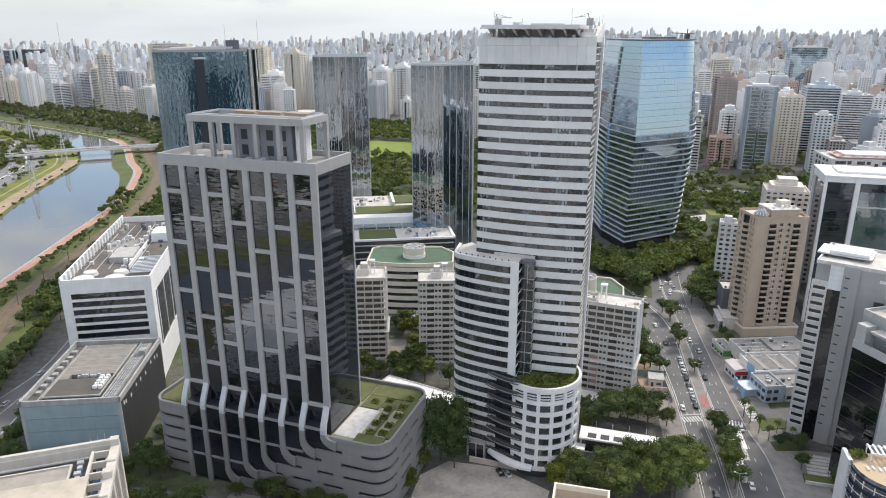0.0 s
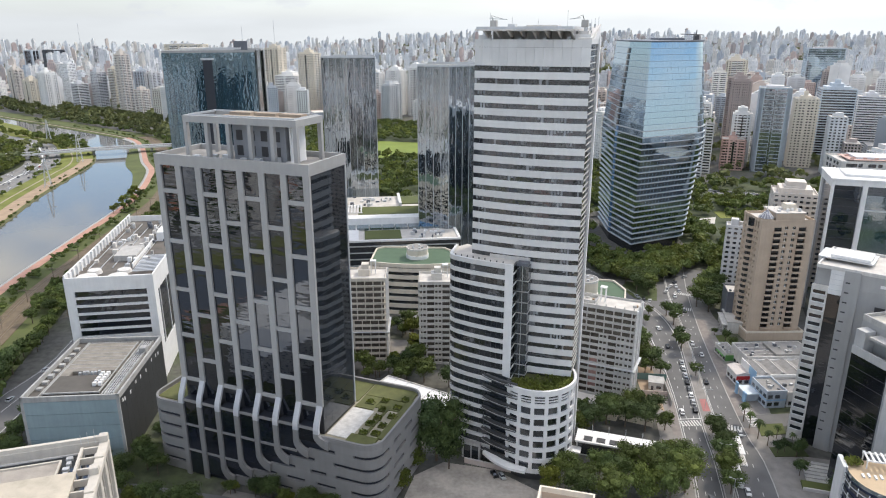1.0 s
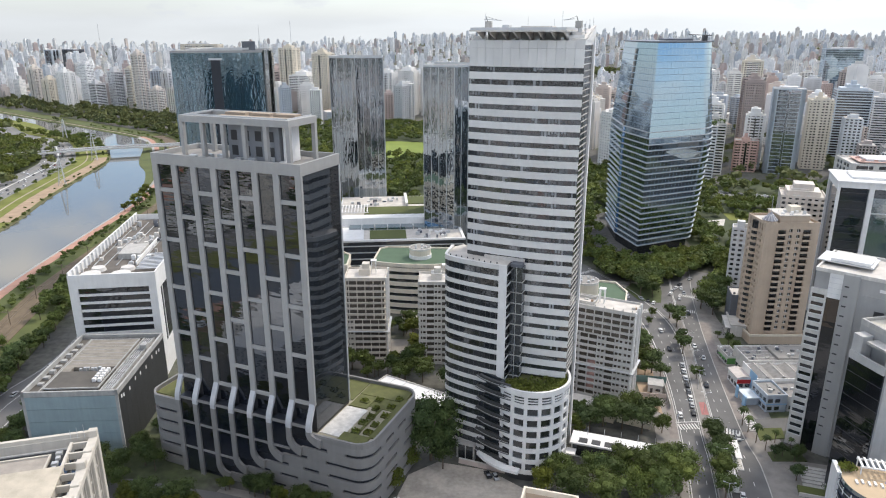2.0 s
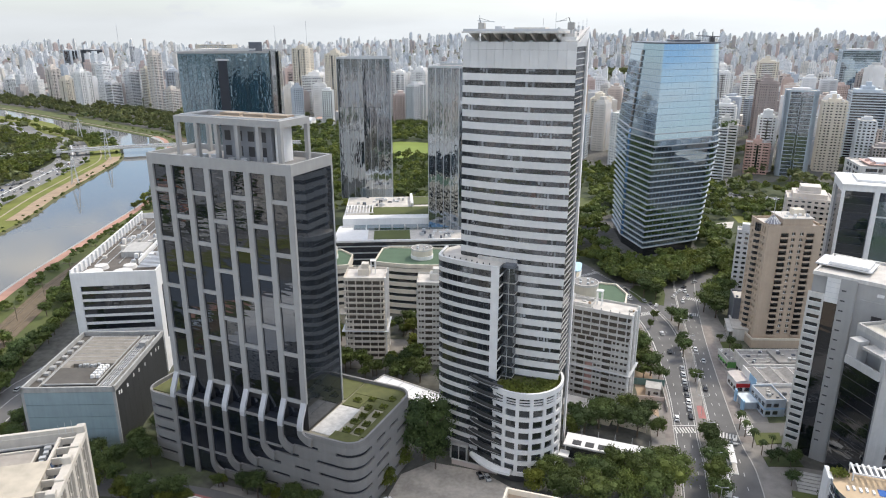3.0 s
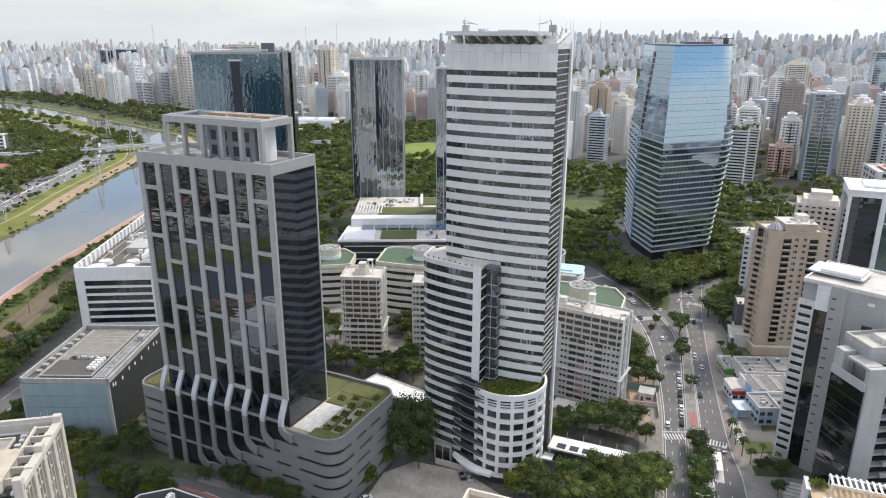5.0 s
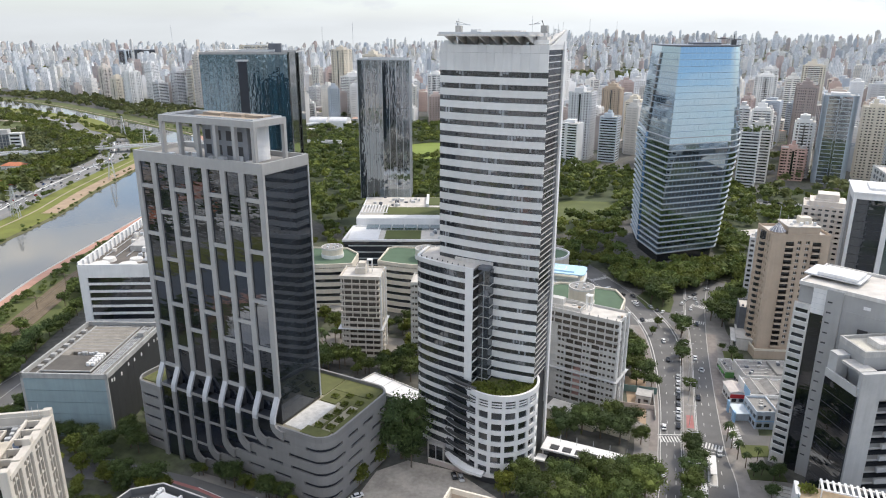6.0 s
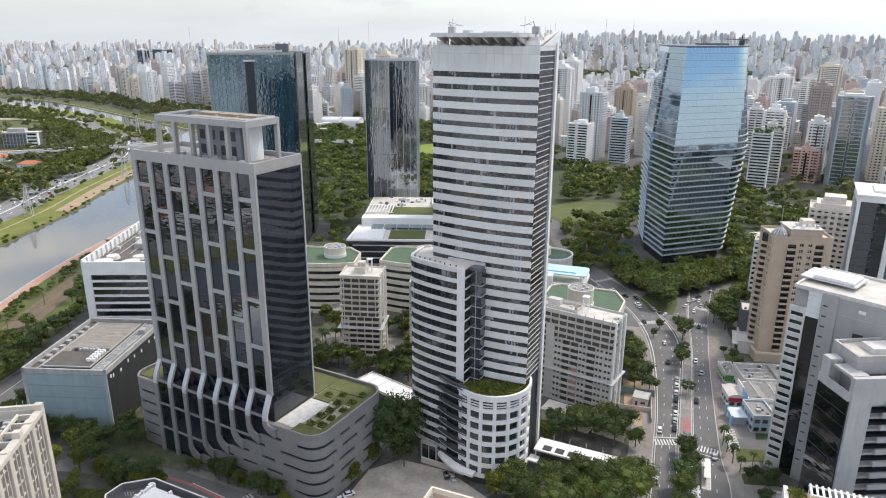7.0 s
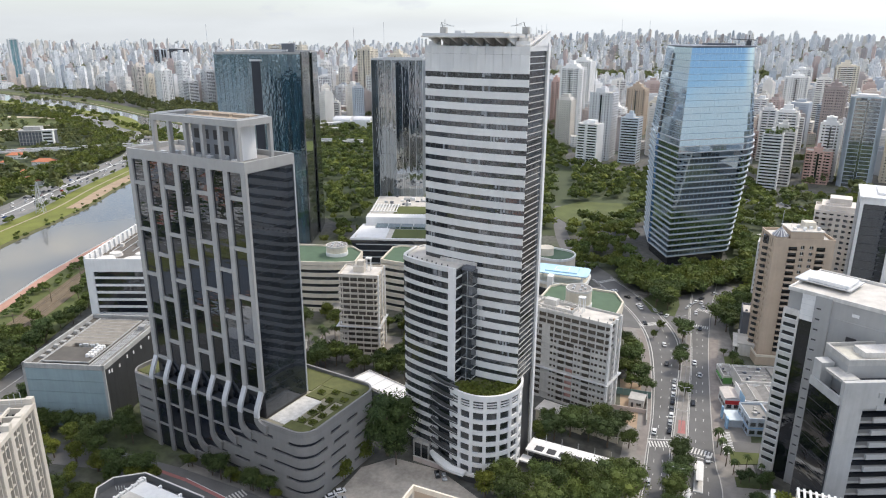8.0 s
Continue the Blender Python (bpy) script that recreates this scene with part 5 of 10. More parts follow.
def palazzo():
    """Cream block whose roof comes into view in the foreground."""
    t = thing("cream_block", "cream office block with tall ribbed windows and a stepped roof rim", "building", -76.6, 139.5, 0, 18.5)
    W, D, H = 34.0, 27.0, 57.5
    cream = surf("cream_stone", (0.55, 0.51, 0.45), 0.8, 0.12, streak=0.6)
    part("core", block(-W, -1.0, -D, -1.0, 0, 54.0), G_WIN, t)
    part("rear_wall", block(-W, 0, -1.0, 0, 0, H - 1), cream, t)
    part("left_wall", block(-W - 0.5, -W, -D, 0, 0, H), cream, t)
    deck = surf("stained_deck", (0.24, 0.21, 0.175), 0.95, 0.45, scale=0.25)
    part("roof", block(-W, -1.0, -D, -1.0, 53.0, 53.4), deck, t, "stained brown-grey roof deck")
    part("roof_rim", block(-W, 0.5, -0.7, 0.2, H - 1.0, H), cream, t)
    part("roof_rim", block(-1.1, 0.9, -D, -0.7, H - 2.2, H - 1.0), cream, t)
    part("rim_gutter", block(-W, -1.1, -1.5, -0.9, 53.4, 54.3), PALECON, t)
    part("rim_gutter", block(-2.2, -1.5, -D, -1.5, 53.4, 54.6), PALECON, t)
    for k in range(5):
        v = -D + k * (D - 0.8) / 4
        part("giant_pier", block(-1.2, 0.7, v - 0.9, v + 0.9, 0, H + (0.6 if k % 2 == 0 else -0.6), 0.1), cream, t)
    for k in range(4):
        v0 = -D + k * (D - 0.8) / 4
        for j in range(3):
            part("mullion", block(-0.9, 0.1, v0 + 1.6 + j * 1.75, v0 + 1.9 + j * 1.75, 0, H - 2.4), cream, t)
        for f in range(15):
            part("transom", block(-0.8, -0.1, v0 + 0.9, v0 + 5.6, 2 + f * 3.6, 2.5 + f * 3.6), cream, t)
    part("raised_deck", block(-25, -9, -12.5, -4.2, 53.4, 54.6), surf("grey_deck", (0.33, 0.30, 0.265), 0.9, 0.3, scale=0.3), t)
    part("deck_kerb", ribbon_of(rect(-25, -9, -12.5, -4.2), -0.25, 0.15, 54.6, 55.0, True), cream, t)
    part("deck_step", block(-24, -10, -3.6, -2.2, 53.4, 54.0), PALECON, t)
    part("penthouse", block(-30, -4.4, -26, -13.4, 53.4, 56.6), cream, t)
    part("penthouse_roof", block(-30.4, -4.0, -26, -13.0, 56.6, 57.0), surf("beige_screed", (0.47, 0.42, 0.34), 0.95, 0.3, scale=0.3), t)
    part("side_wall", block(-32.6, -32.0, -24, -1.6, 53.4, 56.2), cream, t)
    for k in range(6):
        part("roof_beam", block(-4.4, -1.1, -24 + 4.2 * k, -23.5 + 4.2 * k, 54.6, 56.2), cream, t)
    part("lintel", block(-5.0, -4.4, -24, -2.4, 55.6, 56.4), cream, t)
    for k in range(5):
        part("lintel_post", block(-5.0, -4.4, -23 + 5 * k, -22.4 + 5 * k, 53.4, 55.6), cream, t)
        part("roof_unit", block(-8.2 + 0.4 * (k % 2), -6.8, -12 + 2.1 * k, -10.8 + 2.1 * k, 53.4, 54.6, 0.05), METAL, t)
    for k in range(3):
        pr = arc(-31.0, -8.0 - 6.0 * k, 2.2, 0, 180, 8)
        bm = bmesh.new()
        for (ax_, ay_), (bx_, by_) in zip(pr, pr[1:]):
            beam(bm, (-31.0, ax_ - (-31.0) - 8.0 - 6.0 * k, 54.2 + (ay_ + 8.0 + 6.0 * k)), (-31.0, bx_ - (-31.0) - 8.0 - 6.0 * k, 54.2 + (by_ + 8.0 + 6.0 * k)), 0.5)
        part("roof_arch", bm, cream, t)
    for k in range(3):
        part("antenna", beam_of((-2 - 1.5 * k, -1.4, H - 1), (-2 - 1.5 * k, -1.4, H + 2.6 - 0.5 * k), 0.1), METAL, t)
    return t


palazzo()
# roof plant of a building at the foot of the picture
def octagon_block():
    """Octagonal block whose dark roof well holds a white finned plant house."""
    t = thing("dark_roofed_block", "octagonal block with a dark roof well and white finned plant house", "building", -59.9, 157.8, 0, -17.0)
    plan = [(0, 0), (-6.5, -6.2), (-6.5, -11.8), (0, -18), (24, -18), (29, -13), (29, -5), (24, 0)]
    well = offset(plan, -0.5, True)
    part("body", prism_of(plan, 0, 21.6), DARKCLAD, t)
    for k in range(5):
        part("window_band", ribbon_of(plan, -0.2, 0.04, 2.6 + 3.8 * k, 4.8 + 3.8 * k, True), G_SIDE, t)
    part("roof", prism_of(well, 21.6, 21.8), surf("tarred_roof", (0.075, 0.078, 0.085), 0.9, 0.3, scale=0.4), t)
    part("rim", ribbon_of(plan, -0.5, 0.0, 21.6, 23.9, True), surf("dark_rim", (0.12, 0.125, 0.13), 0.6), t)
    part("coping", ribbon_of(plan, -0.35, 0.05, 23.9, 24.05, True), PALECON, t)
    part("plant_house", block(2.6, 24.0, -15.5, -3.4, 21.8, 23.6), WHITE, t)
    part("plant_roof", block(3.0, 23.6, -15.1, -3.0, 23.6, 23.85, 0.05), WHITE, t)
    part("roof_step", block(3.4, 14.0, -14.8, -8.4, 23.85, 24.1, 0.05), ROOFPALE, t)
    # sloping white fins along two sides of the plant house
    bm = bmesh.new()
    prism(bm, [(0, 0), (1.9, 0), (1.9, 0.55), (0, 0.55)], 0, 0.35, [(0.9, 0), (1.9, 0), (1.9, 0.55), (0.9, 0.55)])
    bx(bm, 0.9, 2.0, 0, 0.55, 0.35, 2.6)
    fin = mesh("fin", bm)
    for k in range(7):
        part("fin", fin, WHITE, t, loc=(0.7, -2.6 - 2.0 * k, 21.8))
    for k in range(3):
        part("fin", fin, WHITE, t, loc=(1.1 + 8.1 * k, -1.5, 21.8), rz=-90)
    part("side_beam", block(1.6, 2.3, -15.5, -2.0, 23.5, 24.0), WHITE, t)
    for k in range(4):
        part("pipe", cyl_of(-3.2 + 0.7 * k, -8.0 + 0.4 * k, 0.12, 21.8, 23.2, 8), METAL, t)
    return t


octagon_block()
t = thing("beige_block", "beige rendered block with an open parapet frame", "building", 32.0, 134.0, 0, -14.0)
part("body", block(-6.5, 6.5, -9, 4.4, 0, 41.5), BEIGE, t)
part("frame_rim", ribbon_of(rect(-6.5, 6.5, -9, 4.4), -0.5, 0, 43.6, 45.0, True), CREAM, t)
for u in (-6.5, 5.9):
    part("post", block(u, u + 0.6, 3.8, 4.4, 41.5, 43.6), CREAM, t)
    part("post", block(u, u + 0.6, -9, -8.4, 41.5, 43.6), CREAM, t)
part("wall", block(-5.9, 5.9, 3.9, 4.3, 41.5, 43.6), BEIGE, t)

# ---- half-built flats ----
def raw_flats(name, label, x, y, w, d, h, rz, wall, seed, red=False, open_floors=0, pattern="PLPLPL", low=False):
    t = thing(name, label, "apartment building", x, y, 0, rz, group="half-built flats")
    X, Y = w / 2, d / 2
    n = round(h / 2.95)
    fh = h / n
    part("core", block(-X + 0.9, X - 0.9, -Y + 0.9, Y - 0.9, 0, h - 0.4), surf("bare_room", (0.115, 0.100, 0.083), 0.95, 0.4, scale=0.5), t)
    slab = mesh("floor_slab", ribbon_of(rect(-X, X, -Y, Y), -1.2, 0.12, 0, 0.3, True))
    r = random.Random(seed)
    for k in range(n + 1):
        part("floor_slab", slab, wall, t, loc=(0, 0, min(k * fh, h - 0.3)))
    # wall panels with paired window holes, open loggias, blank panels, bare frames on top
    pink = surf("pink_primer", (0.50, 0.30, 0.27), 0.95, 0.2)
    for length, axis in ((w, 0), (d, 1)):
        c = max(3, round(length / 3.6))
        b = length / c
        bm = bmesh.new()
        for x0, x1 in ((-b / 2, -1.35), (-0.25, 0.25), (1.35, b / 2)):
            bx(bm, x0, x1, 0, 0.25, 0, fh - 0.3)
        for x0 in (-1.35, 0.25):
            bx(bm, x0, x0 + 1.1, 0, 0.25, 0, 1.05)
            bx(bm, x0, x0 + 1.1, 0, 0.25, 2.15, fh - 0.3)
        win = mesh("wall_panel", bm)
        blank = mesh("wall_panel", block(-b / 2, b / 2, 0, 0.25, 0, fh - 0.3))
        bm = bmesh.new()
        bx(bm, -b / 2, -b / 2 + 0.25, -0.5, 0.9, 0, fh - 0.3)
        bx(bm, -b / 2, b / 2, -0.55, -0.42, 0, 1.0)
        bx(bm, -b / 2, b / 2, -0.55, 0.9, -0.28, 0.0)
        log = mesh("loggia", bm)
        bm = bmesh.new()
        bx(bm, -0.22, 0.22, -0.05, 0.4, 0, fh - 0.3)
        bx(bm, -b / 2, b / 2, 0, 0.3, fh - 0.85, fh - 0.3)
        col = mesh("column", bm)
        pat = [pattern[(i * len(pattern)) // c] for i in range(c)] if axis == 0 else ["PLPPLP"[i % 6] for i in range(c)]
        for i in range(c):
            p = -length / 2 + (i + 0.5) * b
            for sgn in (-1, 1):
                if axis == 0 and sgn > 0:
                    continue
                for k in range(n):
                    if axis == 0:
                        loc, ang = (p, -Y, k * fh + 0.3), 0
                    else:
                        loc, ang = ((X, p, k * fh + 0.3), 90) if sgn > 0 else ((-X, p, k * fh + 0.3), -90)
                        if sgn < 0 and k < n - 6:
                            continue
                    if k >= n - open_floors and not (pat[i] == "B" and k < n - 2):
                        part("column", col, wall, t, loc=loc, rz=ang)
                    elif pat[i] == "L":
                        part("loggia", log, wall, t, loc=loc, rz=ang)
                        if red and axis == 0 and 0 < k < 6 and i == c - 5:
                            part("loggia_back", block(-b / 2 + 0.3, b / 2 - 0.05, 0.62, 0.7, 0, fh - 0.4), pink, t, loc=loc, rz=ang)
                    else:
                        part("wall_panel", blank if pat[i] == "B" else win, wall, t, loc=loc, rz=ang)
    if open_floors:
        part("catch_platform", ribbon_of(rect(-X, X, -Y, Y), 0.0, 1.5, 5 * fh + 0.1, 5 * fh + 0.35, True), METAL, t)
        for v in (-Y + 0.2, 0.0, Y - 1.2):
            part("white_fin", block(X, X + 0.7, v, v + 0.9, 0, h + 1), WHITE, t)
    part("roof", block(-X + 0.4, X - 0.4, -Y + 0.4, Y - 0.4, h, h + 0.25), ROOFPALE, t)
    part("parapet", ribbon_of(rect(-X, X, -Y, Y), -0.2, 0.05, h, h + 1.1, True), wall, t)
    if low:
        # unfinished roof: low upstands, stacks of blocks and a timber pile
        part("upstand", ribbon_of(rect(-X * 0.55, X * 0.2, -Y * 0.5, Y * 0.6), -0.25, 0, h + 0.25, h + 1.5, True), wall, t)
        part("stair_head", block(-X * 0.45, -X * 0.2, 0, Y * 0.5, h + 0.25, h + 2.9), wall, t)
        for k in range(9):
            u, v = r.uniform(-X * 0.9, X * 0.9), r.uniform(-Y * 0.8, Y * 0.8)
            part("block_stack", block(u, u + r.uniform(0.8, 2.2), v, v + 1.0, h + 0.25, h + r.uniform(0.7, 1.3)), r.choice((wall, ROOFPALE, SOIL)), t)
        for k in range(12):
            part("stub_column", block(-X + 1.0 + k * (w - 2.4) / 11, -X + 1.4 + k * (w - 2.4) / 11, -Y, -Y + 0.4, h + 1.1, h + 2.0), wall, t)
    else:
        part("lift_house", block(-X * 0.35, X * 0.2, -Y * 0.3, Y * 0.5, h + 0.25, h + 3.2), wall, t)
        part("tank_house", block(-X * 0.2, X * 0.15, -Y * 0.1, Y * 0.4, h + 3.2, h + 5.4), wall, t)
    tw = part("hoist_tower", block(X * 0.25, X * 0.25 + 0.3, 0, 0.3, h + 0.2, h + 6.5), WHITE, t)
    for q in ((2.0, 0), (2.0, 1.8), (0, 1.8)):
        part("post", block(X * 0.25 + q[0], X * 0.25 + q[0] + 0.3, q[1], q[1] + 0.3, h + 0.2, h + 6.5), WHITE, tw)
    part("hoist_cap", block(X * 0.25 - 0.2, X * 0.25 + 2.5, -0.2, 2.3, h + 6.5, h + 6.9), WHITE, tw)
    return t


RAW = surf("raw_render", (0.62, 0.57, 0.50), 0.95, 0.15, streak=0.6)
RAWPALE = surf("raw_pale_render", (0.56, 0.54, 0.50), 0.95, 0.15, streak=0.6)
RAWGREY = surf("raw_grey_render", (0.50, 0.49, 0.47), 0.95, 0.15, streak=0.6)
raw_flats("half_built_flats", "half-built block of flats in pale bare render", -36.5, 301.5, 19.0, 15.5, 40.0, 3.0, RAW, 4, open_floors=7, pattern="PLLLLP")
raw_flats("half_built_flats", "half-built slab of flats with red loggia walls", -2.5, 297.0, 17.5, 14.0, 40.0, 2.0, RAWPALE, 6, red=True, pattern="PLPLP")
raw_flats("half_built_flats", "half-built grey slab of flats with bare upper floors", 61.5, 272.0, 44.0, 12.5, 40.0, -24.0, RAWGREY, 12, red=True, open_floors=4, pattern="LPLBPLLPLPP", low=True)


# ---- round-fronted offices with green roofs ----
def round_office(x, y, rz, w, d, h, sag, drum, dh=5.0):
    t = thing("round_fronted_office", "cream office with ribbon windows, green roof and round drum", "office", x, y, 0, rz, group="round-fronted offices")
    fr = [(w * (i / 10 - 0.5), -d / 2 - sag * (1 - (i / 5 - 1) ** 2)) for i in range(11)]
    plan = fr + [(w / 2, d * 0.15), (w / 2 - w * 0.16, d / 2), (-w / 2 + 4, d / 2), (-w / 2, d * 0.35)]
    part("core", prism_of(offset(plan, -0.8, True), 0, h - 1), G_SIDE, t)
    n = round(h / 4.2)
    fh = h / n
    for k in range(n):
        part("floor_band", ribbon_of(plan, -0.9, 0, k * fh, k * fh + fh * 0.52, True), CREAM, t)
    part("parapet", ribbon_of(plan, -0.6, 0.1, h - 1.6, h + 0.5, True), CREAM, t)
    part("green_roof", prism_of(offset(plan, -0.6, True), h - 1.2, h - 0.4), GREENROOF, t, "dark green coated flat roof")
    dr = part("roof_drum", cyl_of(drum[0], drum[1], 6.0, h - 0.4, h + dh, 32), CREAM, t)
    part("drum_base", cyl_of(drum[0], drum[1], 6.3, h - 0.4, h + 1.6, 32), WHITE, dr)
    bm = bmesh.new()
    ribbon(bm, arc(drum[0], drum[1], 6.0, 0, 350, 35), -0.3, 0.1, h + dh - 0.4, h + dh + 0.5, True)
    part("drum_rim", bm, PALECON, dr)
    part("drum_roof", cyl_of(drum[0], drum[1], 5.7, h + dh, h + dh + 0.12, 28), ROOFGREY, dr)
    for k in range(5):
        a = 1.3 * k
        part("roof_unit", block(drum[0] + 3 * math.cos(a) - 0.6, drum[0] + 3 * math.cos(a) + 0.6, drum[1] + 3 * math.sin(a) - 0.5, drum[1] + 3 * math.sin(a) + 0.5, h + dh + 0.12, h + dh + 0.9), METAL, dr)
    return t


round_office(-17.5, 366.0, -2.0, 47.0, 28.0, 29.0, 4.0, (1.5, -2.0))
round_office(-80.0, 358.0, 4.0, 50.0, 28.0, 29.0, 4.0, (11.0, 0.0))
round_office(69.0, 314.0, -14.0, 38.0, 34.0, 28.5, 3.0, (0.0, -7.0), 8.2)
t = thing("blue_deck_pavilion", "low round-ended block with a pale blue landing deck", "building", 60.0, 378.0, 0, -10.0)
part("body", prism_of(rounded(-15, 14, -14, 12, 9), 0, 17), CREAM, t)
part("glazing", prism_of(rounded(-14.6, 14.2, -14.4, 12.2, 9), 3, 14), G_SIDE, t)
part("roof_edge", ribbon_of(rounded(-15, 14.4, -14.6, 12.4, 9), -0.5, 0.4, 16.6, 18.2, True), WHITE, t)
DECKBLUE = surf("pale_blue_deck", (0.44, 0.64, 0.80), 0.7, 0.12, scale=0.3)
part("blue_deck", prism_of(rounded(-16, 15, -13, 3, 3), 22.4, 23.0), DECKBLUE, t)
part("deck_pad", block(-9, 9, -10, 0, 23.0, 23.7), DECKBLUE, t)
part("deck_mark", ribbon_of(rect(-4, 4, -8, -2), -0.5, 0, 23.7, 23.74, True), WHITE, t)
for u, v in ((-12, -11), (12, -11), (-12, 1), (12, 1)):
    part("deck_post", cyl_of(u, v, 0.6, 17, 22.4, 10), WHITE, t)
part("stair", block(-6, -3, -18, -13, 12, 22.8), WHITE, t)
t = thing("round_fronted_office", "cream low office with a round white roof rim", "office", 52.0, 418.0, 0, -20.0, group="round-fronted offices")
part("body", prism_of(rounded(-14, 14, -12, 12, 10), 0, 17), CREAM, t)
part("roof_rim", ribbon_of(rounded(-14, 14, -12, 12, 10), -0.5, 0.3, 17, 18.4, True), WHITE, t)
part("green_roof", prism_of(rounded(-13.4, 13.4, -11.4, 11.4, 9.5), 17, 17.3), GREENROOF, t)
part("roof_drum", cyl_of(-4, -1, 5, 17.3, 22, 28), CREAM, t)


# ---- shopping centre with planted roofs, and the glass towers ----
def mall():
    t = thing("shopping_centre", "low white shopping centre with skylights and planted roofs", "building", -76.0, 452.0, 0, 8.0)
    part("front_block", prism_of([(0, -35), (78, -35), (78, 0), (2, 0)], 0, 20, [(-9, -36), (80, -36), (80, 0), (-6, 0)]), G_SIDE, t)
    for k in range(4):
        part("front_band", block(-1.6 * k - 0.5, 79, -35.6 - 0.2 * k, -34.8, 3.6 + 4.4 * k, 4.3 + 4.4 * k), METAL, t)
    part("front_edge", ribbon_of([(-9, -36), (80, -36), (80, 0), (-6, 0)], -1.6, 0.2, 20, 21.2, True), WHITE, t)
    part("front_roof", block(-7, 79, -34.6, -1, 20, 20.4), ROOFPALE, t)
    part("white_deck", block(-6, 14, -33, -4, 20.4, 21.0), WHITE, t)
    part("roof_lawn", block(18, 42, -32, -12, 20.4, 20.9), GRASS, t)
    for k in range(8):
        part("skylight", block(4 + 8.8 * k, 12 + 8.8 * k, -10, -1, 20.6, 22.0, 0.1), G_TEAL, t)
    part("rear_block", block(-4, 82, 0, 70, 0, 25), WHITE, t)
    part("rear_roof", block(-3, 81, 10, 69, 25, 25.3), ROOFPALE, t)
    part("white_band", block(-4, 82, 0, 10, 25, 26.2), WHITE, t)
    part("roof_lawn", block(14, 60, 12, 34, 25.3, 25.9), GRASS, t, "bright green roof lawn")
    part("roof_lawn", block(46, 72, 42, 66, 25.3, 25.9), GRASS, t)
    part("roof_wall", block(44, 46, 36, 69, 25.3, 28), WHITE, t)
    r = random.Random(12)
    for k in range(40):
        u, v = r.uniform(0, 42), r.uniform(36, 66) if k % 2 else r.uniform(-32, -14)
        z = 25.3 if v > 0 else 20.4
        if v < 0:
            u = 44 + r.uniform(0, 26)
        part("roof_unit", block(u, u + r.uniform(1, 3), v, v + r.uniform(1, 2.5), z, z + r.uniform(1, 2.4)), r.choice((METAL, WHITE, DARKCLAD)), t)
    for k in range(9):
        part("pergola_bar", block(-2 + 2.2 * k, -1.2 + 2.2 * k, 12, 34, 27.4, 27.8), WHITE, t)
    part("pergola_rail", block(-3, 17, 12, 12.6, 27.0, 27.4), WHITE, t)
    part("pergola_rail", block(-3, 17, 33.4, 34, 25.3, 27.4), WHITE, t)
    return t


mall()


def glass_tower(name, label, pts, z0, h, fins, pane, trim, seed=2):
    """Mirror-glass shaft of upright fins and storey panes."""
    x, y = pts[0]
    t = thing(name, label, "tower", x, y, 0, 0)
    loc = [(a - x, b - y) for a, b in pts]
    part("core", prism_of(offset(loc, -0.6, True), z0, h - 0.5), DARKMETAL, t)
    n = 3
    s = (h - z0) / n
    r = random.Random(seed)
    for i in range(len(loc)):
        a, b = loc[i], loc[(i + 1) % len(loc)]
        L = math.hypot(b[0] - a[0], b[1] - a[1])
        ang = math.degrees(math.atan2(b[1] - a[1], b[0] - a[0]))
        cols = max(1, round(L / 2.7))
        c = L / cols
        me = mesh("pane", block(0.06, c - 0.06, -0.02, 0.1, 0.06, s - 0.06))
        fin = mesh("fin", block(-0.12, 0.12, -0.35, 0.1, 0, h - z0 + 0.6))
        for j in range(cols):
            px, py = a[0] + (b[0] - a[0]) * j / cols, a[1] + (b[1] - a[1]) * j / cols
            for k in range(n):
                part("pane", me, pane, t, loc=(px, py, z0 + k * s), rz=ang)
            if fins:
                part("fin", fin, trim, t, loc=(px, py, z0), rz=ang) if j % 2 == 0 else None
    part("roof", prism_of(offset(loc, -0.4, True), h - 0.5, h), ROOFGREY, t)
    part("parapet", ribbon_of(loc, -0.4, 0.05, h, h + 1.4, True), trim, t)
    return t


OLIVE = glass("olive_glass", (0.045, 0.050, 0.047), 0.10, 0.05, 0.2, 0.3, rnd=0.1)
lg = glass_tower("mirror_glass_tower", "broad mirror-glass tower with a dark vertical slot", [(-182.5, 446.5), (-128.2, 465.2), (-137.5, 520.0), (-190, 502)], 0, 136.0, False, G_MIRROR, GREYCLAD)
part("dark_slot", prism_of([(23.6, 7.3), (29.0, 9.2), (28.4, 11.0), (23.0, 9.1)], 0, 132), NAVY_DECK, lg)
part("slot_beam", prism_of([(22.4, 6.6), (30.2, 9.3), (29.6, 11.0), (21.8, 8.4)], 131.4, 132.6), METAL, lg)
part("side_slab", prism_of([(54.7, 18.9), (55.6, 19.0), (51.0, 46.5), (50.0, 46.4)], 0, 137.6), OLIVE, lg)
part("side_slab", prism_of([(51.2, 48.0), (52.0, 48.1), (45.6, 75.0), (44.6, 74.8)], 0, 136.6), OLIVE, lg)
for k in range(1, 8):
    part("slab_joint", prism_of([(55.2, 18.95), (55.7, 19.0), (45.7, 75.0), (45.2, 74.9)], 16.6 * k, 16.6 * k + 0.25), DARKMETAL, lg)
part("roof_house", prism_of([(6, 14), (40, 26), (34, 44), (2, 34)], 136, 138.6), PALECON, lg)
part("roof_house", prism_of([(40, 22), (48, 25), (46, 32), (38, 29)], 136, 143), DARKCLAD, lg)
part("roof_frame", ribbon_of([(24, 9), (46, 16.6), (42, 30), (20, 22)], -0.6, 0, 137.8, 139.0, True), METAL, lg)
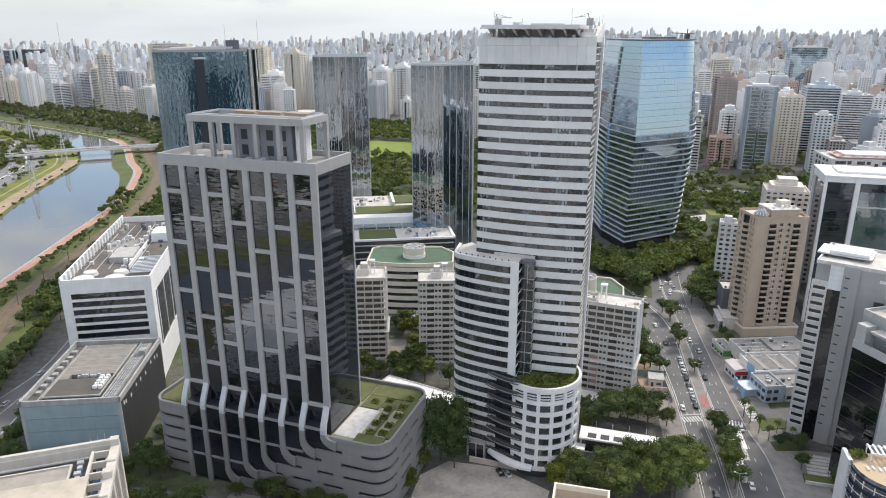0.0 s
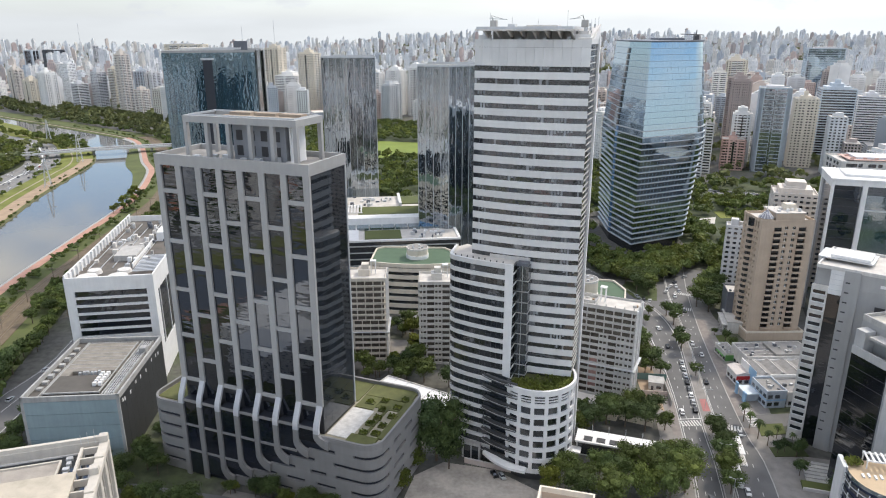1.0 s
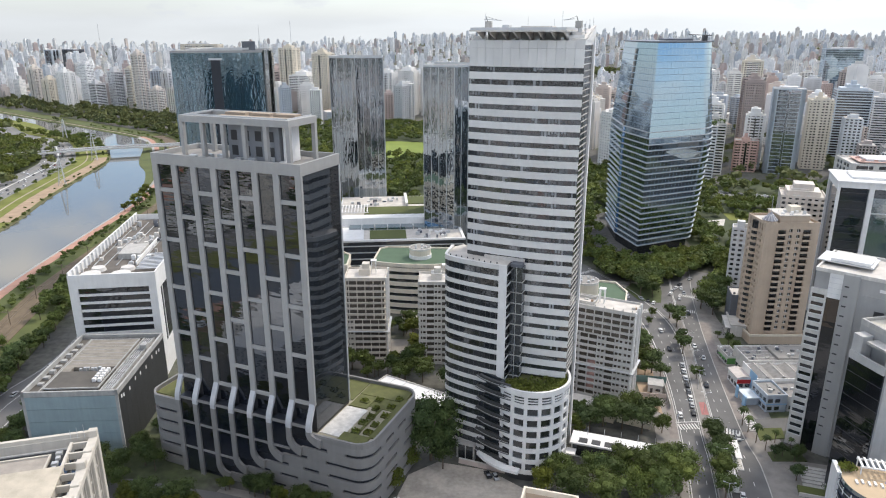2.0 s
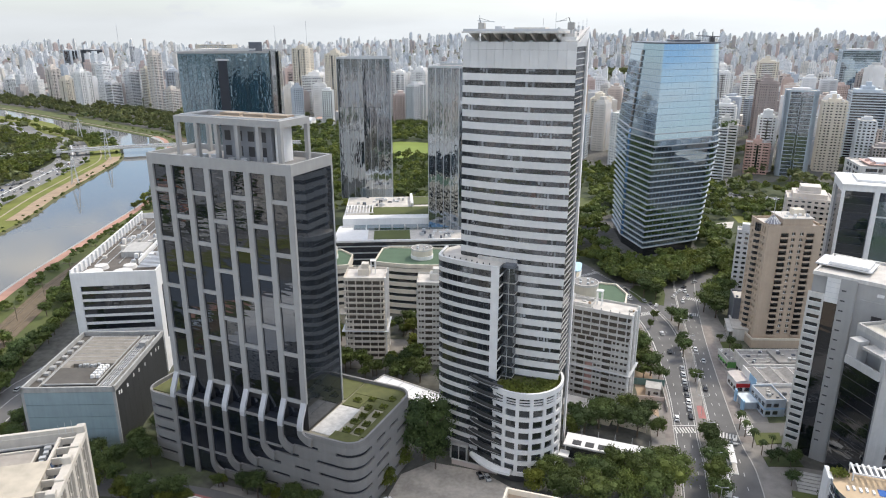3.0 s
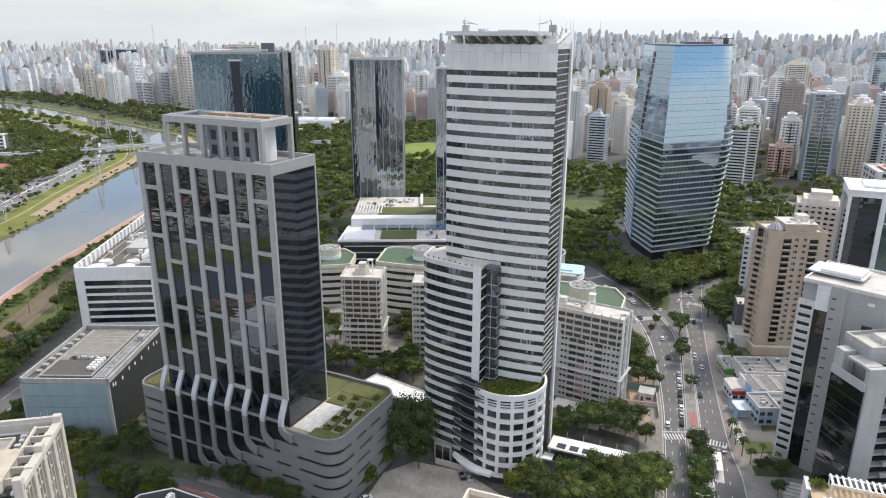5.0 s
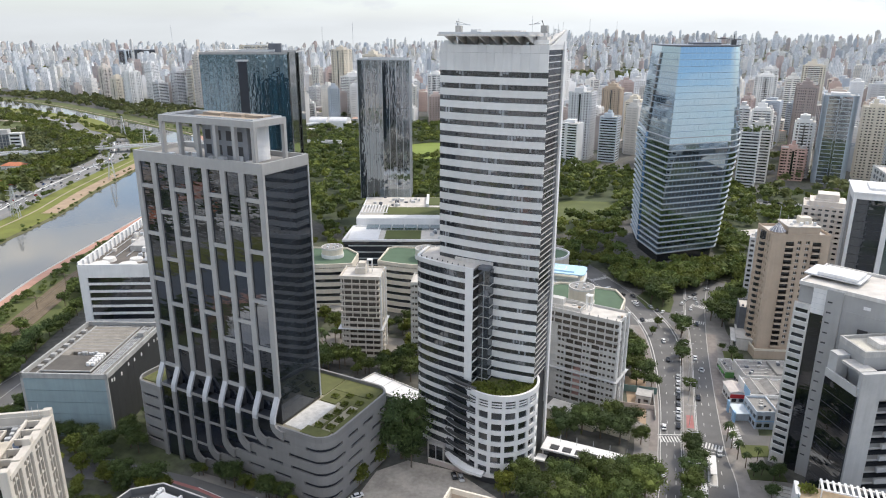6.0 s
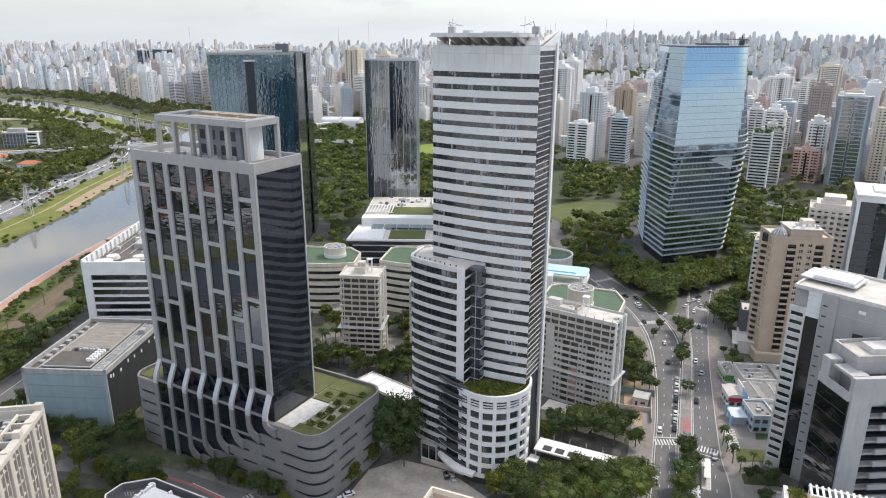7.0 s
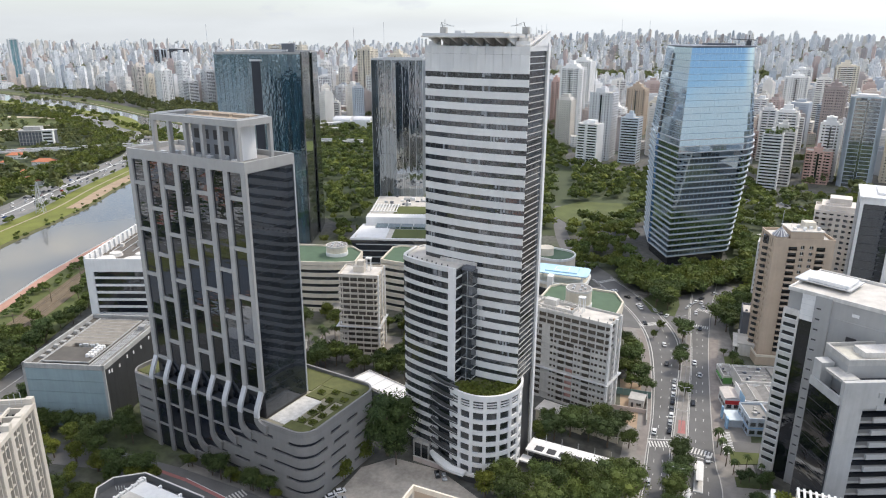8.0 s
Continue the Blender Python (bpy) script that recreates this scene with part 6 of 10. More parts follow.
glass_tower("mirror_glass_tower", "slim mirror-glass tower rising from the shopping centre", [(-99, 538.6), (-79, 537), (-58, 540.6), (-61, 566), (-97, 566)], 20, 130.0, True, G_SLIM, METAL, 3)
glass_tower("mirror_glass_tower", "dark mirror-glass tower with pale upright fins", [(-20.6, 456.4), (0, 450), (20, 462), (22, 490), (-16, 498)], 0, 127.5, True, G_SLIM, METAL, 5)


# ---- right side: grey tower, its lower block, flats, shops ----
def grey_tower():
    t = thing("grey_tower", "grey office tower with striped edge and white roof deck", "tower", 133.0, 232.0, 0, -38.0)
    # u runs towards the viewer along the long flank
    part("striped_wall", block(0.0, 5.2, 0.0, 1.2, 0, 63), PALECON, t)
    for k in range(19):
        bm = bmesh.new()
        z = 5 + k * 3.05
        bx(bm, 0.7, 4.6, -0.06, 0.3, z, z + 1.25)
        part("stripe_window", bm, G_SIDE, t)
        part("stripe_sill", block(0.5, 4.8, -0.2, 0.1, z - 0.3, z), WHITE, t)
    part("dark_glass", block(5.2, 9.5, 0.4, 1.4, 0, 60.5), G_DARK, t)
    part("light_bay", block(5.2, 9.5, 0.2, 1.4, 60.5, 69.5), WHITE, t)
    for k in range(4):
        part("bay_seam", block(5.2, 9.5, 0.16, 0.3, 62.2 + 1.9 * k, 62.3 + 1.9 * k), METAL, t)
    part("grey_wall", block(9.5, 14.5, -0.4, 1.4, 0, 70.0), GREYCLAD, t)
    for k in range(17):
        part("slot", block(10.2, 11.6, -0.46, -0.3, 8 + k * 3.6, 8.5 + k * 3.6), DARKMETAL, t)
    part("body", block(0.6, 34.0, 1.4, 26.0, 0, 69.5), GREYCLAD, t)
    part("grey_wall", block(14.5, 34.0, 0.2, 1.4, 0, 69.5), GREYCLAD, t)
    part("small_window", block(20.0, 23.0, -0.2, 0.3, 56.6, 59.2), DARKMETAL, t)
    part("parapet", ribbon_of(rect(0.6, 34.0, 0.0, 26.0), -0.5, 0.05, 69.5, 70.8, True), PALECON, t)
    part("roof", block(1.0, 33.4, 0.6, 25.4, 69.5, 69.9), ROOFPALE, t)
    part("face_panel", block(16.0, 30.0, -0.1, 0.2, 30, 64.0), GREYCLAD, t)
    part("vent", block(20.5, 22.5, 0.0, 0.25, 66.0, 67.0), WHITE, t)
    part("roof_slab", block(-1.0, 16.5, 8.0, 20.5, 71.0, 71.5, 0.05), METAL, t, "tilted pale metal roof sheet")
    part("roof_top", block(3.0, 15.5, 8.5, 18.5, 71.5, 72.6, 0.2), WHITE, t, "bright white roof deck")
    return t


grey_tower()


PALEGREY = surf("pale_grey_panel", (0.44, 0.44, 0.435), 0.6, 0.14, streak=0.6)


def stepped_block():
    t = thing("stepped_office", "white and black-glass office with projecting floor plates", "office", 0, 0)
    body = [(140.0, 210.8), (142.6, 199.2), (172.0, 206.0), (169.0, 219.0)]
    part("body", prism_of(body, 0, 58.5), GREYCLAD, t)
    part("roof", prism_of(offset(body, -0.6, True), 58.5, 59.4), surf("stained_roof", (0.50, 0.48, 0.42), 0.95, 0.35, scale=0.3), t)
    part("parapet", ribbon_of(body, -0.6, 0.05, 58.5, 60.4, True), CONCRETE, t)
    part("roof_box", prism_of([(147, 209), (148.3, 203.4), (165, 207.2), (163.5, 213)], 59.4, 61.2), PALECON, t)
    # glazed corner with an open terrace on top
    corner = [(135.9, 206.8), (139.6, 193.6), (145.4, 195.0), (141.6, 208.2)]
    part("corner_glass", prism_of(corner, 0, 48.5), G_DARK, t)
    part("terrace_edge", ribbon_of([(135.9, 206.8), (139.6, 193.6)], -0.5, 0.25, 48.5, 51.2), PALEGREY, t)
    part("terrace_wall", prism_of([(136.1, 206.9), (137.1, 203.3), (140.9, 204.3), (140.0, 208.2)], 48.5, 57.0), PALEGREY, t)
    part("terrace_roof", prism_of([(137.6, 202.0), (139.8, 194.4), (145.0, 195.8), (142.8, 203.6)], 55.4, 56.2), CONCRETE, t)
    for k in range(11):
        part("floor_line", ribbon_of([(135.9, 206.8), (139.6, 193.6)], -0.1, 0.06, 4.2 * k + 2, 4.2 * k + 2.2), DARKMETAL, t)
    # broad white pier with a cross band
    part("white_pier", prism_of([(140.2, 193.0), (146.6, 194.6), (146.2, 196.2), (139.8, 194.6)], 0, 56.0), PALEGREY, t)
    part("white_band", prism_of([(146.6, 194.6), (152.4, 196.0), (152.0, 197.6), (146.2, 196.2)], 47.5, 56.0), PALEGREY, t)
    # projecting floor plates with white planter boxes
    for k in range(13):
        z = 1.5 + 4.1 * k
        part("floor_plate", prism_of([(146.6, 195.2), (172.5, 201.4), (171.5, 205.8), (145.6, 199.4)], z, z + 0.7), GREYCLAD, t)
        part("floor_glass", prism_of([(146.8, 197.4), (172.0, 203.4), (171.4, 205.8), (146.0, 199.4)], z + 0.7, z + 4.1), G_DARK, t)
        part("white_box", prism_of([(150.5, 195.2), (171.0, 200.1), (170.8, 200.9), (150.3, 196.0)], z + 0.5, z + 2.0), PALEGREY, t)
    return t


stepped_block()
NAVY = glass("navy_glass", (0.010, 0.016, 0.026), 0.10, 0.02, 0.1, 0.2, rnd=0.2)
dk = thing("dark_glass_office", "dark navy glass office framed by white slabs with a white roof", "office", 192.6, 338.0, 0, -18.0)
part("body", block(0.5, 40, 0.8, 30, 0, 76.5), NAVY, dk)
part("side_frame", block(-0.6, 0.7, -0.2, 1.6, 0, 79), WHITE, dk)
part("side_frame", block(-0.6, 0.7, 28.4, 30, 0, 79), WHITE, dk)
part("side_frame", block(13.0, 15.2, -0.8, 1.2, 0, 79), WHITE, dk)
part("side_frame", block(37.8, 40.2, -0.8, 1.2, 0, 79), WHITE, dk)
part("head_beam", block(-0.62, 0.68, 1.6, 28.4, 75.2, 79), WHITE, dk)
part("head_beam", block(0.7, 37.8, -0.6, 1.0, 76.4, 79), WHITE, dk)
part("roof", block(-1.2, 41, -1.0, 31, 79.0, 79.8, 0.15), WHITE, dk)
part("roof_top", block(6, 34, 6, 24, 79.8, 81.0, 0.2), WHITE, dk)
for k in range(18):
    part("floor_line", block(0.7, 13.0, 0.66, 0.8, 4 + 4.1 * k, 4.2 + 4.1 * k), DARKMETAL, dk)
part("teal_bay", block(15.2, 37.8, 0.3, 0.82, 0, 72), G_TEAL, dk)
part("bay_sill", block(15.2, 37.8, 0.1, 0.82, 64.0, 64.7), METAL, dk)


# ---- flats and offices further off, each a thing of its own ----
# distance haze put into the paint: brown, blue-grey and mid grey raised paler
BROWN = surf("brown_render", (0.36, 0.30, 0.28), 0.85, 0.15, streak=0.4)
BRICKP = surf("pink_brick", (0.55, 0.38, 0.33), 0.9, 0.15, streak=0.4)
BLUEGREY = surf("blue_grey_panel", (0.48, 0.53, 0.58), 0.5, 0.12, streak=0.3)
MIDGREY = surf("mid_grey_render", (0.62, 0.62, 0.63), 0.85, 0.15, streak=0.4)
OFFWHITE = surf("off_white_render", (0.78, 0.77, 0.75), 0.85, 0.12, streak=0.5)
PEACH = surf("peach_render", (0.66, 0.60, 0.54), 0.85, 0.12, streak=0.4)


OFFICE_GLASS = glass("office_glass", (0.08, 0.10, 0.12), 0.34, 0.05, 0.3, 0.3, rnd=0.2)


def far_tower(name, label, x, y, w, d, h, rz, wall, pane, fh, bay, style, sill, pier, top, cat, seed):
    """A tower too far off for its storeys to be told apart one by one: each kind of piece is joined."""
    t = thing(name, label, cat, x, y, 0, rz)
    r = random.Random(seed * 7 + 3)
    X, Y, e = w / 2, d / 2, 0.35
    part("core", block(-X + e, X - e, -Y + e, Y - e, 0, h - 0.6), pane, t)
    n = max(2, round(h / fh))
    fh = h / n
    bm, bal = bmesh.new(), bmesh.new()
    ring = rect(-X, X, -Y, Y)
    for k in range(n):
        ribbon(bm, ring, -e - 0.1, 0, k * fh, k * fh + fh * sill, True)
    for L, M, ax in ((w, d, 0), (d, w, 1)):
        # a rhythm of plain strips, window bays and balcony bays, mirrored about the middle
        marks, p = [], 0.0
        while p < L / 2 and style != "band":
            kind = r.choice("wwwsb") if style == "grid" else r.choice("wbbs") if style == "balcony" else r.choice("wwws")
            if kind == "s":
                marks.append((p, min(L / 2, p + bay * r.uniform(0.4, 0.8)), "s"))
                p += bay
            elif kind == "b":
                marks += [(p, p + 0.5, "s"), (p + 0.6, p + bay * 1.1, "b")]
                p += bay * 1.25
            else:
                marks.append((p, p + bay * pier * r.uniform(0.7, 1.2), "s"))
                p += bay * r.choice((0.7, 0.85, 1.0))
        marks.append((L / 2 - bay * 0.32, L / 2 - 0.01, "s"))
        for lo, hi, kind in marks:
            hi = min(hi, L / 2 - 0.01)
            if hi - lo < 0.2:
                continue
            for side in (-1, 1):
                u0, u1 = (lo, hi) if side > 0 else (-hi, -lo)
                for g in (-1, 1):
                    v0, v1 = (M / 2 - e, M / 2 + 0.05) if g > 0 else (-M / 2 - 0.05, -M / 2 + e)
                    if kind == "s":
                        q = (u0, u1, v0, v1) if ax == 0 else (v0, v1, u0, u1)
                        bx(bm, *q, 0.02, h - 0.3)
                    elif (ax == 0 and g < 0) or (ax == 1 and g > 0 and rz < 0):
                        o0, o1 = (-M / 2 - 1.3, -M / 2 + 0.1) if g < 0 else (M / 2 - 0.1, M / 2 + 1.3)
                        for k in range(1, n):
                            q = (u0, u1, o0, o1) if ax == 0 else (o0, o1, u0, u1)
                            bx(bal, *q, k * fh, k * fh + 1.05)
    tagged(part("wall", bm, wall, t), kind="stuff")
    if bal.faces:
        tagged(part("balcony", bal, wall if seed % 3 else OFFWHITE, t), kind="stuff")
    else:
        bal.free()
    if seed % 2 and style != "band":
        part("stair_glass", block(-1.1, 1.1, -Y - 0.12, -Y + 0.1, 2.0, h - 2.0), pane, t)
    part("roof", block(-X + 0.3, X - 0.3, -Y + 0.3, Y - 0.3, h - 0.6, h - 0.2), ROOFPALE, t)
    part("parapet", ribbon_of(ring, -0.35, 0.03, h - 0.6, h + 0.9, True), wall, t)
    if top == "flat":
        part("roof_plant", block(-X * 0.6, X * 0.5, -Y * 0.5, Y * 0.6, h - 0.2, h + 2.6), MIDGREY, t)
        return t
    a, b = r.uniform(0.2, 0.34) * w, r.uniform(0.22, 0.34) * d
    z = h - 0.2
    if top == "step" or r.random() < 0.5:
        part("upper_storey", block(-X * 0.78, X * 0.7, -Y * 0.75, Y * 0.8, z, z + 3.2), wall, t)
        z += 3.2
    part("lift_house", block(-a, a * r.uniform(0.3, 1.0), -b, b, z, z + r.uniform(3.0, 5.5)), wall, t)
    part("water_tank", cyl_of(a * 1.4, b * 0.2, min(1.8, a * 0.4), z, z + 2.6, 12), PALECON, t)
    part("tank_house", block(-a * 0.5, a * 0.2, -b * 0.5, b * 0.4, z + 3.0, z + r.uniform(6.0, 8.5)), wall, t)
    if seed % 3 == 0:
        part("antenna", beam_of((-a * 0.3, 0, z + 3), (-a * 0.3, 0, z + 16), 0.35), METAL, t)
    return t


def mid(label, x, y, s, h, wall, style="grid", pane=G_WIN, rz=-19.0, depth=0.9, fh=3.1, bay=3.6, sill=0.5, top="box", pier=0.45, seed=1, near=False, name="apartment_tower", cat="apartment building"):
    w = s / (math.cos(radians(rz)) + depth * abs(math.sin(radians(rz))))
    if not near:
        return far_tower(name, label, x, y + w * depth * 0.5, w, w * depth, h, rz, wall, pane, fh, bay, style, sill, pier, top, cat, seed)
    return tower(name, label, x, y + w * depth * 0.5, w, w * depth, h, rz, wall, pane, fh, bay, style, sill, pier, top=top, seed=seed, cat=cat)


# the beige flats by the avenue
def beige_flats():
    t = thing("beige_flats", "tall beige flats with paired balcony columns and a corner turret", "apartment building", 153.2, 322.0, 0, 3.0)
    W, D, H, n = 26.0, 19.0, 61.0, 18
    z0 = 5.5
    fh = (H - 2.2 - z0) / n
    part("core", block(0.6, W - 0.6, 0.6, D - 0.6, 0, H - 0.5), G_WIN, t)
    part("back_wall", block(0, W, D - 0.6, D, 0, H), BEIGE, t)
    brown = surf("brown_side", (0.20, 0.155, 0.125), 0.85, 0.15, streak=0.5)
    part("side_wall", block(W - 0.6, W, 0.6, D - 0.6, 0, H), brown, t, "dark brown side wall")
    # front: plain strips of wall between the columns of openings
    cuts = ((6.4, 10.2), (11.6, 13.3), (15.4, 17.1), (18.4, 22.2))
    edges = [0.0] + [e for c in cuts for e in c] + [W]
    for i in range(0, len(edges), 2):
        part("wall_strip", block(edges[i], edges[i + 1], 0, 0.6, 0, H), BEIGE, t)
    for a, b in cuts:
        part("wall_strip", block(a, b, 0.04, 0.6, 0, z0), BEIGE, t)
        part("wall_strip", block(a, b, 0.04, 0.6, H - 2.2, H), BEIGE, t)
    span = [mesh("spandrel", block(0, b - a, 0.1, 0.6, 0, fh - 1.55)) for a, b in cuts]
    bal = bmesh.new()
    bx(bal, -0.2, 4.0, -1.3, 0.1, 0, 0.16)
    bx(bal, -0.2, 4.0, -1.3, -1.2, 0.16, 1.0)
    bx(bal, -0.2, -0.1, -1.2, 0, 0.16, 1.0)
    bx(bal, 3.9, 4.0, -1.2, 0, 0.16, 1.0)
    bal = mesh("balcony", bal)
    frame_ = bmesh.new()
    bx(frame_, 0.8, 0.9, 0.45, 0.6, fh - 1.55, fh)
    bx(frame_, 0, 1.7, 0.3, 0.6, fh - 1.6, fh - 1.5)
    frame_ = mesh("window_frame", frame_)
    for k in range(n):
        z = z0 + k * fh
        for i, (a, b) in enumerate(cuts):
            if i in (1, 2):
                part("spandrel", span[i], BEIGE, t, loc=(a, 0, z))
                part("window_frame", frame_, OFFWHITE, t, loc=(a, 0, z))
            else:
                part("balcony", bal, BEIGE, t, loc=(a, 0, z))
                part("soffit_beam", block(0, b - a, 0.1, 0.6, fh - 0.45, fh), BEIGE, t, loc=(a, 0, z))
    # left side with window columns and a rounded bay
    cuts = ((2.6, 3.8), (5.0, 6.2), (13.0, 14.2), (15.8, 17.0))
    edges = [0.6] + [e for c in cuts for e in c] + [D - 0.6]
    for i in range(0, len(edges), 2):
        part("wall_strip", block(0, 0.6, edges[i], edges[i + 1], 0, H), BEIGE, t)
    sp = mesh("spandrel", block(0.05, 0.6, 0, 1.2, 0, fh - 1.5))
    ring = [(-x, y) for x, y in arc(0, 0, 2.3, -90, 90, 10)][::-1]
    rail = mesh("bay_rail", ribbon_of(ring, -0.25, 0.05, 0, 1.3))
    for k in range(n):
        z = z0 + k * fh
        for a, b in cuts:
            part("spandrel", sp, BEIGE, t, loc=(0, a, z))
        part("bay_rail", rail, CREAM if k % 4 else BEIGE, t, loc=(0.2, 9.6, z))
    part("bay_core", cyl_of(0.2, 9.6, 2.0, 0, H, 18), G_SIDE, t)
    # podium, roof, turret cap
    part("podium", block(-1.5, W + 1.5, -3.0, D, 0, 4.2), BEIGE, t)
    part("podium_rim", ribbon_of(rect(-1.5, W + 1.5, -3.0, D), -0.3, 0.1, 4.2, 5.2, True), CREAM, t)
    part("roof", block(0.5, W - 0.5, 0.5, D - 0.5, H - 0.5, H), ROOFPALE, t)
    part("parapet", ribbon_of(rect(0, W, 0, D), -0.35, 0.06, H, H + 1.1, True), BEIGE, t)
    part("upper_storey", block(7, 21, 0.8, 14, H, H + 4.2), BEIGE, t)
    part("upper_roof", block(6.6, 21.4, 0.5, 14.4, H + 4.2, H + 4.6), ROOFPALE, t)
    for i, (u, v) in enumerate(((8.5, 3), (11.0, 6.5), (12.4, 2.2), (14.2, 9), (16.0, 5), (18.5, 2.6), (18.8, 9.4))):
        part("roof_unit", block(u, u + 1.3, v, v + 1.0, H + 4.6, H + 5.5 + 0.3 * (i % 3)), METAL if i % 2 else OFFWHITE, t)
    part("tank_house", block(14, 19, 6, 11, H + 4.6, H + 7.4), CREAM, t)
    tur = part("corner_turret", cyl_of(3.2, 3.2, 3.4, H, H + 1.8, 18), BEIGE, t)
    part("turret_cap", cyl_of(3.2, 3.2, 3.6, H + 1.8, H + 5.6, 14, 0.3), surf("slate_cap", (0.24, 0.24, 0.27), 0.6, 0.2), tur)
    for i in range(14):
        a = 2 * math.pi * i / 14
        part("cap_rib", beam_of((3.2 + 3.6 * math.cos(a), 3.2 + 3.6 * math.sin(a), H + 1.85), (3.2, 3.2, H + 5.7), 0.2), WHITE, tur)
    part("mast", beam_of((3.2, 3.2, H + 5.6), (3.2, 3.2, H + 13.5), 0.16), METAL, tur)
    for i in range(4):
        part("antenna", beam_of((9 + 3 * i, 8, H + 4.6), (9 + 3 * i, 8, H + 8.0), 0.1), METAL, t)


beige_flats()
mid("narrow grey slab of flats with pale edge strips", 172, 392, 13, 39, MIDGREY, "pier", seed=2, near=True)
mid("peach and cream stepped flats with roof terraces", 211, 402, 30, 56, PEACH, "balcony", top="step", seed=3, near=True, fh=3.2)
mid("cream flats with arched roof pergola", 222, 372, 20, 56, CREAM, "grid", seed=4, near=True)
red = mid("unfinished concrete block with a red brick-strewn top deck", 292, 452, 62, 66, PALECON, "grid", seed=5, near=False, rz=-10, depth=0.6, fh=4.0, bay=6.0, sill=0.3, pier=0.25, top="flat")
part("red_deck", block(-22, 22, -12, 12, 66.9, 67.3), BRICKP, red)
for i in range(40):
    u, v = -22 + 44 * ((i * 37) % 100) / 100, -12 + 24 * ((i * 61) % 100) / 100
    part("formwork", block(u, u + 2.4, v, v + 0.5, 67.3, 68.4), BRICKP, red)
mid("dark brown stepped tower", 352, 858, 28.5, 92, BROWN, "grid", top="step", seed=6, bay=3.0)
mid("dark blue glass office with a white roof frame", 352, 760, 38.8, 91, BLUEGREY, "pier", OFFICE_GLASS, seed=7, bay=11, sill=0.12, pier=0.16, name="office_tower", cat="office", top="flat", fh=4)
mid("beige tower with small square windows", 400, 790, 30.6, 77, CREAM, "grid", seed=8, pier=0.6, sill=0.6)
mid("blue-grey banded tower with a white roof slab", 462, 838, 46.6, 84, BLUEGREY, "band", seed=9, name="office_tower", cat="office", sill=0.4)
mid("grey banded tower among the city blocks", 541, 901, 46.2, 70, MIDGREY, "band", seed=10, name="office_tower", cat="office")
mid("pink brick flats among the city blocks", 317, 772, 30.2, 34, BRICKP, "grid", seed=11)
mid("white flats beside the glass tower", 300, 840, 27, 67, OFFWHITE, "balcony", seed=12)
mid("white flats with dark windows", 330, 790, 25, 60, OFFWHITE, "grid", seed=13)
mid("tall pale blue glass office with a slanted face", 671, 1286, 75, 121, BLUEGREY, "band", G_BLUE, seed=14, sill=0.12, name="office_tower", cat="office", top="flat", fh=4)
pr1 = mid("grey flats with planted roof", 253, 712, 22.5, 58, MIDGREY, "band", seed=15)
pr2 = mid("pale grey flats with planted roof", 276, 756, 26.7, 55, PALECON, "band", seed=16)
mid("off-white tower of flats", 419, 1234, 43, 84, OFFWHITE, "grid", seed=17)
mid("cream tower of flats", 498, 1252, 43, 101, CREAM, "grid", seed=18)
mid("brown tower of flats", 378, 935, 31, 91, BROWN, "balcony", seed=19)
mid("white tower of flats", 507, 1516, 41, 84, OFFWHITE, "grid", seed=20)
mid("white flats with balconies", 56, 1060, 38, 102, OFFWHITE, "balcony", seed=21)
mid("white tower of flats", 72, 1160, 37, 108, OFFWHITE, "grid", seed=22)
mid("grey-blue slab of flats with balconies", 96, 872, 35, 82, MIDGREY, "balcony", seed=23)
mid("dark blue-grey flats among the city blocks", 130, 858, 27, 54, BLUEGREY, "band", seed=24)
mid("beige flats among the city blocks", 156, 1110, 35, 70, BEIGE, "grid", seed=25)
mid("narrow red tower among the city blocks", 29, 1190, 17, 74, BRICKP, "grid", seed=26)
mid("white stepped flats among the city blocks", 120, 1010, 30, 50, OFFWHITE, "balcony", seed=27, top="step")
mid("cream flats among the city blocks", 180, 1020, 34, 58, CREAM, "grid", seed=28)
for host, top, half in ((pr1, 58, 7.5), (pr2, 55, 9.0)):
    bm = bmesh.new()
    r4 = random.Random(int(top))
    for _ in range(420):
        leaf_card(bm, Vector((r4.uniform(-half, half), r4.uniform(-half, half * 0.6), top + r4.uniform(0.4, 4.2))), r4, 0.8)
    part("roof_garden", bm, LEAF2, host, "bushy green roof garden")
mid("dark office slab with a white panel among far blocks", -1405, 2300, 44, 92, BLUEGREY, "pier", G_SIDE, seed=51, bay=14, sill=0.1, pier=0.1, name="office_tower", cat="office", top="flat", fh=4)
wp = mid("dark office block with a white corner panel", -1335, 2300, 62, 94, DARKCLAD, "band", G_SIDE, seed=52, sill=0.3, name="office_tower", cat="office", top="flat", fh=4)
part("white_panel", block(4, 26, -27.5, -26.0, 52, 78), WHITE, wp)
mid("tall slim grey tower on the skyline", -1350, 2620, 20, 100, MIDGREY, "band", seed=53, sill=0.4)
for x, y, base, tip in ((-1928, 3600, 60, 193), (-931, 3600, 60, 206), (-1094, 3600, 60, 184), (267, 3600, 90, 221), (397, 3600, 90, 213)):
    rm = thing("radio_mast", "slender grey radio mast on the skyline", "mast", x, y, 0, 0, group="radio masts")
    part("shaft", beam_of((0, 0, base), (0, 0, tip), 1.5), METAL, rm)
    part("tower_base", prism_of(rect(-7, 7, -7, 7), 0, base + 20, rect(-2.5, 2.5, -2.5, 2.5)), METAL, rm)
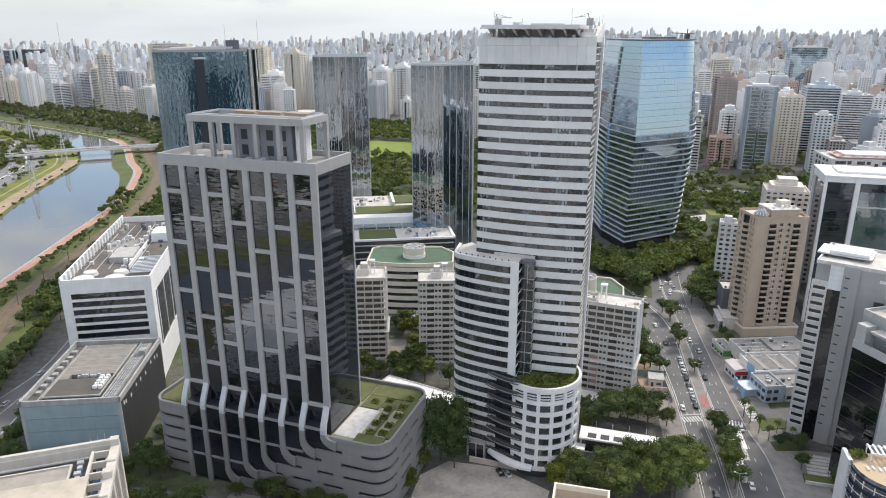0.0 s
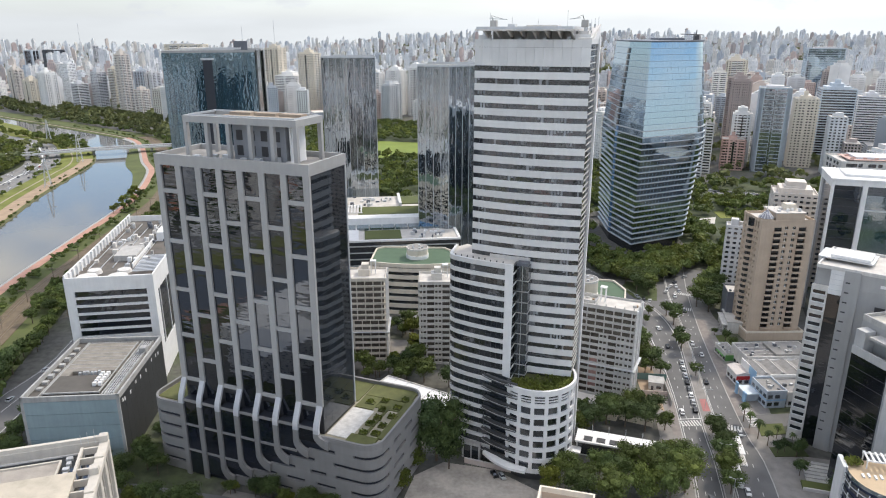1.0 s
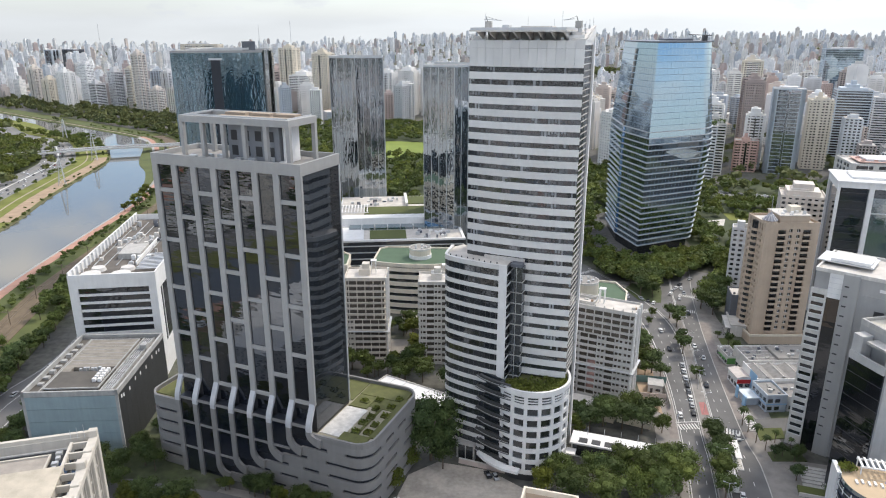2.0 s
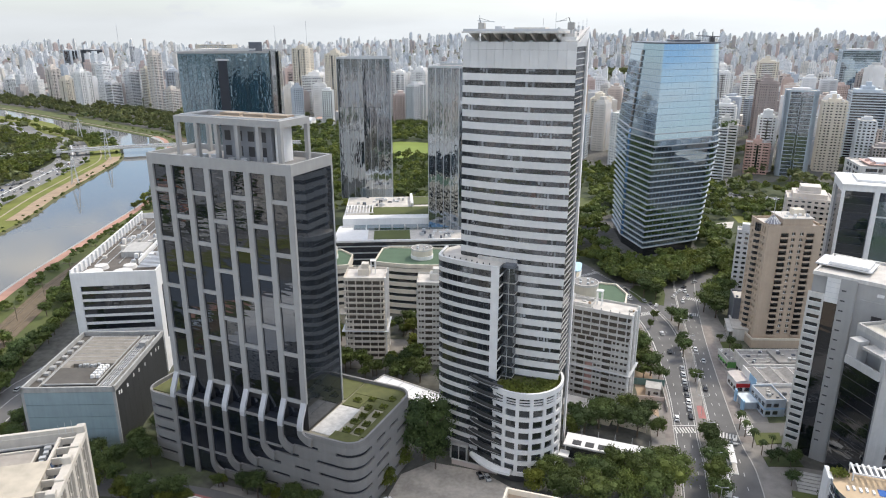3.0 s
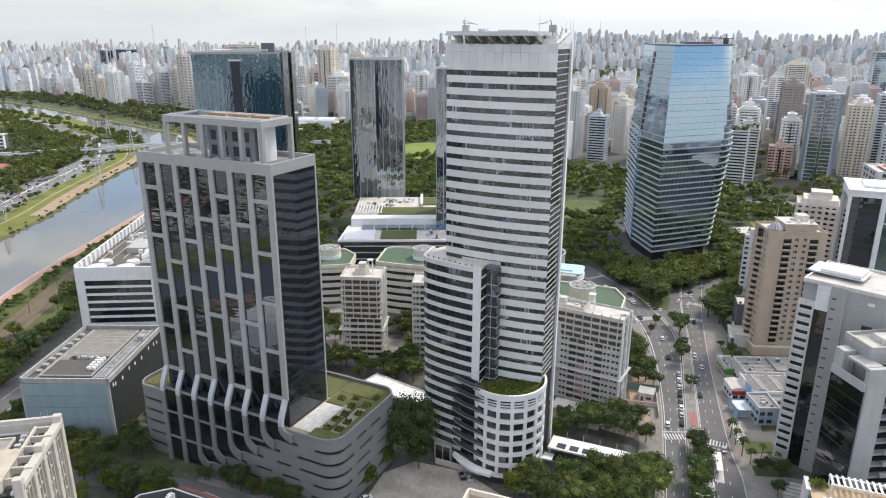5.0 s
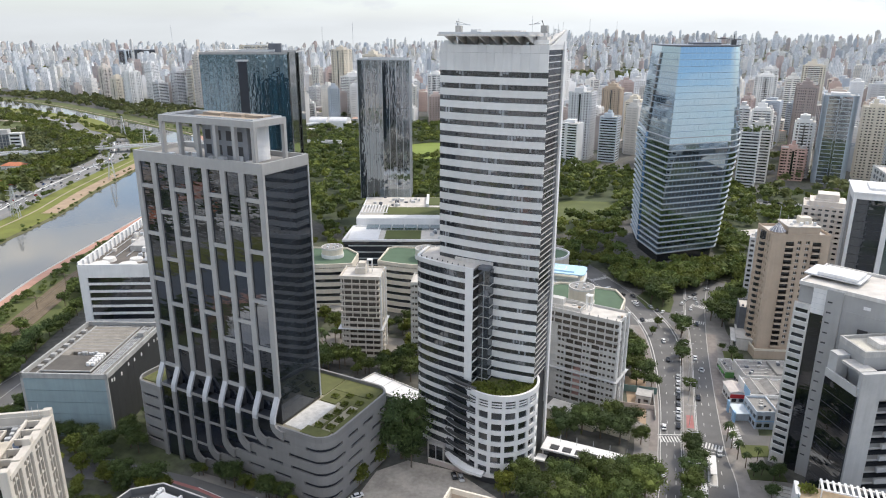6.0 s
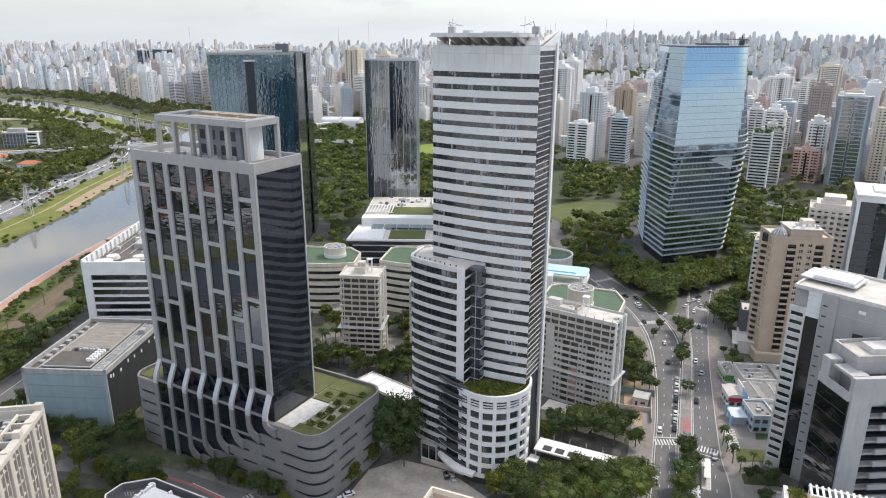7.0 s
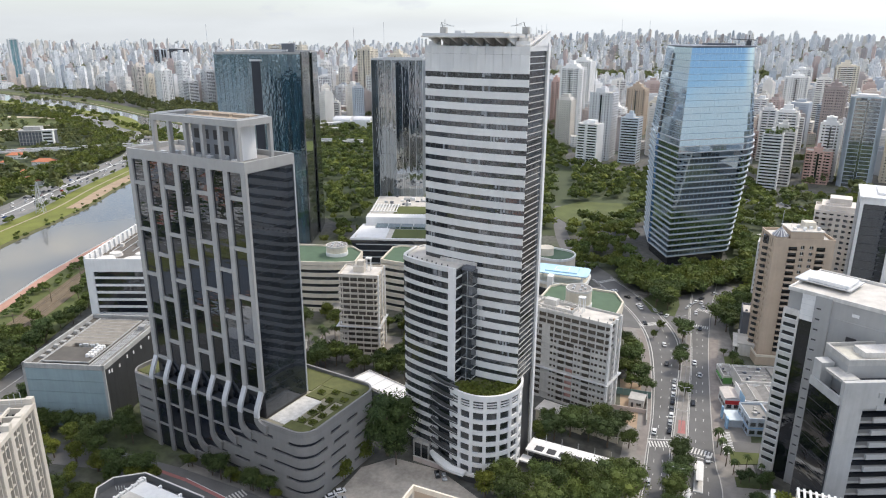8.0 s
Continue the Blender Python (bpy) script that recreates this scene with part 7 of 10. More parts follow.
# beyond the river and behind the mirror-glass tower
mid("broad cream slab of flats with a flat roof", -554, 1440, 89.7, 125, CREAM, "grid", seed=54, rz=-12, depth=0.25, top="flat")
mid("tall pale peach tower of flats", -650, 1356, 28.1, 107, PEACH, "grid", seed=30, rz=-30)
mid("pale grey tower of flats", -605, 1380, 31.2, 72, MIDGREY, "grid", seed=31, rz=-30)
mid("white flats with a dark stair strip", -807, 1360, 37.2, 72, OFFWHITE, "pier", seed=32, rz=-30)
mid("grey striped flats among the city blocks", -742, 1356, 31.9, 52, MIDGREY, "band", seed=33, rz=-30)
mid("pale grey striped flats among the city blocks", -717, 1386, 29.6, 73, MIDGREY, "balcony", seed=34, rz=-30)
mid("cream flats among the city blocks", -880, 1425, 35.0, 54, CREAM, "grid", seed=35, rz=-30)
mid("pale peach lower flats among the city blocks", -590, 1292, 28.1, 46, PEACH, "grid", seed=36, rz=-30)
mid("tall cream tower of flats", -346, 1340, 38, 120, CREAM, "grid", seed=37)
mid("white flats among the city blocks", -318, 1325, 54, 70, OFFWHITE, "balcony", seed=38)
mid("tall cream tower with a stepped top", -270, 1290, 40, 111, CREAM, "grid", seed=39, top="step")
mid("white tower among the city blocks", -240, 1310, 23, 96, OFFWHITE, "grid", seed=40)
mid("white flats among the city blocks", -150, 1295, 34, 78, OFFWHITE, "balcony", seed=41)
mid("white flats among the city blocks", -112, 1300, 36, 81, OFFWHITE, "grid", seed=42)
mid("white flats among the city blocks", -72, 1295, 34, 86, OFFWHITE, "balcony", seed=43)
mid("dark red tower among the city blocks", -66, 1440, 26, 66, BRICKP, "grid", seed=44, fh=3.4)
mid("low white block among the city blocks", -62, 1208, 24, 34, OFFWHITE, "grid", seed=45)
mid("tall teal glass tower with white edges", -1618, 1870, 40, 128, OFFWHITE, "pier", G_AQUA, seed=46, bay=9, pier=0.05, sill=0.06, rz=-40, name="office_tower", cat="office", top="flat")
mid("beige twin flats among the city blocks", -954, 1495, 31.9, 72, PEACH, "grid", seed=47, rz=-30)
mid("cream tower of flats", -690, 1400, 22.8, 79, CREAM, "balcony", seed=48, rz=-30)
mid("white flats among the city blocks", -1160, 1650, 50, 41, OFFWHITE, "grid", seed=49, rz=-30)


def low_block(name, label, x, y, w, d, h, rz, wall, roof=ROOFPALE, cat="shop", bands=1):
    t = thing(name, label, cat, x, y, 0, rz)
    part("wall", block(0, w, 0, d, 0, h), wall, t)
    part("roof", block(0.3, w - 0.3, 0.3, d - 0.3, h, h + 0.12), roof, t)
    part("parapet", ribbon_of(rect(0, w, 0, d), -0.3, 0.04, h, h + 0.9, True), wall, t)
    for k in range(bands):
        z = 1.0 + k * 3.4
        for i in range(int(w / 3)):
            part("window", block(0.6 + i * 3.0, 2.6 + i * 3.0, -0.06, 0.1, z, z + 1.6), G_WIN, t)
        for i in range(int(d / 3)):
            part("window", block(-0.06, 0.1, 0.6 + i * 3.0, 2.6 + i * 3.0, z, z + 1.6), G_WIN, t)
    return t


# shops along the avenue
def gable(u0, u1, v0, v1, z, rise_, across=False):
    """A shallow pitched roof."""
    bm = bmesh.new()
    if across:
        um = (u0 + u1) / 2
        pts = [(u0, v0, z), (u1, v0, z), (u1, v1, z), (u0, v1, z), (um, v0, z + rise_), (um, v1, z + rise_)]
        fs = ((0, 1, 4), (1, 2, 5, 4), (2, 3, 5), (3, 0, 4, 5), (3, 2, 1, 0))
    else:
        vm = (v0 + v1) / 2
        pts = [(u0, v0, z), (u1, v0, z), (u1, v1, z), (u0, v1, z), (u0, vm, z + rise_), (u1, vm, z + rise_)]
        fs = ((0, 1, 5, 4), (1, 2, 5), (2, 3, 4, 5), (3, 0, 4), (3, 2, 1, 0))
    v = [bm.verts.new(p) for p in pts]
    for f in fs:
        bm.faces.new([v[i] for i in f])
    return bm


FIBRE = surf("fibre_cement", (0.25, 0.24, 0.23), 0.95, 0.3, scale=0.5, streak=0.4)
SHOPWALL = surf("pale_blue_white", (0.44, 0.49, 0.55), 0.7, 0.15, streak=0.5)
rs = random.Random(61)


def clutter(t, u0, u1, v0, v1, z, n):
    for _ in range(n):
        u, v, a = rs.uniform(u0, u1), rs.uniform(v0, v1), rs.uniform(0.6, 1.5)
        part("roof_unit", block(u, u + a, v, v + a * 0.8, z, z + rs.uniform(0.5, 1.3), 0.04), rs.choice((METAL, WHITE, CONCRETE, DARKCLAD)), t)


s1 = low_block("white_shop", "two-storey white shop with pale blue trim", 134.2, 253.4, 8.5, 12.5, 7.0, 6.0, SHOPWALL, ROOFGREY, bands=2)
part("blue_band", block(-0.1, 8.6, -0.12, -0.07, 3.4, 3.9), BLUEPAINT, s1)
part("blue_band", block(-0.12, -0.06, 0, 12.5, 3.4, 3.9), BLUEPAINT, s1)
clutter(s1, 1, 7, 2, 11, 7.1, 6)
s1b = low_block("white_shop", "plain pale shop with a flat grey roof", 143.4, 254.6, 24, 13, 6.0, 6.0, PALECON, FIBRE, bands=1)
clutter(s1b, 1, 22, 2, 12, 6.1, 10)
s2 = low_block("blue_fronted_shop", "shop with a tall blue and white front under pitched grey roofs", 135.6, 267.2, 30, 14.6, 7.0, 4.0, WHITE, ROOFGREY)
part("blue_front", block(-0.14, -0.06, 0.5, 7, 1.0, 9.2), BLUEPAINT, s2, "tall sky-blue shop front")
part("white_front", block(-0.05, 0.3, 7.2, 14.6, 5.0, 9.0), WHITE, s2)
for i in range(4):
    part("pitched_roof", gable(0.8 + 7.2 * i, 7.8 + 7.2 * i, 0.6, 14.0, 7.1, 1.5, True), FIBRE, s2)
    part("ridge_cap", beam_of((4.3 + 7.2 * i, 0.6, 8.65), (4.3 + 7.2 * i, 14.0, 8.65), 0.25), PALECON, s2)
s3 = low_block("red_roofed_kiosk", "small shop with a white roof and a red sign band", 129.4, 272.4, 6.0, 9.6, 4.6, 4.0, WHITE, ROOFPALE)
part("red_sign", block(-0.15, 6.15, -0.3, -0.04, 2.9, 4.6), surf("red_sign", (0.50, 0.03, 0.03), 0.5, 0.05), s3, "bright red sign band")
part("sheet_roof", gable(-0.4, 6.4, -0.2, 9.9, 5.5, 0.7, True), surf("pinkish_sheet", (0.55, 0.50, 0.47), 0.8, 0.15, streak=0.5), s3)
s3b = thing("blue_canopy", "low shop stall with a pale blue flat canopy", "stall", 128.0, 258.0, 0, 6.0)
part("wall", block(0.6, 5.6, 0.8, 7.2, 0, 3.4), SHOPWALL, s3b)
part("canopy", block(0, 6.2, 0, 8.0, 3.4, 3.75), surf("pale_canopy", (0.60, 0.66, 0.70), 0.6, 0.12), s3b)
part("sign_pillar", block(-0.9, -0.2, -0.6, 1.6, 0, 4.6), BLUEPAINT, s3b)
part("sign_pillar", block(-0.5, 0.1, 7.0, 8.6, 0, 5.4), BLUEPAINT, s3b)
s4 = low_block("long_shed", "low shop with flat stained grey roofs and air units", 137.4, 282.6, 32, 15.5, 8.0, 4.0, PALECON, FIBRE, bands=1)
part("upper_roof", block(14, 31, 1.2, 14, 8.1, 9.3), ROOFGREY, s4)
for k in range(3):
    part("roof_seam", block(0.4, 13.8, 3.5 + 3.6 * k, 3.75 + 3.6 * k, 8.1, 8.4), PALECON, s4)
clutter(s4, 1, 12, 1, 14, 8.1, 12)
clutter(s4, 15, 29, 2, 13, 9.3, 9)
s5 = low_block("green_fronted_shop", "low shop with a green awning and mossy roof", 132.8, 294.6, 5.8, 12.0, 4.0, 4.0, PALECON, FIBRE)
part("green_front", block(-0.2, 5.9, -0.3, -0.04, 1.0, 3.8), surf("green_front", (0.10, 0.26, 0.07), 0.7), s5, "bright green shop front")
part("green_awning", block(-0.9, -0.04, 1, 9, 2.6, 2.8), surf("green_front", (0.10, 0.26, 0.07), 0.7), s5)
clutter(s5, 0.5, 4.5, 1, 11, 4.1, 4)
d = low_block("dark_cube", "dark cube-shaped block with a pale roof", 149.0, 340.5, 13, 13, 17.2, -10.0, DARKCLAD, ROOFPALE, "building", 1)
clutter(d, 1, 11, 1, 11, 17.3, 6)
g = thing("gatehouse", "pale two-storey gatehouse with an open porch", "building", 145.0, 328.5, 0, -12.0)
part("wall", block(1.0, 8.0, 0, 17, 0, 6.0), PALECON, g)
part("roof", block(0.4, 8.4, -0.4, 17.4, 6.0, 6.5), ROOFPALE, g)
for k in range(5):
    part("porch_post", block(-1.2, -0.6, 1 + 3.5 * k, 1.6 + 3.5 * k, 0, 4.2), PALECON, g)
    part("dark_bay", block(0.94, 1.06, 2.0 + 3.2 * k, 4.0 + 3.2 * k, 0.4, 3.4), DARKMETAL, g)
part("porch_roof", block(-1.6, 1.0, 0, 17, 4.2, 4.6), PALECON, g)
# walls and a fenced plot beside the flats
gw = thing("plot_wall", "weathered teal and grey wall round a building plot", "wall", 84.5, 277.5, 0, -6.0)
for i in range(4):
    part("wall_panel", block(i * 3.9, i * 3.9 + 3.8, 0, 0.3, 0, 3.2), surf("teal_wall", (0.16, 0.25, 0.23), 0.9, 0.25, streak=0.6), gw)
part("side_wall", block(13.8, 14.1, -22, 0, 0, 2.4), CONCRETE, gw)
part("lower_wall", block(0, 14, -13.4, -13.1, 0, 2.0), surf("pink_wall", (0.52, 0.44, 0.40), 0.9, 0.15), gw)


def canopy_hall():
    t = thing("canopy_hall", "low annex with a white roof and square dark roof panels", "building", 50.5, 219.0, 0, -16.5)
    part("wall", block(0, 31, 0.4, 7.4, 0, 5.6), PALECON, t)
    part("roof", block(-0.5, 32, -0.4, 8.0, 5.6, 6.2, 0.05), WHITE, t)
    for i in range(6):
        part("roof_panel", block(2.5 + 4.6 * i, 5.6 + 4.6 * i, 0.6, 3.4, 6.2, 6.45), DARKMETAL, t, "square dark roof panel")
    for i in range(5):
        part("roof_pole", beam_of((5 + 6 * i, 6.6, 6.2), (5 + 6 * i, 6.6, 9.6), 0.14), METAL, t)
    part("glass_front", block(0.5, 30.5, 0.3, 0.42, 0.6, 5.0), G_SIDE, t)
    part("pale_fin", block(-1.5, 2.0, -4.0, 0.0, 3.0, 3.6), WHITE, t)
    return t


canopy_hall()
t = thing("white_shed", "long white flat-roofed shed with a dark recess", "shed", -27.5, 258.5, 0, -30.0)
part("wall", block(0, 33, 0.6, 9.4, 0, 4.6), DARKCLAD, t)
part("roof", block(-1, 34, -0.6, 10, 4.6, 5.4, 0.05), WHITE, t)
for i in range(5):
    part("roof_seam", block(4.0 + 6.0 * i, 4.25 + 6.0 * i, -0.6, 10, 5.4, 5.52), METAL, t)
part("roof_rim", ribbon_of(rect(-1, 34, -0.6, 10), -0.3, 0.0, 5.4, 5.9, True), PALECON, t)
t = thing("boundary_wall", "low pinkish boundary wall of the yard", "wall", 9.5, 212.8, 0, -18.6)
for i in range(8):
    part("wall_panel", block(i * 3.6, i * 3.6 + 3.5, 0, 0.4, 0, 2.0), surf("pink_wall", (0.52, 0.44, 0.40), 0.9, 0.15), t)
    part("coping", block(i * 3.6, i * 3.6 + 3.5, -0.1, 0.5, 2.0, 2.15), PALECON, t)
t = thing("cream_annex", "low cream annex with a flat roof", "building", 52.0, 250.0, 0, -24.0)
part("wall", block(0, 20, 0, 8, 0, 4.5), CREAM, t)
part("roof", block(-0.4, 20.4, -0.4, 8.4, 4.5, 5.0), ROOFPALE, t)
part("low_wall", block(21, 34, 2, 2.5, 0, 2.5), CREAM, t)


def pool_house():
    """Dark round-fronted block with a pool terrace."""
    t = thing("terrace_block", "navy round-fronted block with pool terrace and white pergola", "building", 119.1, 167.8, 0, -14.0)
    fr = [(-0.5, 6.0), (-0.2, 1.0), (2.0, -3.5), (6.0, -6.5), (11.0, -8.0), (17.0, -8.6), (30.0, -9.0)]
    line = smooth(fr, 3)
    plan = line + [(30, 12), (0, 12)]
    navy = surf("navy_cladding", (0.025, 0.035, 0.07), 0.4, 0.15)
    part("core", prism_of(offset(plan, -0.4, True), 0, 27.0), navy, t)
    for k in range(7):
        part("window_band", ribbon_of(line, -0.35, 0.02, 1.0 + 3.8 * k, 3.4 + 3.8 * k), G_WIN, t)
        for p in line[1::2]:
            part("mullion", block(p[0] - 0.12, p[0] + 0.12, p[1] - 0.12, p[1] + 0.25, 1.0 + 3.8 * k, 3.4 + 3.8 * k), WHITE, t)
        part("white_rail", ribbon_of(line, 0.02, 0.10, 2.1 + 3.8 * k, 2.3 + 3.8 * k), WHITE, t)
    part("white_edge", block(-1.1, 0.1, 5.5, 12, 0, 28.0), WHITE, t)
    part("white_pier", block(14.0, 16.2, -9.4, -7.0, 0, 25.0), WHITE, t)
    part("terrace", prism_of(offset(plan, -0.5, True), 27.0, 27.3), surf("timber_deck", (0.5, 0.38, 0.25), 0.8), t)
    part("rail", ribbon_of(line, -0.1, 0.0, 27.0, 28.1), G_TEAL, t)
    part("pool", block(11, 26, 2.0, 5.0, 27.3, 27.42), surf("pool_water", (0.05, 0.14, 0.42), 0.05, 0.05, bump=0), t)
    pg = part("pergola", block(5, 26, 11.4, 11.8, 29.6, 30.0), WHITE, t)
    part("beam", block(5, 26, 7.2, 7.6, 29.6, 30.0), WHITE, pg)
    for i in range(14):
        part("slat", block(5.2 + 1.5 * i, 5.8 + 1.5 * i, 6.8, 12.2, 30.0, 30.25), WHITE, pg)
    for u in (5.2, 15, 25.4):
        for v in (7.25, 11.45):
            part("post", block(u, u + 0.3, v, v + 0.3, 27.3, 29.6), WHITE, pg)
    for i in range(5):
        part("deck_chair", block(3.0 + 1.6 * i, 3.6 + 1.6 * i, 2.0 + 0.5 * (i % 2), 3.8 + 0.5 * (i % 2), 27.3, 27.75), WHITE, t)
    for i in range(3):
        bm = bmesh.new()
        r3 = random.Random(i)
        for _ in range(80):
            leaf_card(bm, Vector((0.9 + 1.2 * i + r3.gauss(0, 0.5), 8.5 + r3.gauss(0, 0.8), 28.1 + r3.uniform(0, 1.2))), r3, 0.4)
        part("terrace_shrub", bm, LEAF3, t)
    return t


pool_house()
# steps and planters on the forecourt of the grey tower
t = thing("garden_steps", "grey stone steps with planters", "steps", 128.0, 205.0, 0, -16.0)
for i in range(6):
    part("step", block(0, 18 - i * 0.5, i * 1.8, i * 1.8 + 1.7, 0.08, 0.35 + 0.25 * i), CONCRETE, t)
part("planter_wall", block(-2, 20, -6.0, -5.5, 0.08, 1.2), PALECON, t)
part("planter_bed", block(-2, 20, -5.5, -1.0, 0.08, 0.9), GRASS, t)
t = thing("grandstand", "long low dark-fronted grandstand with a pale roof", "building", -668, 830, 0, 20)
part("body", block(-22, 22, 0, 16, 0, 19), DARKCLAD, t)
part("roof", block(-23, 23, -2, 17, 19, 20), CONCRETE, t)
part("roof_house", block(-16, 6, 3, 14, 20, 25), CONCRETE, t)
part("white_wing", block(8, 22.4, -1.4, 4, 0, 21), OFFWHITE, t)
for i in range(8):
    part("column", block(-22 + 4.2 * i, -21.4 + 4.2 * i, -0.8, 0, 0, 19), CONCRETE, t)
for k in range(4):
    part("floor_line", block(-22, 8, -0.5, 0, 4 + 4.4 * k, 4.5 + 4.4 * k), CONCRETE, t)
    part("wing_window", block(9.5, 21, -1.5, -1.3, 2.4 + 4.6 * k, 4.6 + 4.6 * k), G_WIN, t)
t = thing("arched_hall", "long pale hall with an arched roof beyond the park", "hall", -300, 1095, 0, 0)
part("wall", block(-32, 32, 0, 30, 0, 12), OFFWHITE, t)
for k in range(2):
    pr = arc(0, 0, 15, 0, 180, 12, 6)
    bm = bmesh.new()
    a = [bm.verts.new((-32 + 34 * k, 15 + q[0], 12 + q[1])) for q in pr]
    b_ = [bm.verts.new((-2 + 34 * k, 15 + q[0], 12 + q[1])) for q in pr]
    for i in range(len(a) - 1):
        bm.faces.new((a[i], a[i + 1], b_[i + 1], b_[i]))
    bm.faces.new(a)
    bm.faces.new(b_[::-1])
    bmesh.ops.recalc_face_normals(bm, faces=bm.faces[:])
    part("arched_roof", bm, MIDGREY, t)


# road bridge over the river
def bridge():
    t = thing("bridge", "pale concrete road bridge on slim piers", "bridge", 0, 0, 0, 0)
    line = smooth([(-700, 690), (-600, 755), (-515, 813), (-455, 852), (-372, 886), (-300, 905), (-225, 912)], 4)
    part("deck", ribbon_of(line, -8, 8, 6.8, 8.2), PALECON, t)
    part("carriageway", ribbon_of(line, -7, 7, 8.2, 8.3), ASPHALT, t)
    for o in (-8, 7.6):
        part("parapet", ribbon_of(line, o, o + 0.4, 8.2, 9.4), WHITE, t)
    for p in line[3::3]:
        part("bridge_pier", cyl_of(p[0], p[1], 1.6, 0, 6.8, 12), CONCRETE, t)
    return t


bridge()
t = thing("footbridge", "long white ramped walkway by the river", "bridge", 0, 0, 0, 0)
wl2 = smooth([(-430, 1010), (-380, 1040), (-330, 1080), (-300, 1130)], 3)
part("deck", ribbon_of(wl2, -4, 4, 9, 10.5), WHITE, t)
for p in wl2[::2]:
    part("bridge_pier", cyl_of(p[0], p[1], 1.0, 0, 9, 10), CONCRETE, t)


# lattice power masts
def pylon(x, y, h):
    t = thing("power_mast", "grey steel lattice power mast", "pylon", x, y, 0, 20, group="power masts")
    s = 3.2
    for a, b in ((-1, -1), (1, -1), (1, 1), (-1, 1)):
        part("leg", beam_of((a * s, b * s, 0), (a * 0.5, b * 0.5, h), 0.35), METAL, t)
    for k in range(7):
        z0, z1 = h * k / 7, h * (k + 1) / 7
        r0, r1 = s + (0.5 - s) * k / 7, s + (0.5 - s) * (k + 1) / 7
        for a, b in (((-1, -1), (1, -1)), ((1, -1), (1, 1)), ((1, 1), (-1, 1)), ((-1, 1), (-1, -1))):
            part("brace", beam_of((a[0] * r0, a[1] * r0, z0), (b[0] * r1, b[1] * r1, z1), 0.2), METAL, t)
    for k in range(3):
        part("arm", beam_of((-5, 0, h - 3 - 4 * k), (5, 0, h - 3 - 4 * k), 0.3), METAL, t)


pylon(-402, 660, 30)
pylon(-386, 500, 28)
pylon(-445, 800, 34)
pylon(-560, 935, 34)


# yards, drives and low outbuildings between the flats
plate("drive", [(-34, 268), (-24, 283), (-18, 296), (-13, 293), (-20, 279), (-29, 265)], 0.0, 0.09, ASPHALT, "narrow asphalt drive between the flats", "drive")
plate("drive", [(-78, 262), (10, 252), (10, 258), (-78, 268)], 0.0, 0.08, ASPHALT, "asphalt lane behind the podium", "drive")
plate("court", [(-62, 285), (-20, 282), (-18, 316), (-62, 318)], 0.0, 0.06, surf("court_paving", (0.20, 0.185, 0.165), 0.95, 0.3, scale=0.2), "dusty building-site court", "yard")
plate("court", [(86, 256), (92, 250), (97, 288), (88, 292)], 0.0, 0.07, SOIL, "bare earth plot beside the flats", "yard")
LANE_S = [(-150, 184), (-104, 186), (-72, 180.5), (-20, 163), (10, 153)]
LANE_N = [(-150, 196), (-104, 198), (-72, 192.3), (-41.5, 184.2), (12, 166)]
plate("lane", LANE_S + LANE_N[::-1], 0.0, 0.09, ASPHALT, "asphalt street under trees", "road")
plate("pavement", LANE_N[2:] + [(13, 169), (-40.5, 187.6), (-71, 195.6)], 0.0, 0.2, PAVE, "narrow paved footway along the street", "pavement")
plate("cycle_lane", [(-80, 189.0), (-66, 185.4), (-46, 177.8), (-20, 168.4), (-20, 169.8), (-45.6, 179.0), (-65.6, 186.7), (-79.6, 190.3)], 0.09, 0.11, REDPAINT, "red painted cycle lane", "road marking")
ticks = thing("cycle_lane_ticks", "short white and red separators along a cycle lane", "road marking", 0, 0, 0.11, kind="structure")
tick = mesh("tick", block(-0.35, 0.35, -0.12, 0.12, 0, 0.10))
for k in range(34):
    part("tick", tick, MARK, ticks, loc=(-66 + 0.6 * k, 186.9 - 0.228 * k, 0), rz=-20.8)
crossing(-46.8, 178.6, -42.6, 184.2, 4.0)
ro = random.Random(44)
for x, y, w, d2, h in ((-74, 290, 9, 7, 4), (-66, 334, 12, 8, 5), (-24, 332, 14, 9, 4), (-3, 330, 10, 8, 5), (16, 318, 12, 9, 6), (30, 330, 10, 8, 5), (-50, 262, 8, 5, 3.5), (24, 300, 10, 7, 4), (90, 268, 6, 6, 3.5), (14, 276, 9, 6, 4)):
    o = thing("outbuilding", "low rendered outbuilding with a flat pale roof", "building", x, y, 0, ro.uniform(-25, 5), group="outbuildings")
    part("wall", block(0, w, 0, d2, 0, h), ro.choice((CREAM, PALECON, OFFWHITE)), o)
    part("roof", block(-0.3, w + 0.3, -0.3, d2 + 0.3, h, h + 0.35), ro.choice((ROOFPALE, ROOFGREY, CONCRETE)), o)
    part("door", block(1.0, 2.0, -0.06, 0.1, 0, 2.1), DARKMETAL, o)
    part("window", block(3.2, 5.2, -0.06, 0.1, 1.0, 2.2), G_WIN, o)


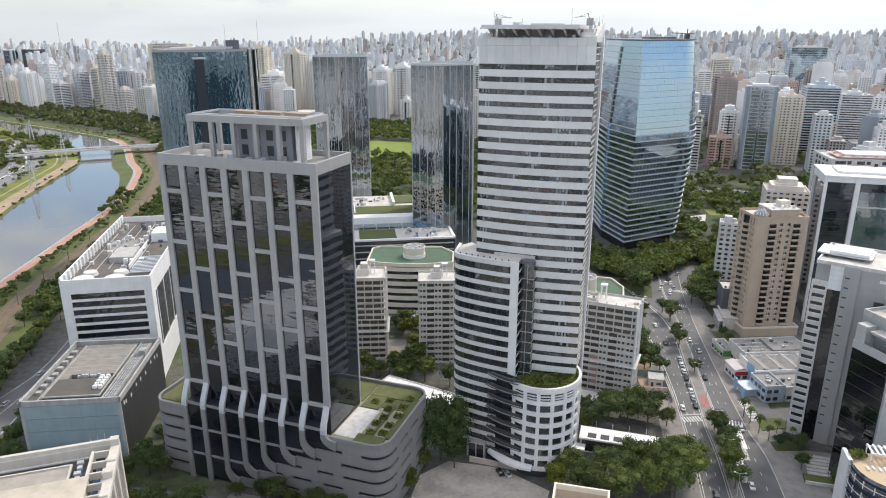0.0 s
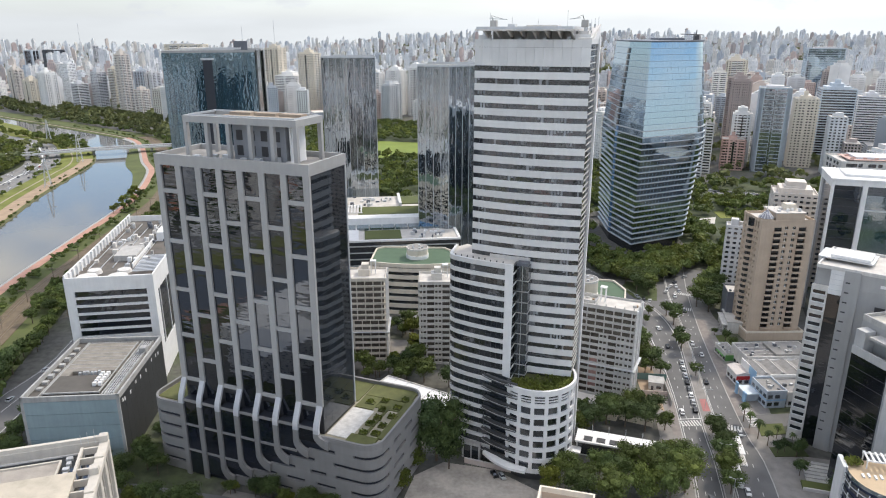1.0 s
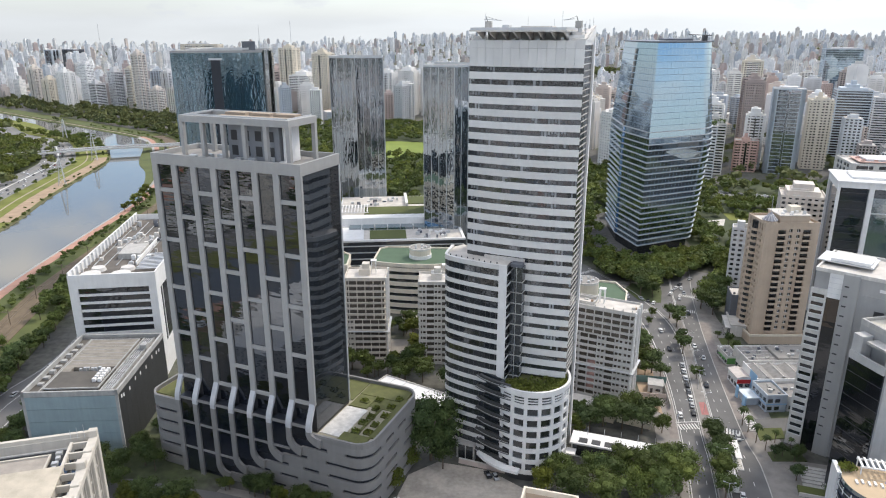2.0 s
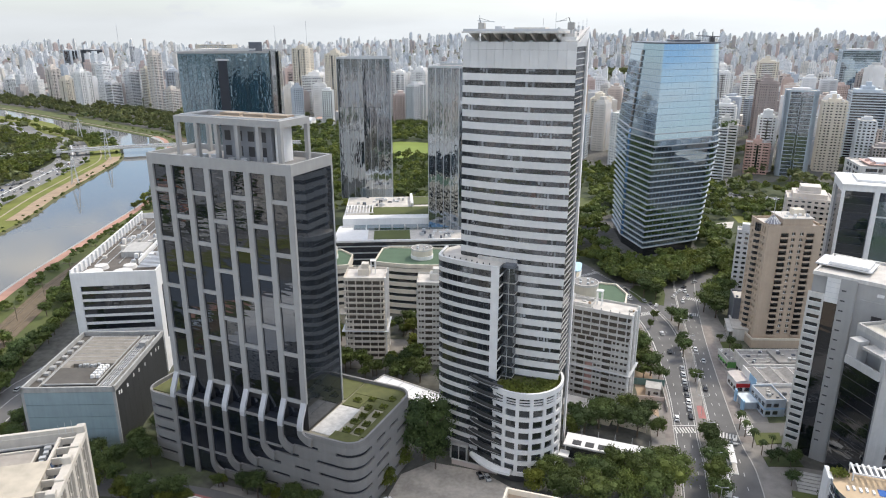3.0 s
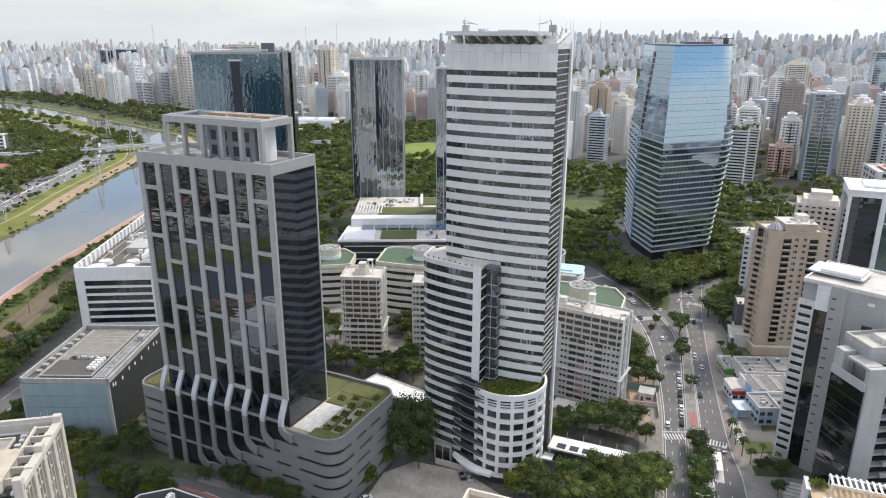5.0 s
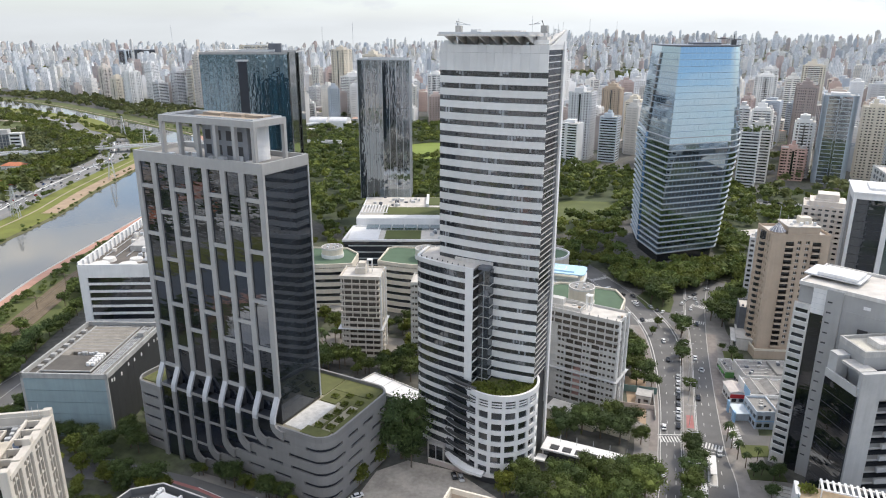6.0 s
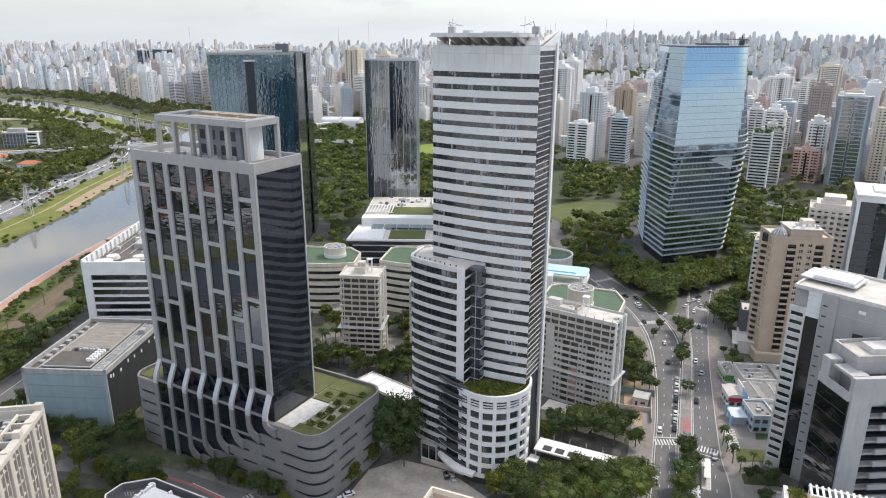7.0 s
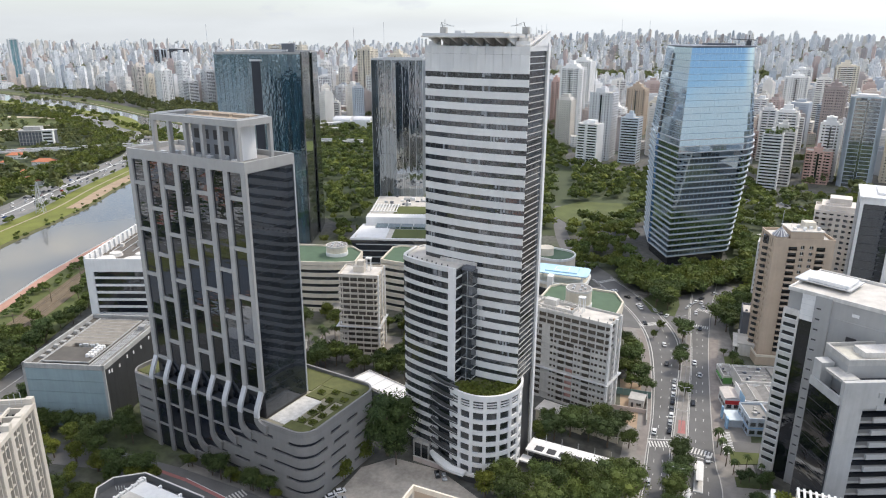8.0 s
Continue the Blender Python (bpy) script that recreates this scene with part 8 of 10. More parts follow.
# ---- far city, past counting ----
def city_material(windows):
    m = bpy.data.materials.new("far_city_wall" if windows else "mid_city_wall")
    m.use_nodes = True
    n, l = m.node_tree.nodes, m.node_tree.links
    p = n["Principled BSDF"]
    at = n.new("ShaderNodeAttribute")
    at.attribute_name = "paint"
    geo = n.new("ShaderNodeNewGeometry")
    nzz = n.new("ShaderNodeTexNoise")
    nzz.inputs["Scale"].default_value = 0.05
    l.new(geo.outputs["Position"], nzz.inputs["Vector"])
    r = n.new("ShaderNodeMapRange")
    r.inputs["From Min"].default_value, r.inputs["From Max"].default_value = 0.3, 0.7
    r.inputs["To Min"].default_value, r.inputs["To Max"].default_value = 0.88, 1.08
    l.new(nzz.outputs[0], r.inputs[0])
    v = n.new("ShaderNodeVectorMath")
    v.operation = "SCALE"
    l.new(at.outputs["Color"], v.inputs[0])
    l.new(r.outputs[0], v.inputs["Scale"])
    col = v.outputs[0]
    p.inputs["Roughness"].default_value = 0.8
    if windows:
        uv = n.new("ShaderNodeUVMap")
        sp = n.new("ShaderNodeSeparateXYZ")
        l.new(uv.outputs[0], sp.inputs[0])
        masks = []
        for k, (lo, hi) in ((0, (0.26, 0.74)), (1, (0.42, 0.78))):
            fr = n.new("ShaderNodeMath")
            fr.operation = "FRACT"
            l.new(sp.outputs[k], fr.inputs[0])
            a = n.new("ShaderNodeMath")
            a.operation = "GREATER_THAN"
            a.inputs[1].default_value = lo
            b = n.new("ShaderNodeMath")
            b.operation = "LESS_THAN"
            b.inputs[1].default_value = hi
            l.new(fr.outputs[0], a.inputs[0])
            l.new(fr.outputs[0], b.inputs[0])
            c = n.new("ShaderNodeMath")
            c.operation = "MULTIPLY"
            l.new(a.outputs[0], c.inputs[0])
            l.new(b.outputs[0], c.inputs[1])
            masks.append(c.outputs[0])
        mm = n.new("ShaderNodeMath")
        mm.operation = "MULTIPLY"
        l.new(masks[0], mm.inputs[0])
        l.new(masks[1], mm.inputs[1])
        mix = n.new("ShaderNodeMix")
        mix.data_type = "RGBA"
        l.new(mm.outputs[0], mix.inputs[0])
        l.new(col, mix.inputs[6])
        # distance haze put into the window colour: a lifted blue-grey
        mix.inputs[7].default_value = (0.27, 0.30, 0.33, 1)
        col = mix.outputs[2]
        rr = n.new("ShaderNodeMapRange")
        rr.inputs["To Min"].default_value, rr.inputs["To Max"].default_value = 0.85, 0.2
        l.new(mm.outputs[0], rr.inputs[0])
        l.new(rr.outputs[0], p.inputs["Roughness"])
    l.new(col, p.inputs["Base Color"])
    return m


class Heap:
    """Many boxes in one mesh."""

    def __init__(self):
        self.v, self.f, self.uv, self.c, self.m = [], [], [], [], []

    def quad(self, pts, uv, col, mi=0):
        k = len(self.v)
        self.v += pts
        self.f.append((k, k + 1, k + 2, k + 3))
        self.uv += uv
        self.c.append(col)
        self.m.append(mi)

    def box(self, x, y, w, d, z0, z1, rz, col, mi=0, bay=3.2, fl=3.1, roof=None, bottom=False):
        ca, sa = math.cos(rz), math.sin(rz)
        c = [(x + a * ca - b * sa, y + a * sa + b * ca) for a, b in ((-w / 2, -d / 2), (w / 2, -d / 2), (w / 2, d / 2), (-w / 2, d / 2))]
        nv = max(1, round((z1 - z0) / fl))
        for i in range(4):
            p, q = c[i], c[(i + 1) % 4]
            nu = max(1, round((w if i % 2 == 0 else d) / bay))
            self.quad([(*p, z0), (*q, z0), (*q, z1), (*p, z1)], [(0, 0), (nu, 0), (nu, nv), (0, nv)], col, mi)
        self.quad([(*q, z1) for q in c], [(0, 0)] * 4, roof or col, mi)
        if bottom:
            self.quad([(*q, z0) for q in c[::-1]], [(0, 0)] * 4, col, mi)

    def build(self, name, mats, label, category):
        me = bpy.data.meshes.new(name)
        me.from_pydata(self.v, [], self.f)
        uvl = me.uv_layers.new(name="UVMap")
        uvl.data.foreach_set("uv", np.array(self.uv, dtype=np.float32).ravel())
        a = me.attributes.new("paint", "FLOAT_COLOR", "FACE")
        a.data.foreach_set("color", np.array([(*q, 1) for q in self.c], dtype=np.float32).ravel())
        for q in mats:
            me.materials.append(q)
        me.polygons.foreach_set("material_index", np.array(self.m, dtype=np.int32))
        me.update()
        return tagged(new(name, me), label, category, kind="stuff")


def river_gap(x, y):
    return min(min(math.hypot(x - a[0], y - a[1]) for a in BANK_E[::2]), min(math.hypot(x - a[0], y - a[1]) for a in BANK_W[::2]))


PARK = [(-125, 520), (60, 520), (100, 560), (150, 600), (240, 600), (280, 690), (215, 760), (60, 830), (40, 1000), (0, 1160), (-200, 1190), (-330, 1120), (-300, 900), (-240, 640)]
WOODS_W = [(-430, 480), (-400, 640), (-470, 820), (-560, 960), (-700, 1090), (-900, 1190), (-1300, 1300), (-1500, 1000), (-1000, 420), (-600, 330)]
GAP_E = [(170, 440), (330, 470), (420, 520), (430, 700), (330, 735), (230, 690), (180, 620)]
NEAR = [(-330, -60), (170, -60), (215, 170), (300, 300), (330, 430), (300, 470), (215, 480), (180, 620), (-240, 620), (-340, 860), (-470, 800), (-400, 400)]


def inside(x, y, poly):
    k = False
    for i in range(len(poly)):
        (a, b), (c, d) = poly[i - 1], poly[i]
        if (b > y) != (d > y) and x < (c - a) * (y - b) / (d - b) + a:
            k = not k
    return k


PALETTE = [(0.80, 0.80, 0.79), (0.78, 0.77, 0.75), (0.74, 0.71, 0.66), (0.70, 0.66, 0.60), (0.66, 0.67, 0.68), (0.56, 0.57, 0.58), (0.62, 0.53, 0.47), (0.42, 0.37, 0.35), (0.56, 0.44, 0.40), (0.44, 0.48, 0.53), (0.80, 0.80, 0.80), (0.79, 0.78, 0.76)]
# paler, bluer walls: for far blocks the distance haze is in the paint
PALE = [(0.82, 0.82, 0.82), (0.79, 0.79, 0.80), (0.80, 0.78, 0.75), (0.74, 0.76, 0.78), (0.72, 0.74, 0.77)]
taken = [(o.location.x, o.location.y) for o in bpy.data.objects if o.parent is None and o.type == "EMPTY"]
far, midc = Heap(), Heap()
rc = random.Random(21)
for ring in range(96):
    r0 = 430 * 1.026 ** ring
    if r0 > 4820:
        break
    step = 32 + r0 * 0.0072 if r0 < 1750 else 25 + r0 * 0.0058
    a = -178.0
    while a < 178:
        a += math.degrees(step / r0) * rc.uniform(0.75, 1.35)
        front = -52 < a < 44
        if not front and rc.random() < (0.45 if r0 < 1600 else 0.8):
            continue
        q = r0 * rc.uniform(0.985, 1.02)
        x, y = q * math.sin(radians(a)), q * math.cos(radians(a))
        if inside(x, y, NEAR) or inside(x, y, GAP_E) or inside(x, y, PARK) or inside(x, y, WOODS_W) or river_gap(x, y) < 150:
            continue
        if any(abs(x - p[0]) < 42 and abs(y - p[1]) < 46 for p in taken):
            continue
        u = rc.random()
        tall = 0.5 + 0.5 * noise.noise(Vector((x / 420, y / 420, 3.0)))
        if u < 0.20:
            h = rc.uniform(8, 18)
        elif u < 0.62:
            h = rc.uniform(26, 52) * (0.75 + 0.5 * tall)
        else:
            h = rc.uniform(44, 88) * (0.7 + 0.55 * tall)
        if -340 < x < 740 and abs(y - 2450 - 0.12 * x) < 150:
            continue
        if 1450 < q < 2450 and -0.14 < x / max(1.0, y) < 0.36:
            h *= 0.6
        if not front:
            h *= 0.42
            if rc.random() < 0.5:
                continue
        if q < 1250 and front:
            h = min(h, 62)
        if q > 2600:
            h *= 0.55 + 0.3 * rc.random()
        w, d = (rc.uniform(13, 24), rc.uniform(13, 26)) if q < 1750 else (rc.uniform(9, 19), rc.uniform(10, 22))
        if h < 18:
            w, d = rc.uniform(16, 40), rc.uniform(16, 34)
        rz = radians(rc.choice((-19, -19, -30, 8, 24)) + rc.uniform(-4, 4))
        z = rise(x, y)
        k = rc.uniform(0.92, 1.05)
        # beyond 1900 m nearly half the walls take the haze-pale paints
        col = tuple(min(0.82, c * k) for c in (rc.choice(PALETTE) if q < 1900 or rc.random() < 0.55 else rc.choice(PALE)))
        roof = rc.choice(((0.5, 0.48, 0.45), (0.42, 0.40, 0.38), (0.6, 0.57, 0.52), (0.5, 0.34, 0.27)) if h < 18 else ((0.5, 0.48, 0.45), (0.42, 0.40, 0.38), (0.62, 0.60, 0.56)))
        if q < 1750 and front and h > 18:
            n = round(h / 3.15)
            fh = h / n
            midc.box(x, y, w - 0.8, d - 0.8, z - 2, z + h - 0.3, rz, (0.05, 0.055, 0.06), 1)
            sl = rc.choice((0.38, 0.45, 0.52, 0.6))
            ca, sa = math.cos(rz), math.sin(rz)

            def put(u, v, bw, bd, z0, z1, paint=col, **k):
                midc.box(x + u * ca - v * sa, y + u * sa + v * ca, bw, bd, z0, z1, rz, paint, 0, **k)
            form = rc.choice(("grid", "grid", "slab", "balcony", "balcony", "strip"))
            shade = rc.choice((0.75, 0.88, 1.12))
            trimc = tuple(min(0.82, q_ * shade) for q_ in col)
            for f in range(n):
                put(0, 0, w, d, z + f * fh, z + f * fh + fh * sl, bottom=True)
                if form == "balcony" and f:
                    for g in (-1, 1):
                        put(g * w * 0.24, -d / 2 - 0.6, w * 0.34, 1.4, z + f * fh, z + f * fh + 1.0, trimc, bottom=True)
            if form == "grid":
                for L, M, ax in ((w, d, 0), (d, w, 1)):
                    cols = max(3, round(L / rc.choice((3.4, 4.2, 5.0))))
                    for i in range(cols + 1):
                        p = -L / 2 + i * L / cols
                        pw = L / cols * rc.choice((0.36, 0.46))
                        for g in (-1, 1):
                            if ax == 0:
                                put(p, g * (M / 2 - 0.3), pw, 0.75, z, z + h)
                            else:
                                put(g * (M / 2 - 0.3), p, 0.75, pw, z, z + h)
            elif form == "slab":
                for g in (-1, 1):
                    put(g * w / 2, 0, 1.2, d + 1.0, z, z + h + 1.0, trimc)
                put(rc.uniform(-0.2, 0.2) * w, 0, w * 0.14, d + 0.8, z, z + h + 1.5, trimc)
            elif form == "strip":
                for p in (-0.5, -0.2, 0.2, 0.5):
                    put(p * w, 0, w * 0.13, d + 0.5, z, z + h)
                for p in (-0.4, 0.4):
                    put(0, p * d, w + 0.5, d * 0.22, z, z + h)
            else:
                for p in (-0.5, 0.0, 0.5):
                    put(p * w * 0.98, 0, w * 0.12, d + 0.3, z, z + h)
                for p in (-0.45, -0.1, 0.2, 0.45):
                    put(0, p * d, w + 0.3, d * 0.14, z, z + h)
            put(0, 0, w, d, z + h - 0.3, z + h + 0.8, roof=roof)
            if rc.random() < 0.5:
                put(0, 0, w * 0.78, d * 0.74, z + h + 0.8, z + h + 3.9, roof=roof)
                put(0, 0.5, w * 0.4, d * 0.4, z + h + 3.9, z + h + 8.0, trimc)
            else:
                put(1, 1, w * 0.45, d * 0.4, z + h + 0.8, z + h + 4.5)
                put(-w * 0.25, -1, w * 0.2, d * 0.25, z + h + 0.8, z + h + 3.0, trimc)
        else:
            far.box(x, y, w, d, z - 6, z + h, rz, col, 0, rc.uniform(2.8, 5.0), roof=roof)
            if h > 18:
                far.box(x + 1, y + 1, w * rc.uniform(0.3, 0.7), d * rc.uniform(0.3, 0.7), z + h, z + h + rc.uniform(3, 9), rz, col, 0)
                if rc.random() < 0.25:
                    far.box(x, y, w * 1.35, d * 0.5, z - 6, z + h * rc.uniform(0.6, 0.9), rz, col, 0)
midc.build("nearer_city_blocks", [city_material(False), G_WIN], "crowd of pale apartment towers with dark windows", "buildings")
far.build("distant_city_blocks", [city_material(True)], "distant towers with haze-pale paint, crowding to the horizon", "buildings")


# unseen quarters behind and beside the viewpoint, added for reflections: offices, flats, tiled houses
quarter, rq = Heap(), random.Random(57)
for i in range(-13, 34):
    for j in range(-14, 7):
        x, y = i * 31 + rq.uniform(-6, 6), j * 31 - 90 + rq.uniform(-6, 6)
        if y > 80 or (x < -80 and y > 40) or river_gap(x, y) < 62 or (i % 5 == 0) or (j % 4 == 0) or rq.random() < 0.12:
            continue
        h = rq.choice((9, 12, 15, 22, 30, 38, 46)) * rq.uniform(0.8, 1.1)
        w, d = rq.uniform(14, 25), rq.uniform(14, 25)
        col = rq.choice(PALETTE)
        rz = radians(-19 + rq.uniform(-3, 3))
        quarter.box(x, y, w, d, 0, h, rz, col, 0, rq.uniform(2.8, 4.4), roof=rq.choice(((0.5, 0.48, 0.45), (0.30, 0.29, 0.28), (0.62, 0.60, 0.56), (0.45, 0.2, 0.12))))
        quarter.box(x, y, w * 0.5, d * 0.4, h, h + 3.5, rz, col, 0)
for i in range(110):
    x, y = rq.uniform(-900, -380), rq.uniform(-520, 330)
    if river_gap(x, y) < 92 or inside(x, y, WOODS_W):
        continue
    h = rq.uniform(5, 9)
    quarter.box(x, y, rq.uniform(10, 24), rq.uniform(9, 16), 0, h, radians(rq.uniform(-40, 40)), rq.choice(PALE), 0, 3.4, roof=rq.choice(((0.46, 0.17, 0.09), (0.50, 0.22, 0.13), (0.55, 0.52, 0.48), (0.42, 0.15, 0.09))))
# white-roofed blocks placed out of view to brighten the tower glass
for x, y, w, d, h in ((-132, 138, 26, 40, 14), (-165, 120, 18, 50, 10), (-118, 92, 30, 22, 18), (-160, 70, 24, 30, 12), (-100, 60, 22, 26, 20), (-190, 88, 12, 60, 7)):
    quarter.box(x, y, w, d, 0, h, radians(-8), (0.74, 0.74, 0.73), 0, 4.0, roof=(0.8, 0.8, 0.79))
# long white roofs, also out of view, for pale lines in the glass
for k in range(9):
    p = offset(BANK_W, -92 - 26 * (k % 3), False)[2 + k]
    quarter.box(p[0], p[1], 12, 46, 0, 8, radians(16), (0.8, 0.8, 0.78), 0, 5.0, roof=(0.8, 0.8, 0.79))
quarter.build("south_city_blocks", [city_material(True)], "unseen pale blocks and tiled houses added for reflections", "buildings")


# ---- trees ----
def crown_arrays(r, lobes, leaves, size, rx, rz, flat=0.7):
    """Leaf clumps over the shells of several lobes, with gaps between them."""
    v, f = [], []
    L = []
    for i in range(lobes):
        a = 2 * math.pi * i / lobes + r.uniform(-0.5, 0.5)
        q = rx * (0.62 * math.sqrt(r.random()) if i else 0.0)
        L.append((q * math.cos(a), q * math.sin(a), r.uniform(-0.35, 0.55) * rz, rx * r.uniform(0.26, 0.52)))
    for _ in range(leaves):
        cx, cy, cz, s = L[r.randrange(lobes)]
        d = Vector((r.gauss(0, 1), r.gauss(0, 1), r.gauss(0.25, 1))).normalized()
        k = s * (0.55 + 0.62 * r.random())
        c = Vector((cx + d.x * k, cy + d.y * k, cz + d.z * k * flat))
        nrm = (d * 0.7 + Vector((r.gauss(0, 0.8), r.gauss(0, 0.8), r.gauss(0.35, 0.8)))).normalized()
        t1 = nrm.orthogonal().normalized()
        t1.rotate(Matrix.Rotation(r.uniform(0, 6.28), 3, nrm))
        t2 = nrm.cross(t1)
        z = size * r.uniform(0.6, 1.5)
        b = len(v)
        v += [tuple(c + t1 * z * x + t2 * z * y + nrm * z * w) for x, y, w in ((-0.9, -0.35, -0.1), (0.1, -0.75, 0.12), (0.95, 0.15, -0.1), (-0.1, 0.8, 0.1))]
        f.append((b, b + 1, b + 2, b + 3))
    # leafy mass inside the lobes, so that the gaps are not empty
    for cx, cy, cz, s in (L if leaves > 400 else [(0, 0, -0.1 * rz, rx * 0.78)]):
        b = len(v)
        k = s * (0.58 if leaves > 400 else 0.85)
        n1 = 6
        v.append((cx, cy, cz + k * flat))
        for zz, q in ((0.45, 0.86), (-0.35, 0.9)):
            for i in range(n1):
                a = 2 * math.pi * (i + (0.5 if zz < 0 else 0)) / n1
                e = q * r.uniform(0.82, 1.12)
                v.append((cx + k * e * math.cos(a), cy + k * e * math.sin(a), cz + k * flat * zz))
        for i in range(n1):
            j = (i + 1) % n1
            f += [(b, b + 1 + i, b + 1 + j), (b + 1 + i, b + 1 + n1 + i, b + 1 + j), (b + 1 + j, b + 1 + n1 + i, b + 1 + n1 + j)]
    return v, f


def tree_mesh(name, seed, lobes, leaves, size, rx, rz):
    v, f = crown_arrays(random.Random(seed), lobes, leaves, size, rx, rz)
    me = bpy.data.meshes.new(name)
    me.from_pydata(v, [], f)
    me.update()
    return me


def trunk_mesh(seed, h, r0):
    r = random.Random(seed)
    bm = bmesh.new()
    cyl(bm, 0, 0, r0, 0, h * 0.55, 8, r0 * 0.65)
    for i in range(5):
        a = 2 * math.pi * i / 5 + r.uniform(-0.4, 0.4)
        q = h * r.uniform(0.28, 0.4)
        beam(bm, (0, 0, h * r.uniform(0.35, 0.55)), (q * math.cos(a), q * math.sin(a), h * r.uniform(0.7, 0.92)), r0 * 0.55)
    return mesh("trunk", bm)


# each kind twice: with fine leaves for the near streets, with coarser ones for the farther gardens
KINDS, FAR_KINDS = [], []
for i, (rx, rz, hh, mat) in enumerate(((5.5, 4.0, 10, LEAF), (7.0, 4.5, 12, LEAF2), (6.0, 5.2, 13, LEAF), (4.0, 3.6, 8, LEAF3), (8.5, 5.0, 14, LEAF), (7.5, 5.5, 13, LEAF2))):
    tm = trunk_mesh(60 + i, hh, 0.3 + 0.03 * i)
    tm.materials.append(BARK)
    for heap, leaves, size in ((KINDS, 2700, 0.27), (FAR_KINDS, 900, 0.44)):
        cm = tree_mesh("crown", 40 + i, 18 + i, leaves, size, rx, rz)
        cm.materials.append(mat)
        heap.append((cm, tm, hh, rx))
TREE_LABELS = ("round-crowned street tree in mid green leaf", "broad dark green shade tree", "tall leafy green tree", "small light green tree", "wide spreading green tree", "dense dark green tree")
cm = tree_mesh("crown", 90, 30, 6500, 0.27, 8.0, 6.2)
cm.materials.append(LEAF2)
KINDS.append((cm, KINDS[4][1], 13, 8.0))
FAR_KINDS.append(KINDS[-1])
TREE_LABELS = TREE_LABELS + ("huge dense dark green tree with a rounded crown",)
rt = random.Random(77)


def tree(x, y, kind=None, s=1.0, z=0.0):
    k = rt.randrange(6) if kind is None else kind
    cm, tm, hh, rx = (KINDS if y < 262 and x > -150 else FAR_KINDS)[k]
    t = thing("tree", TREE_LABELS[k], "tree", x, y, z, rt.uniform(0, 360), group="trees")
    t.scale = (s * rt.uniform(0.92, 1.1), s * rt.uniform(0.92, 1.1), s * rt.uniform(0.9, 1.12))
    part("trunk", tm, BARK, t)
    part("crown", cm, LEAF, t, loc=(0, 0, hh * 0.72))


# beside the towers and along the avenue
for x, y, k, s in ((-0.6, 214, 6, 1.5), (4, 209, 1, 0.9), (-8, 208, 3, 1.0), (-12, 196, 3, 0.9)):
    tree(x, y, k, s)
for x, y, k, s in ((44, 202, 2, 0.9), (50, 199, 0, 1.0), (56, 203, 4, 0.8), (61, 199, 1, 0.95), (38, 197, 3, 1.0), (66, 206, 4, 0.85), (72, 200, 4, 1.0), (79, 205, 5, 1.0), (84, 198, 4, 1.0), (77, 192, 1, 1.1), (86, 208, 2, 1.0), (68, 191, 0, 1.2), (82, 213, 0, 0.9), (58, 190, 4, 1.0), (47, 190, 1, 1.0), (74, 211, 3, 0.9)):
    tree(x, y, k, s)
for x, y, k, s in ((60, 236, 1, 0.95), (66, 240, 5, 0.9), (73, 238, 1, 1.0), (80, 235, 5, 0.9), (84, 243, 1, 0.9), (78, 246, 2, 0.85), (69, 247, 1, 0.8), (57, 244, 0, 0.8), (88, 236, 0, 0.8), (54, 233, 3, 1.0)):
    tree(x, y, k, s)
for x, y, k, s in ((93, 298, 5, 0.9), (95, 308, 2, 0.85), (91, 290, 4, 0.8), (96, 286, 5, 0.75), (94, 318, 4, 0.6), (90, 304, 1, 0.8), (98, 279, 1, 0.7), (92, 282, 0, 0.75), (92, 326, 5, 0.6)):
    tree(x, y, k, s)
for x, y, k, s in ((106.0, 234, 1, 0.68), (105.0, 228, 5, 0.66), (105.4, 221, 1, 0.72), (102, 213, 5, 0.8), (100.5, 205, 4, 0.75), (99, 197, 1, 0.8), (114.7, 281, 1, 0.55), (115.7, 306, 5, 0.62), (116.5, 313, 1, 0.66), (118.2, 319, 5, 0.5), (121.5, 338, 5, 0.62), (123.4, 344, 1, 0.78), (121, 350, 5, 0.6), (112, 352, 0, 0.5), (107.5, 340, 0, 0.4)):
    tree(x, y, k, s)
for x, y, k, s in ((-52, 276, 0, 0.9), (-43, 279, 2, 0.8), (-33, 281, 0, 0.7), (-22, 284, 3, 1.0), (-62, 270, 1, 0.9), (-18, 270, 0, 0.9), (-8, 272, 4, 0.8), (3, 268, 1, 0.8), (12, 262, 0, 0.9), (-70, 276, 4, 0.8), (-16, 318, 3, 1.2), (-8, 326, 3, 1.3), (-19, 330, 0, 1.0), (-14, 305, 3, 1.0), (-58, 322, 0, 0.9), (-66, 330, 3, 1.1), (-52, 312, 3, 1.0), (-74, 318, 1, 0.9)):
    tree(x, y, k, s)
for x, y, k, s_ in ((-134, 204, 6, 0.62), (-126, 205, 5, 0.7), (-118, 204, 1, 0.75), (-110, 203, 6, 0.6), (-103, 206, 5, 0.7), (-98, 203, 1, 0.7), (-108, 213, 5, 0.6), (-105, 224, 1, 0.6), (-104, 234, 5, 0.6), (-146, 203, 5, 0.7), (-155, 212, 6, 0.6), (-158, 222, 5, 0.75), (-160, 234, 1, 0.75)):
    tree(x, y, k, s_)
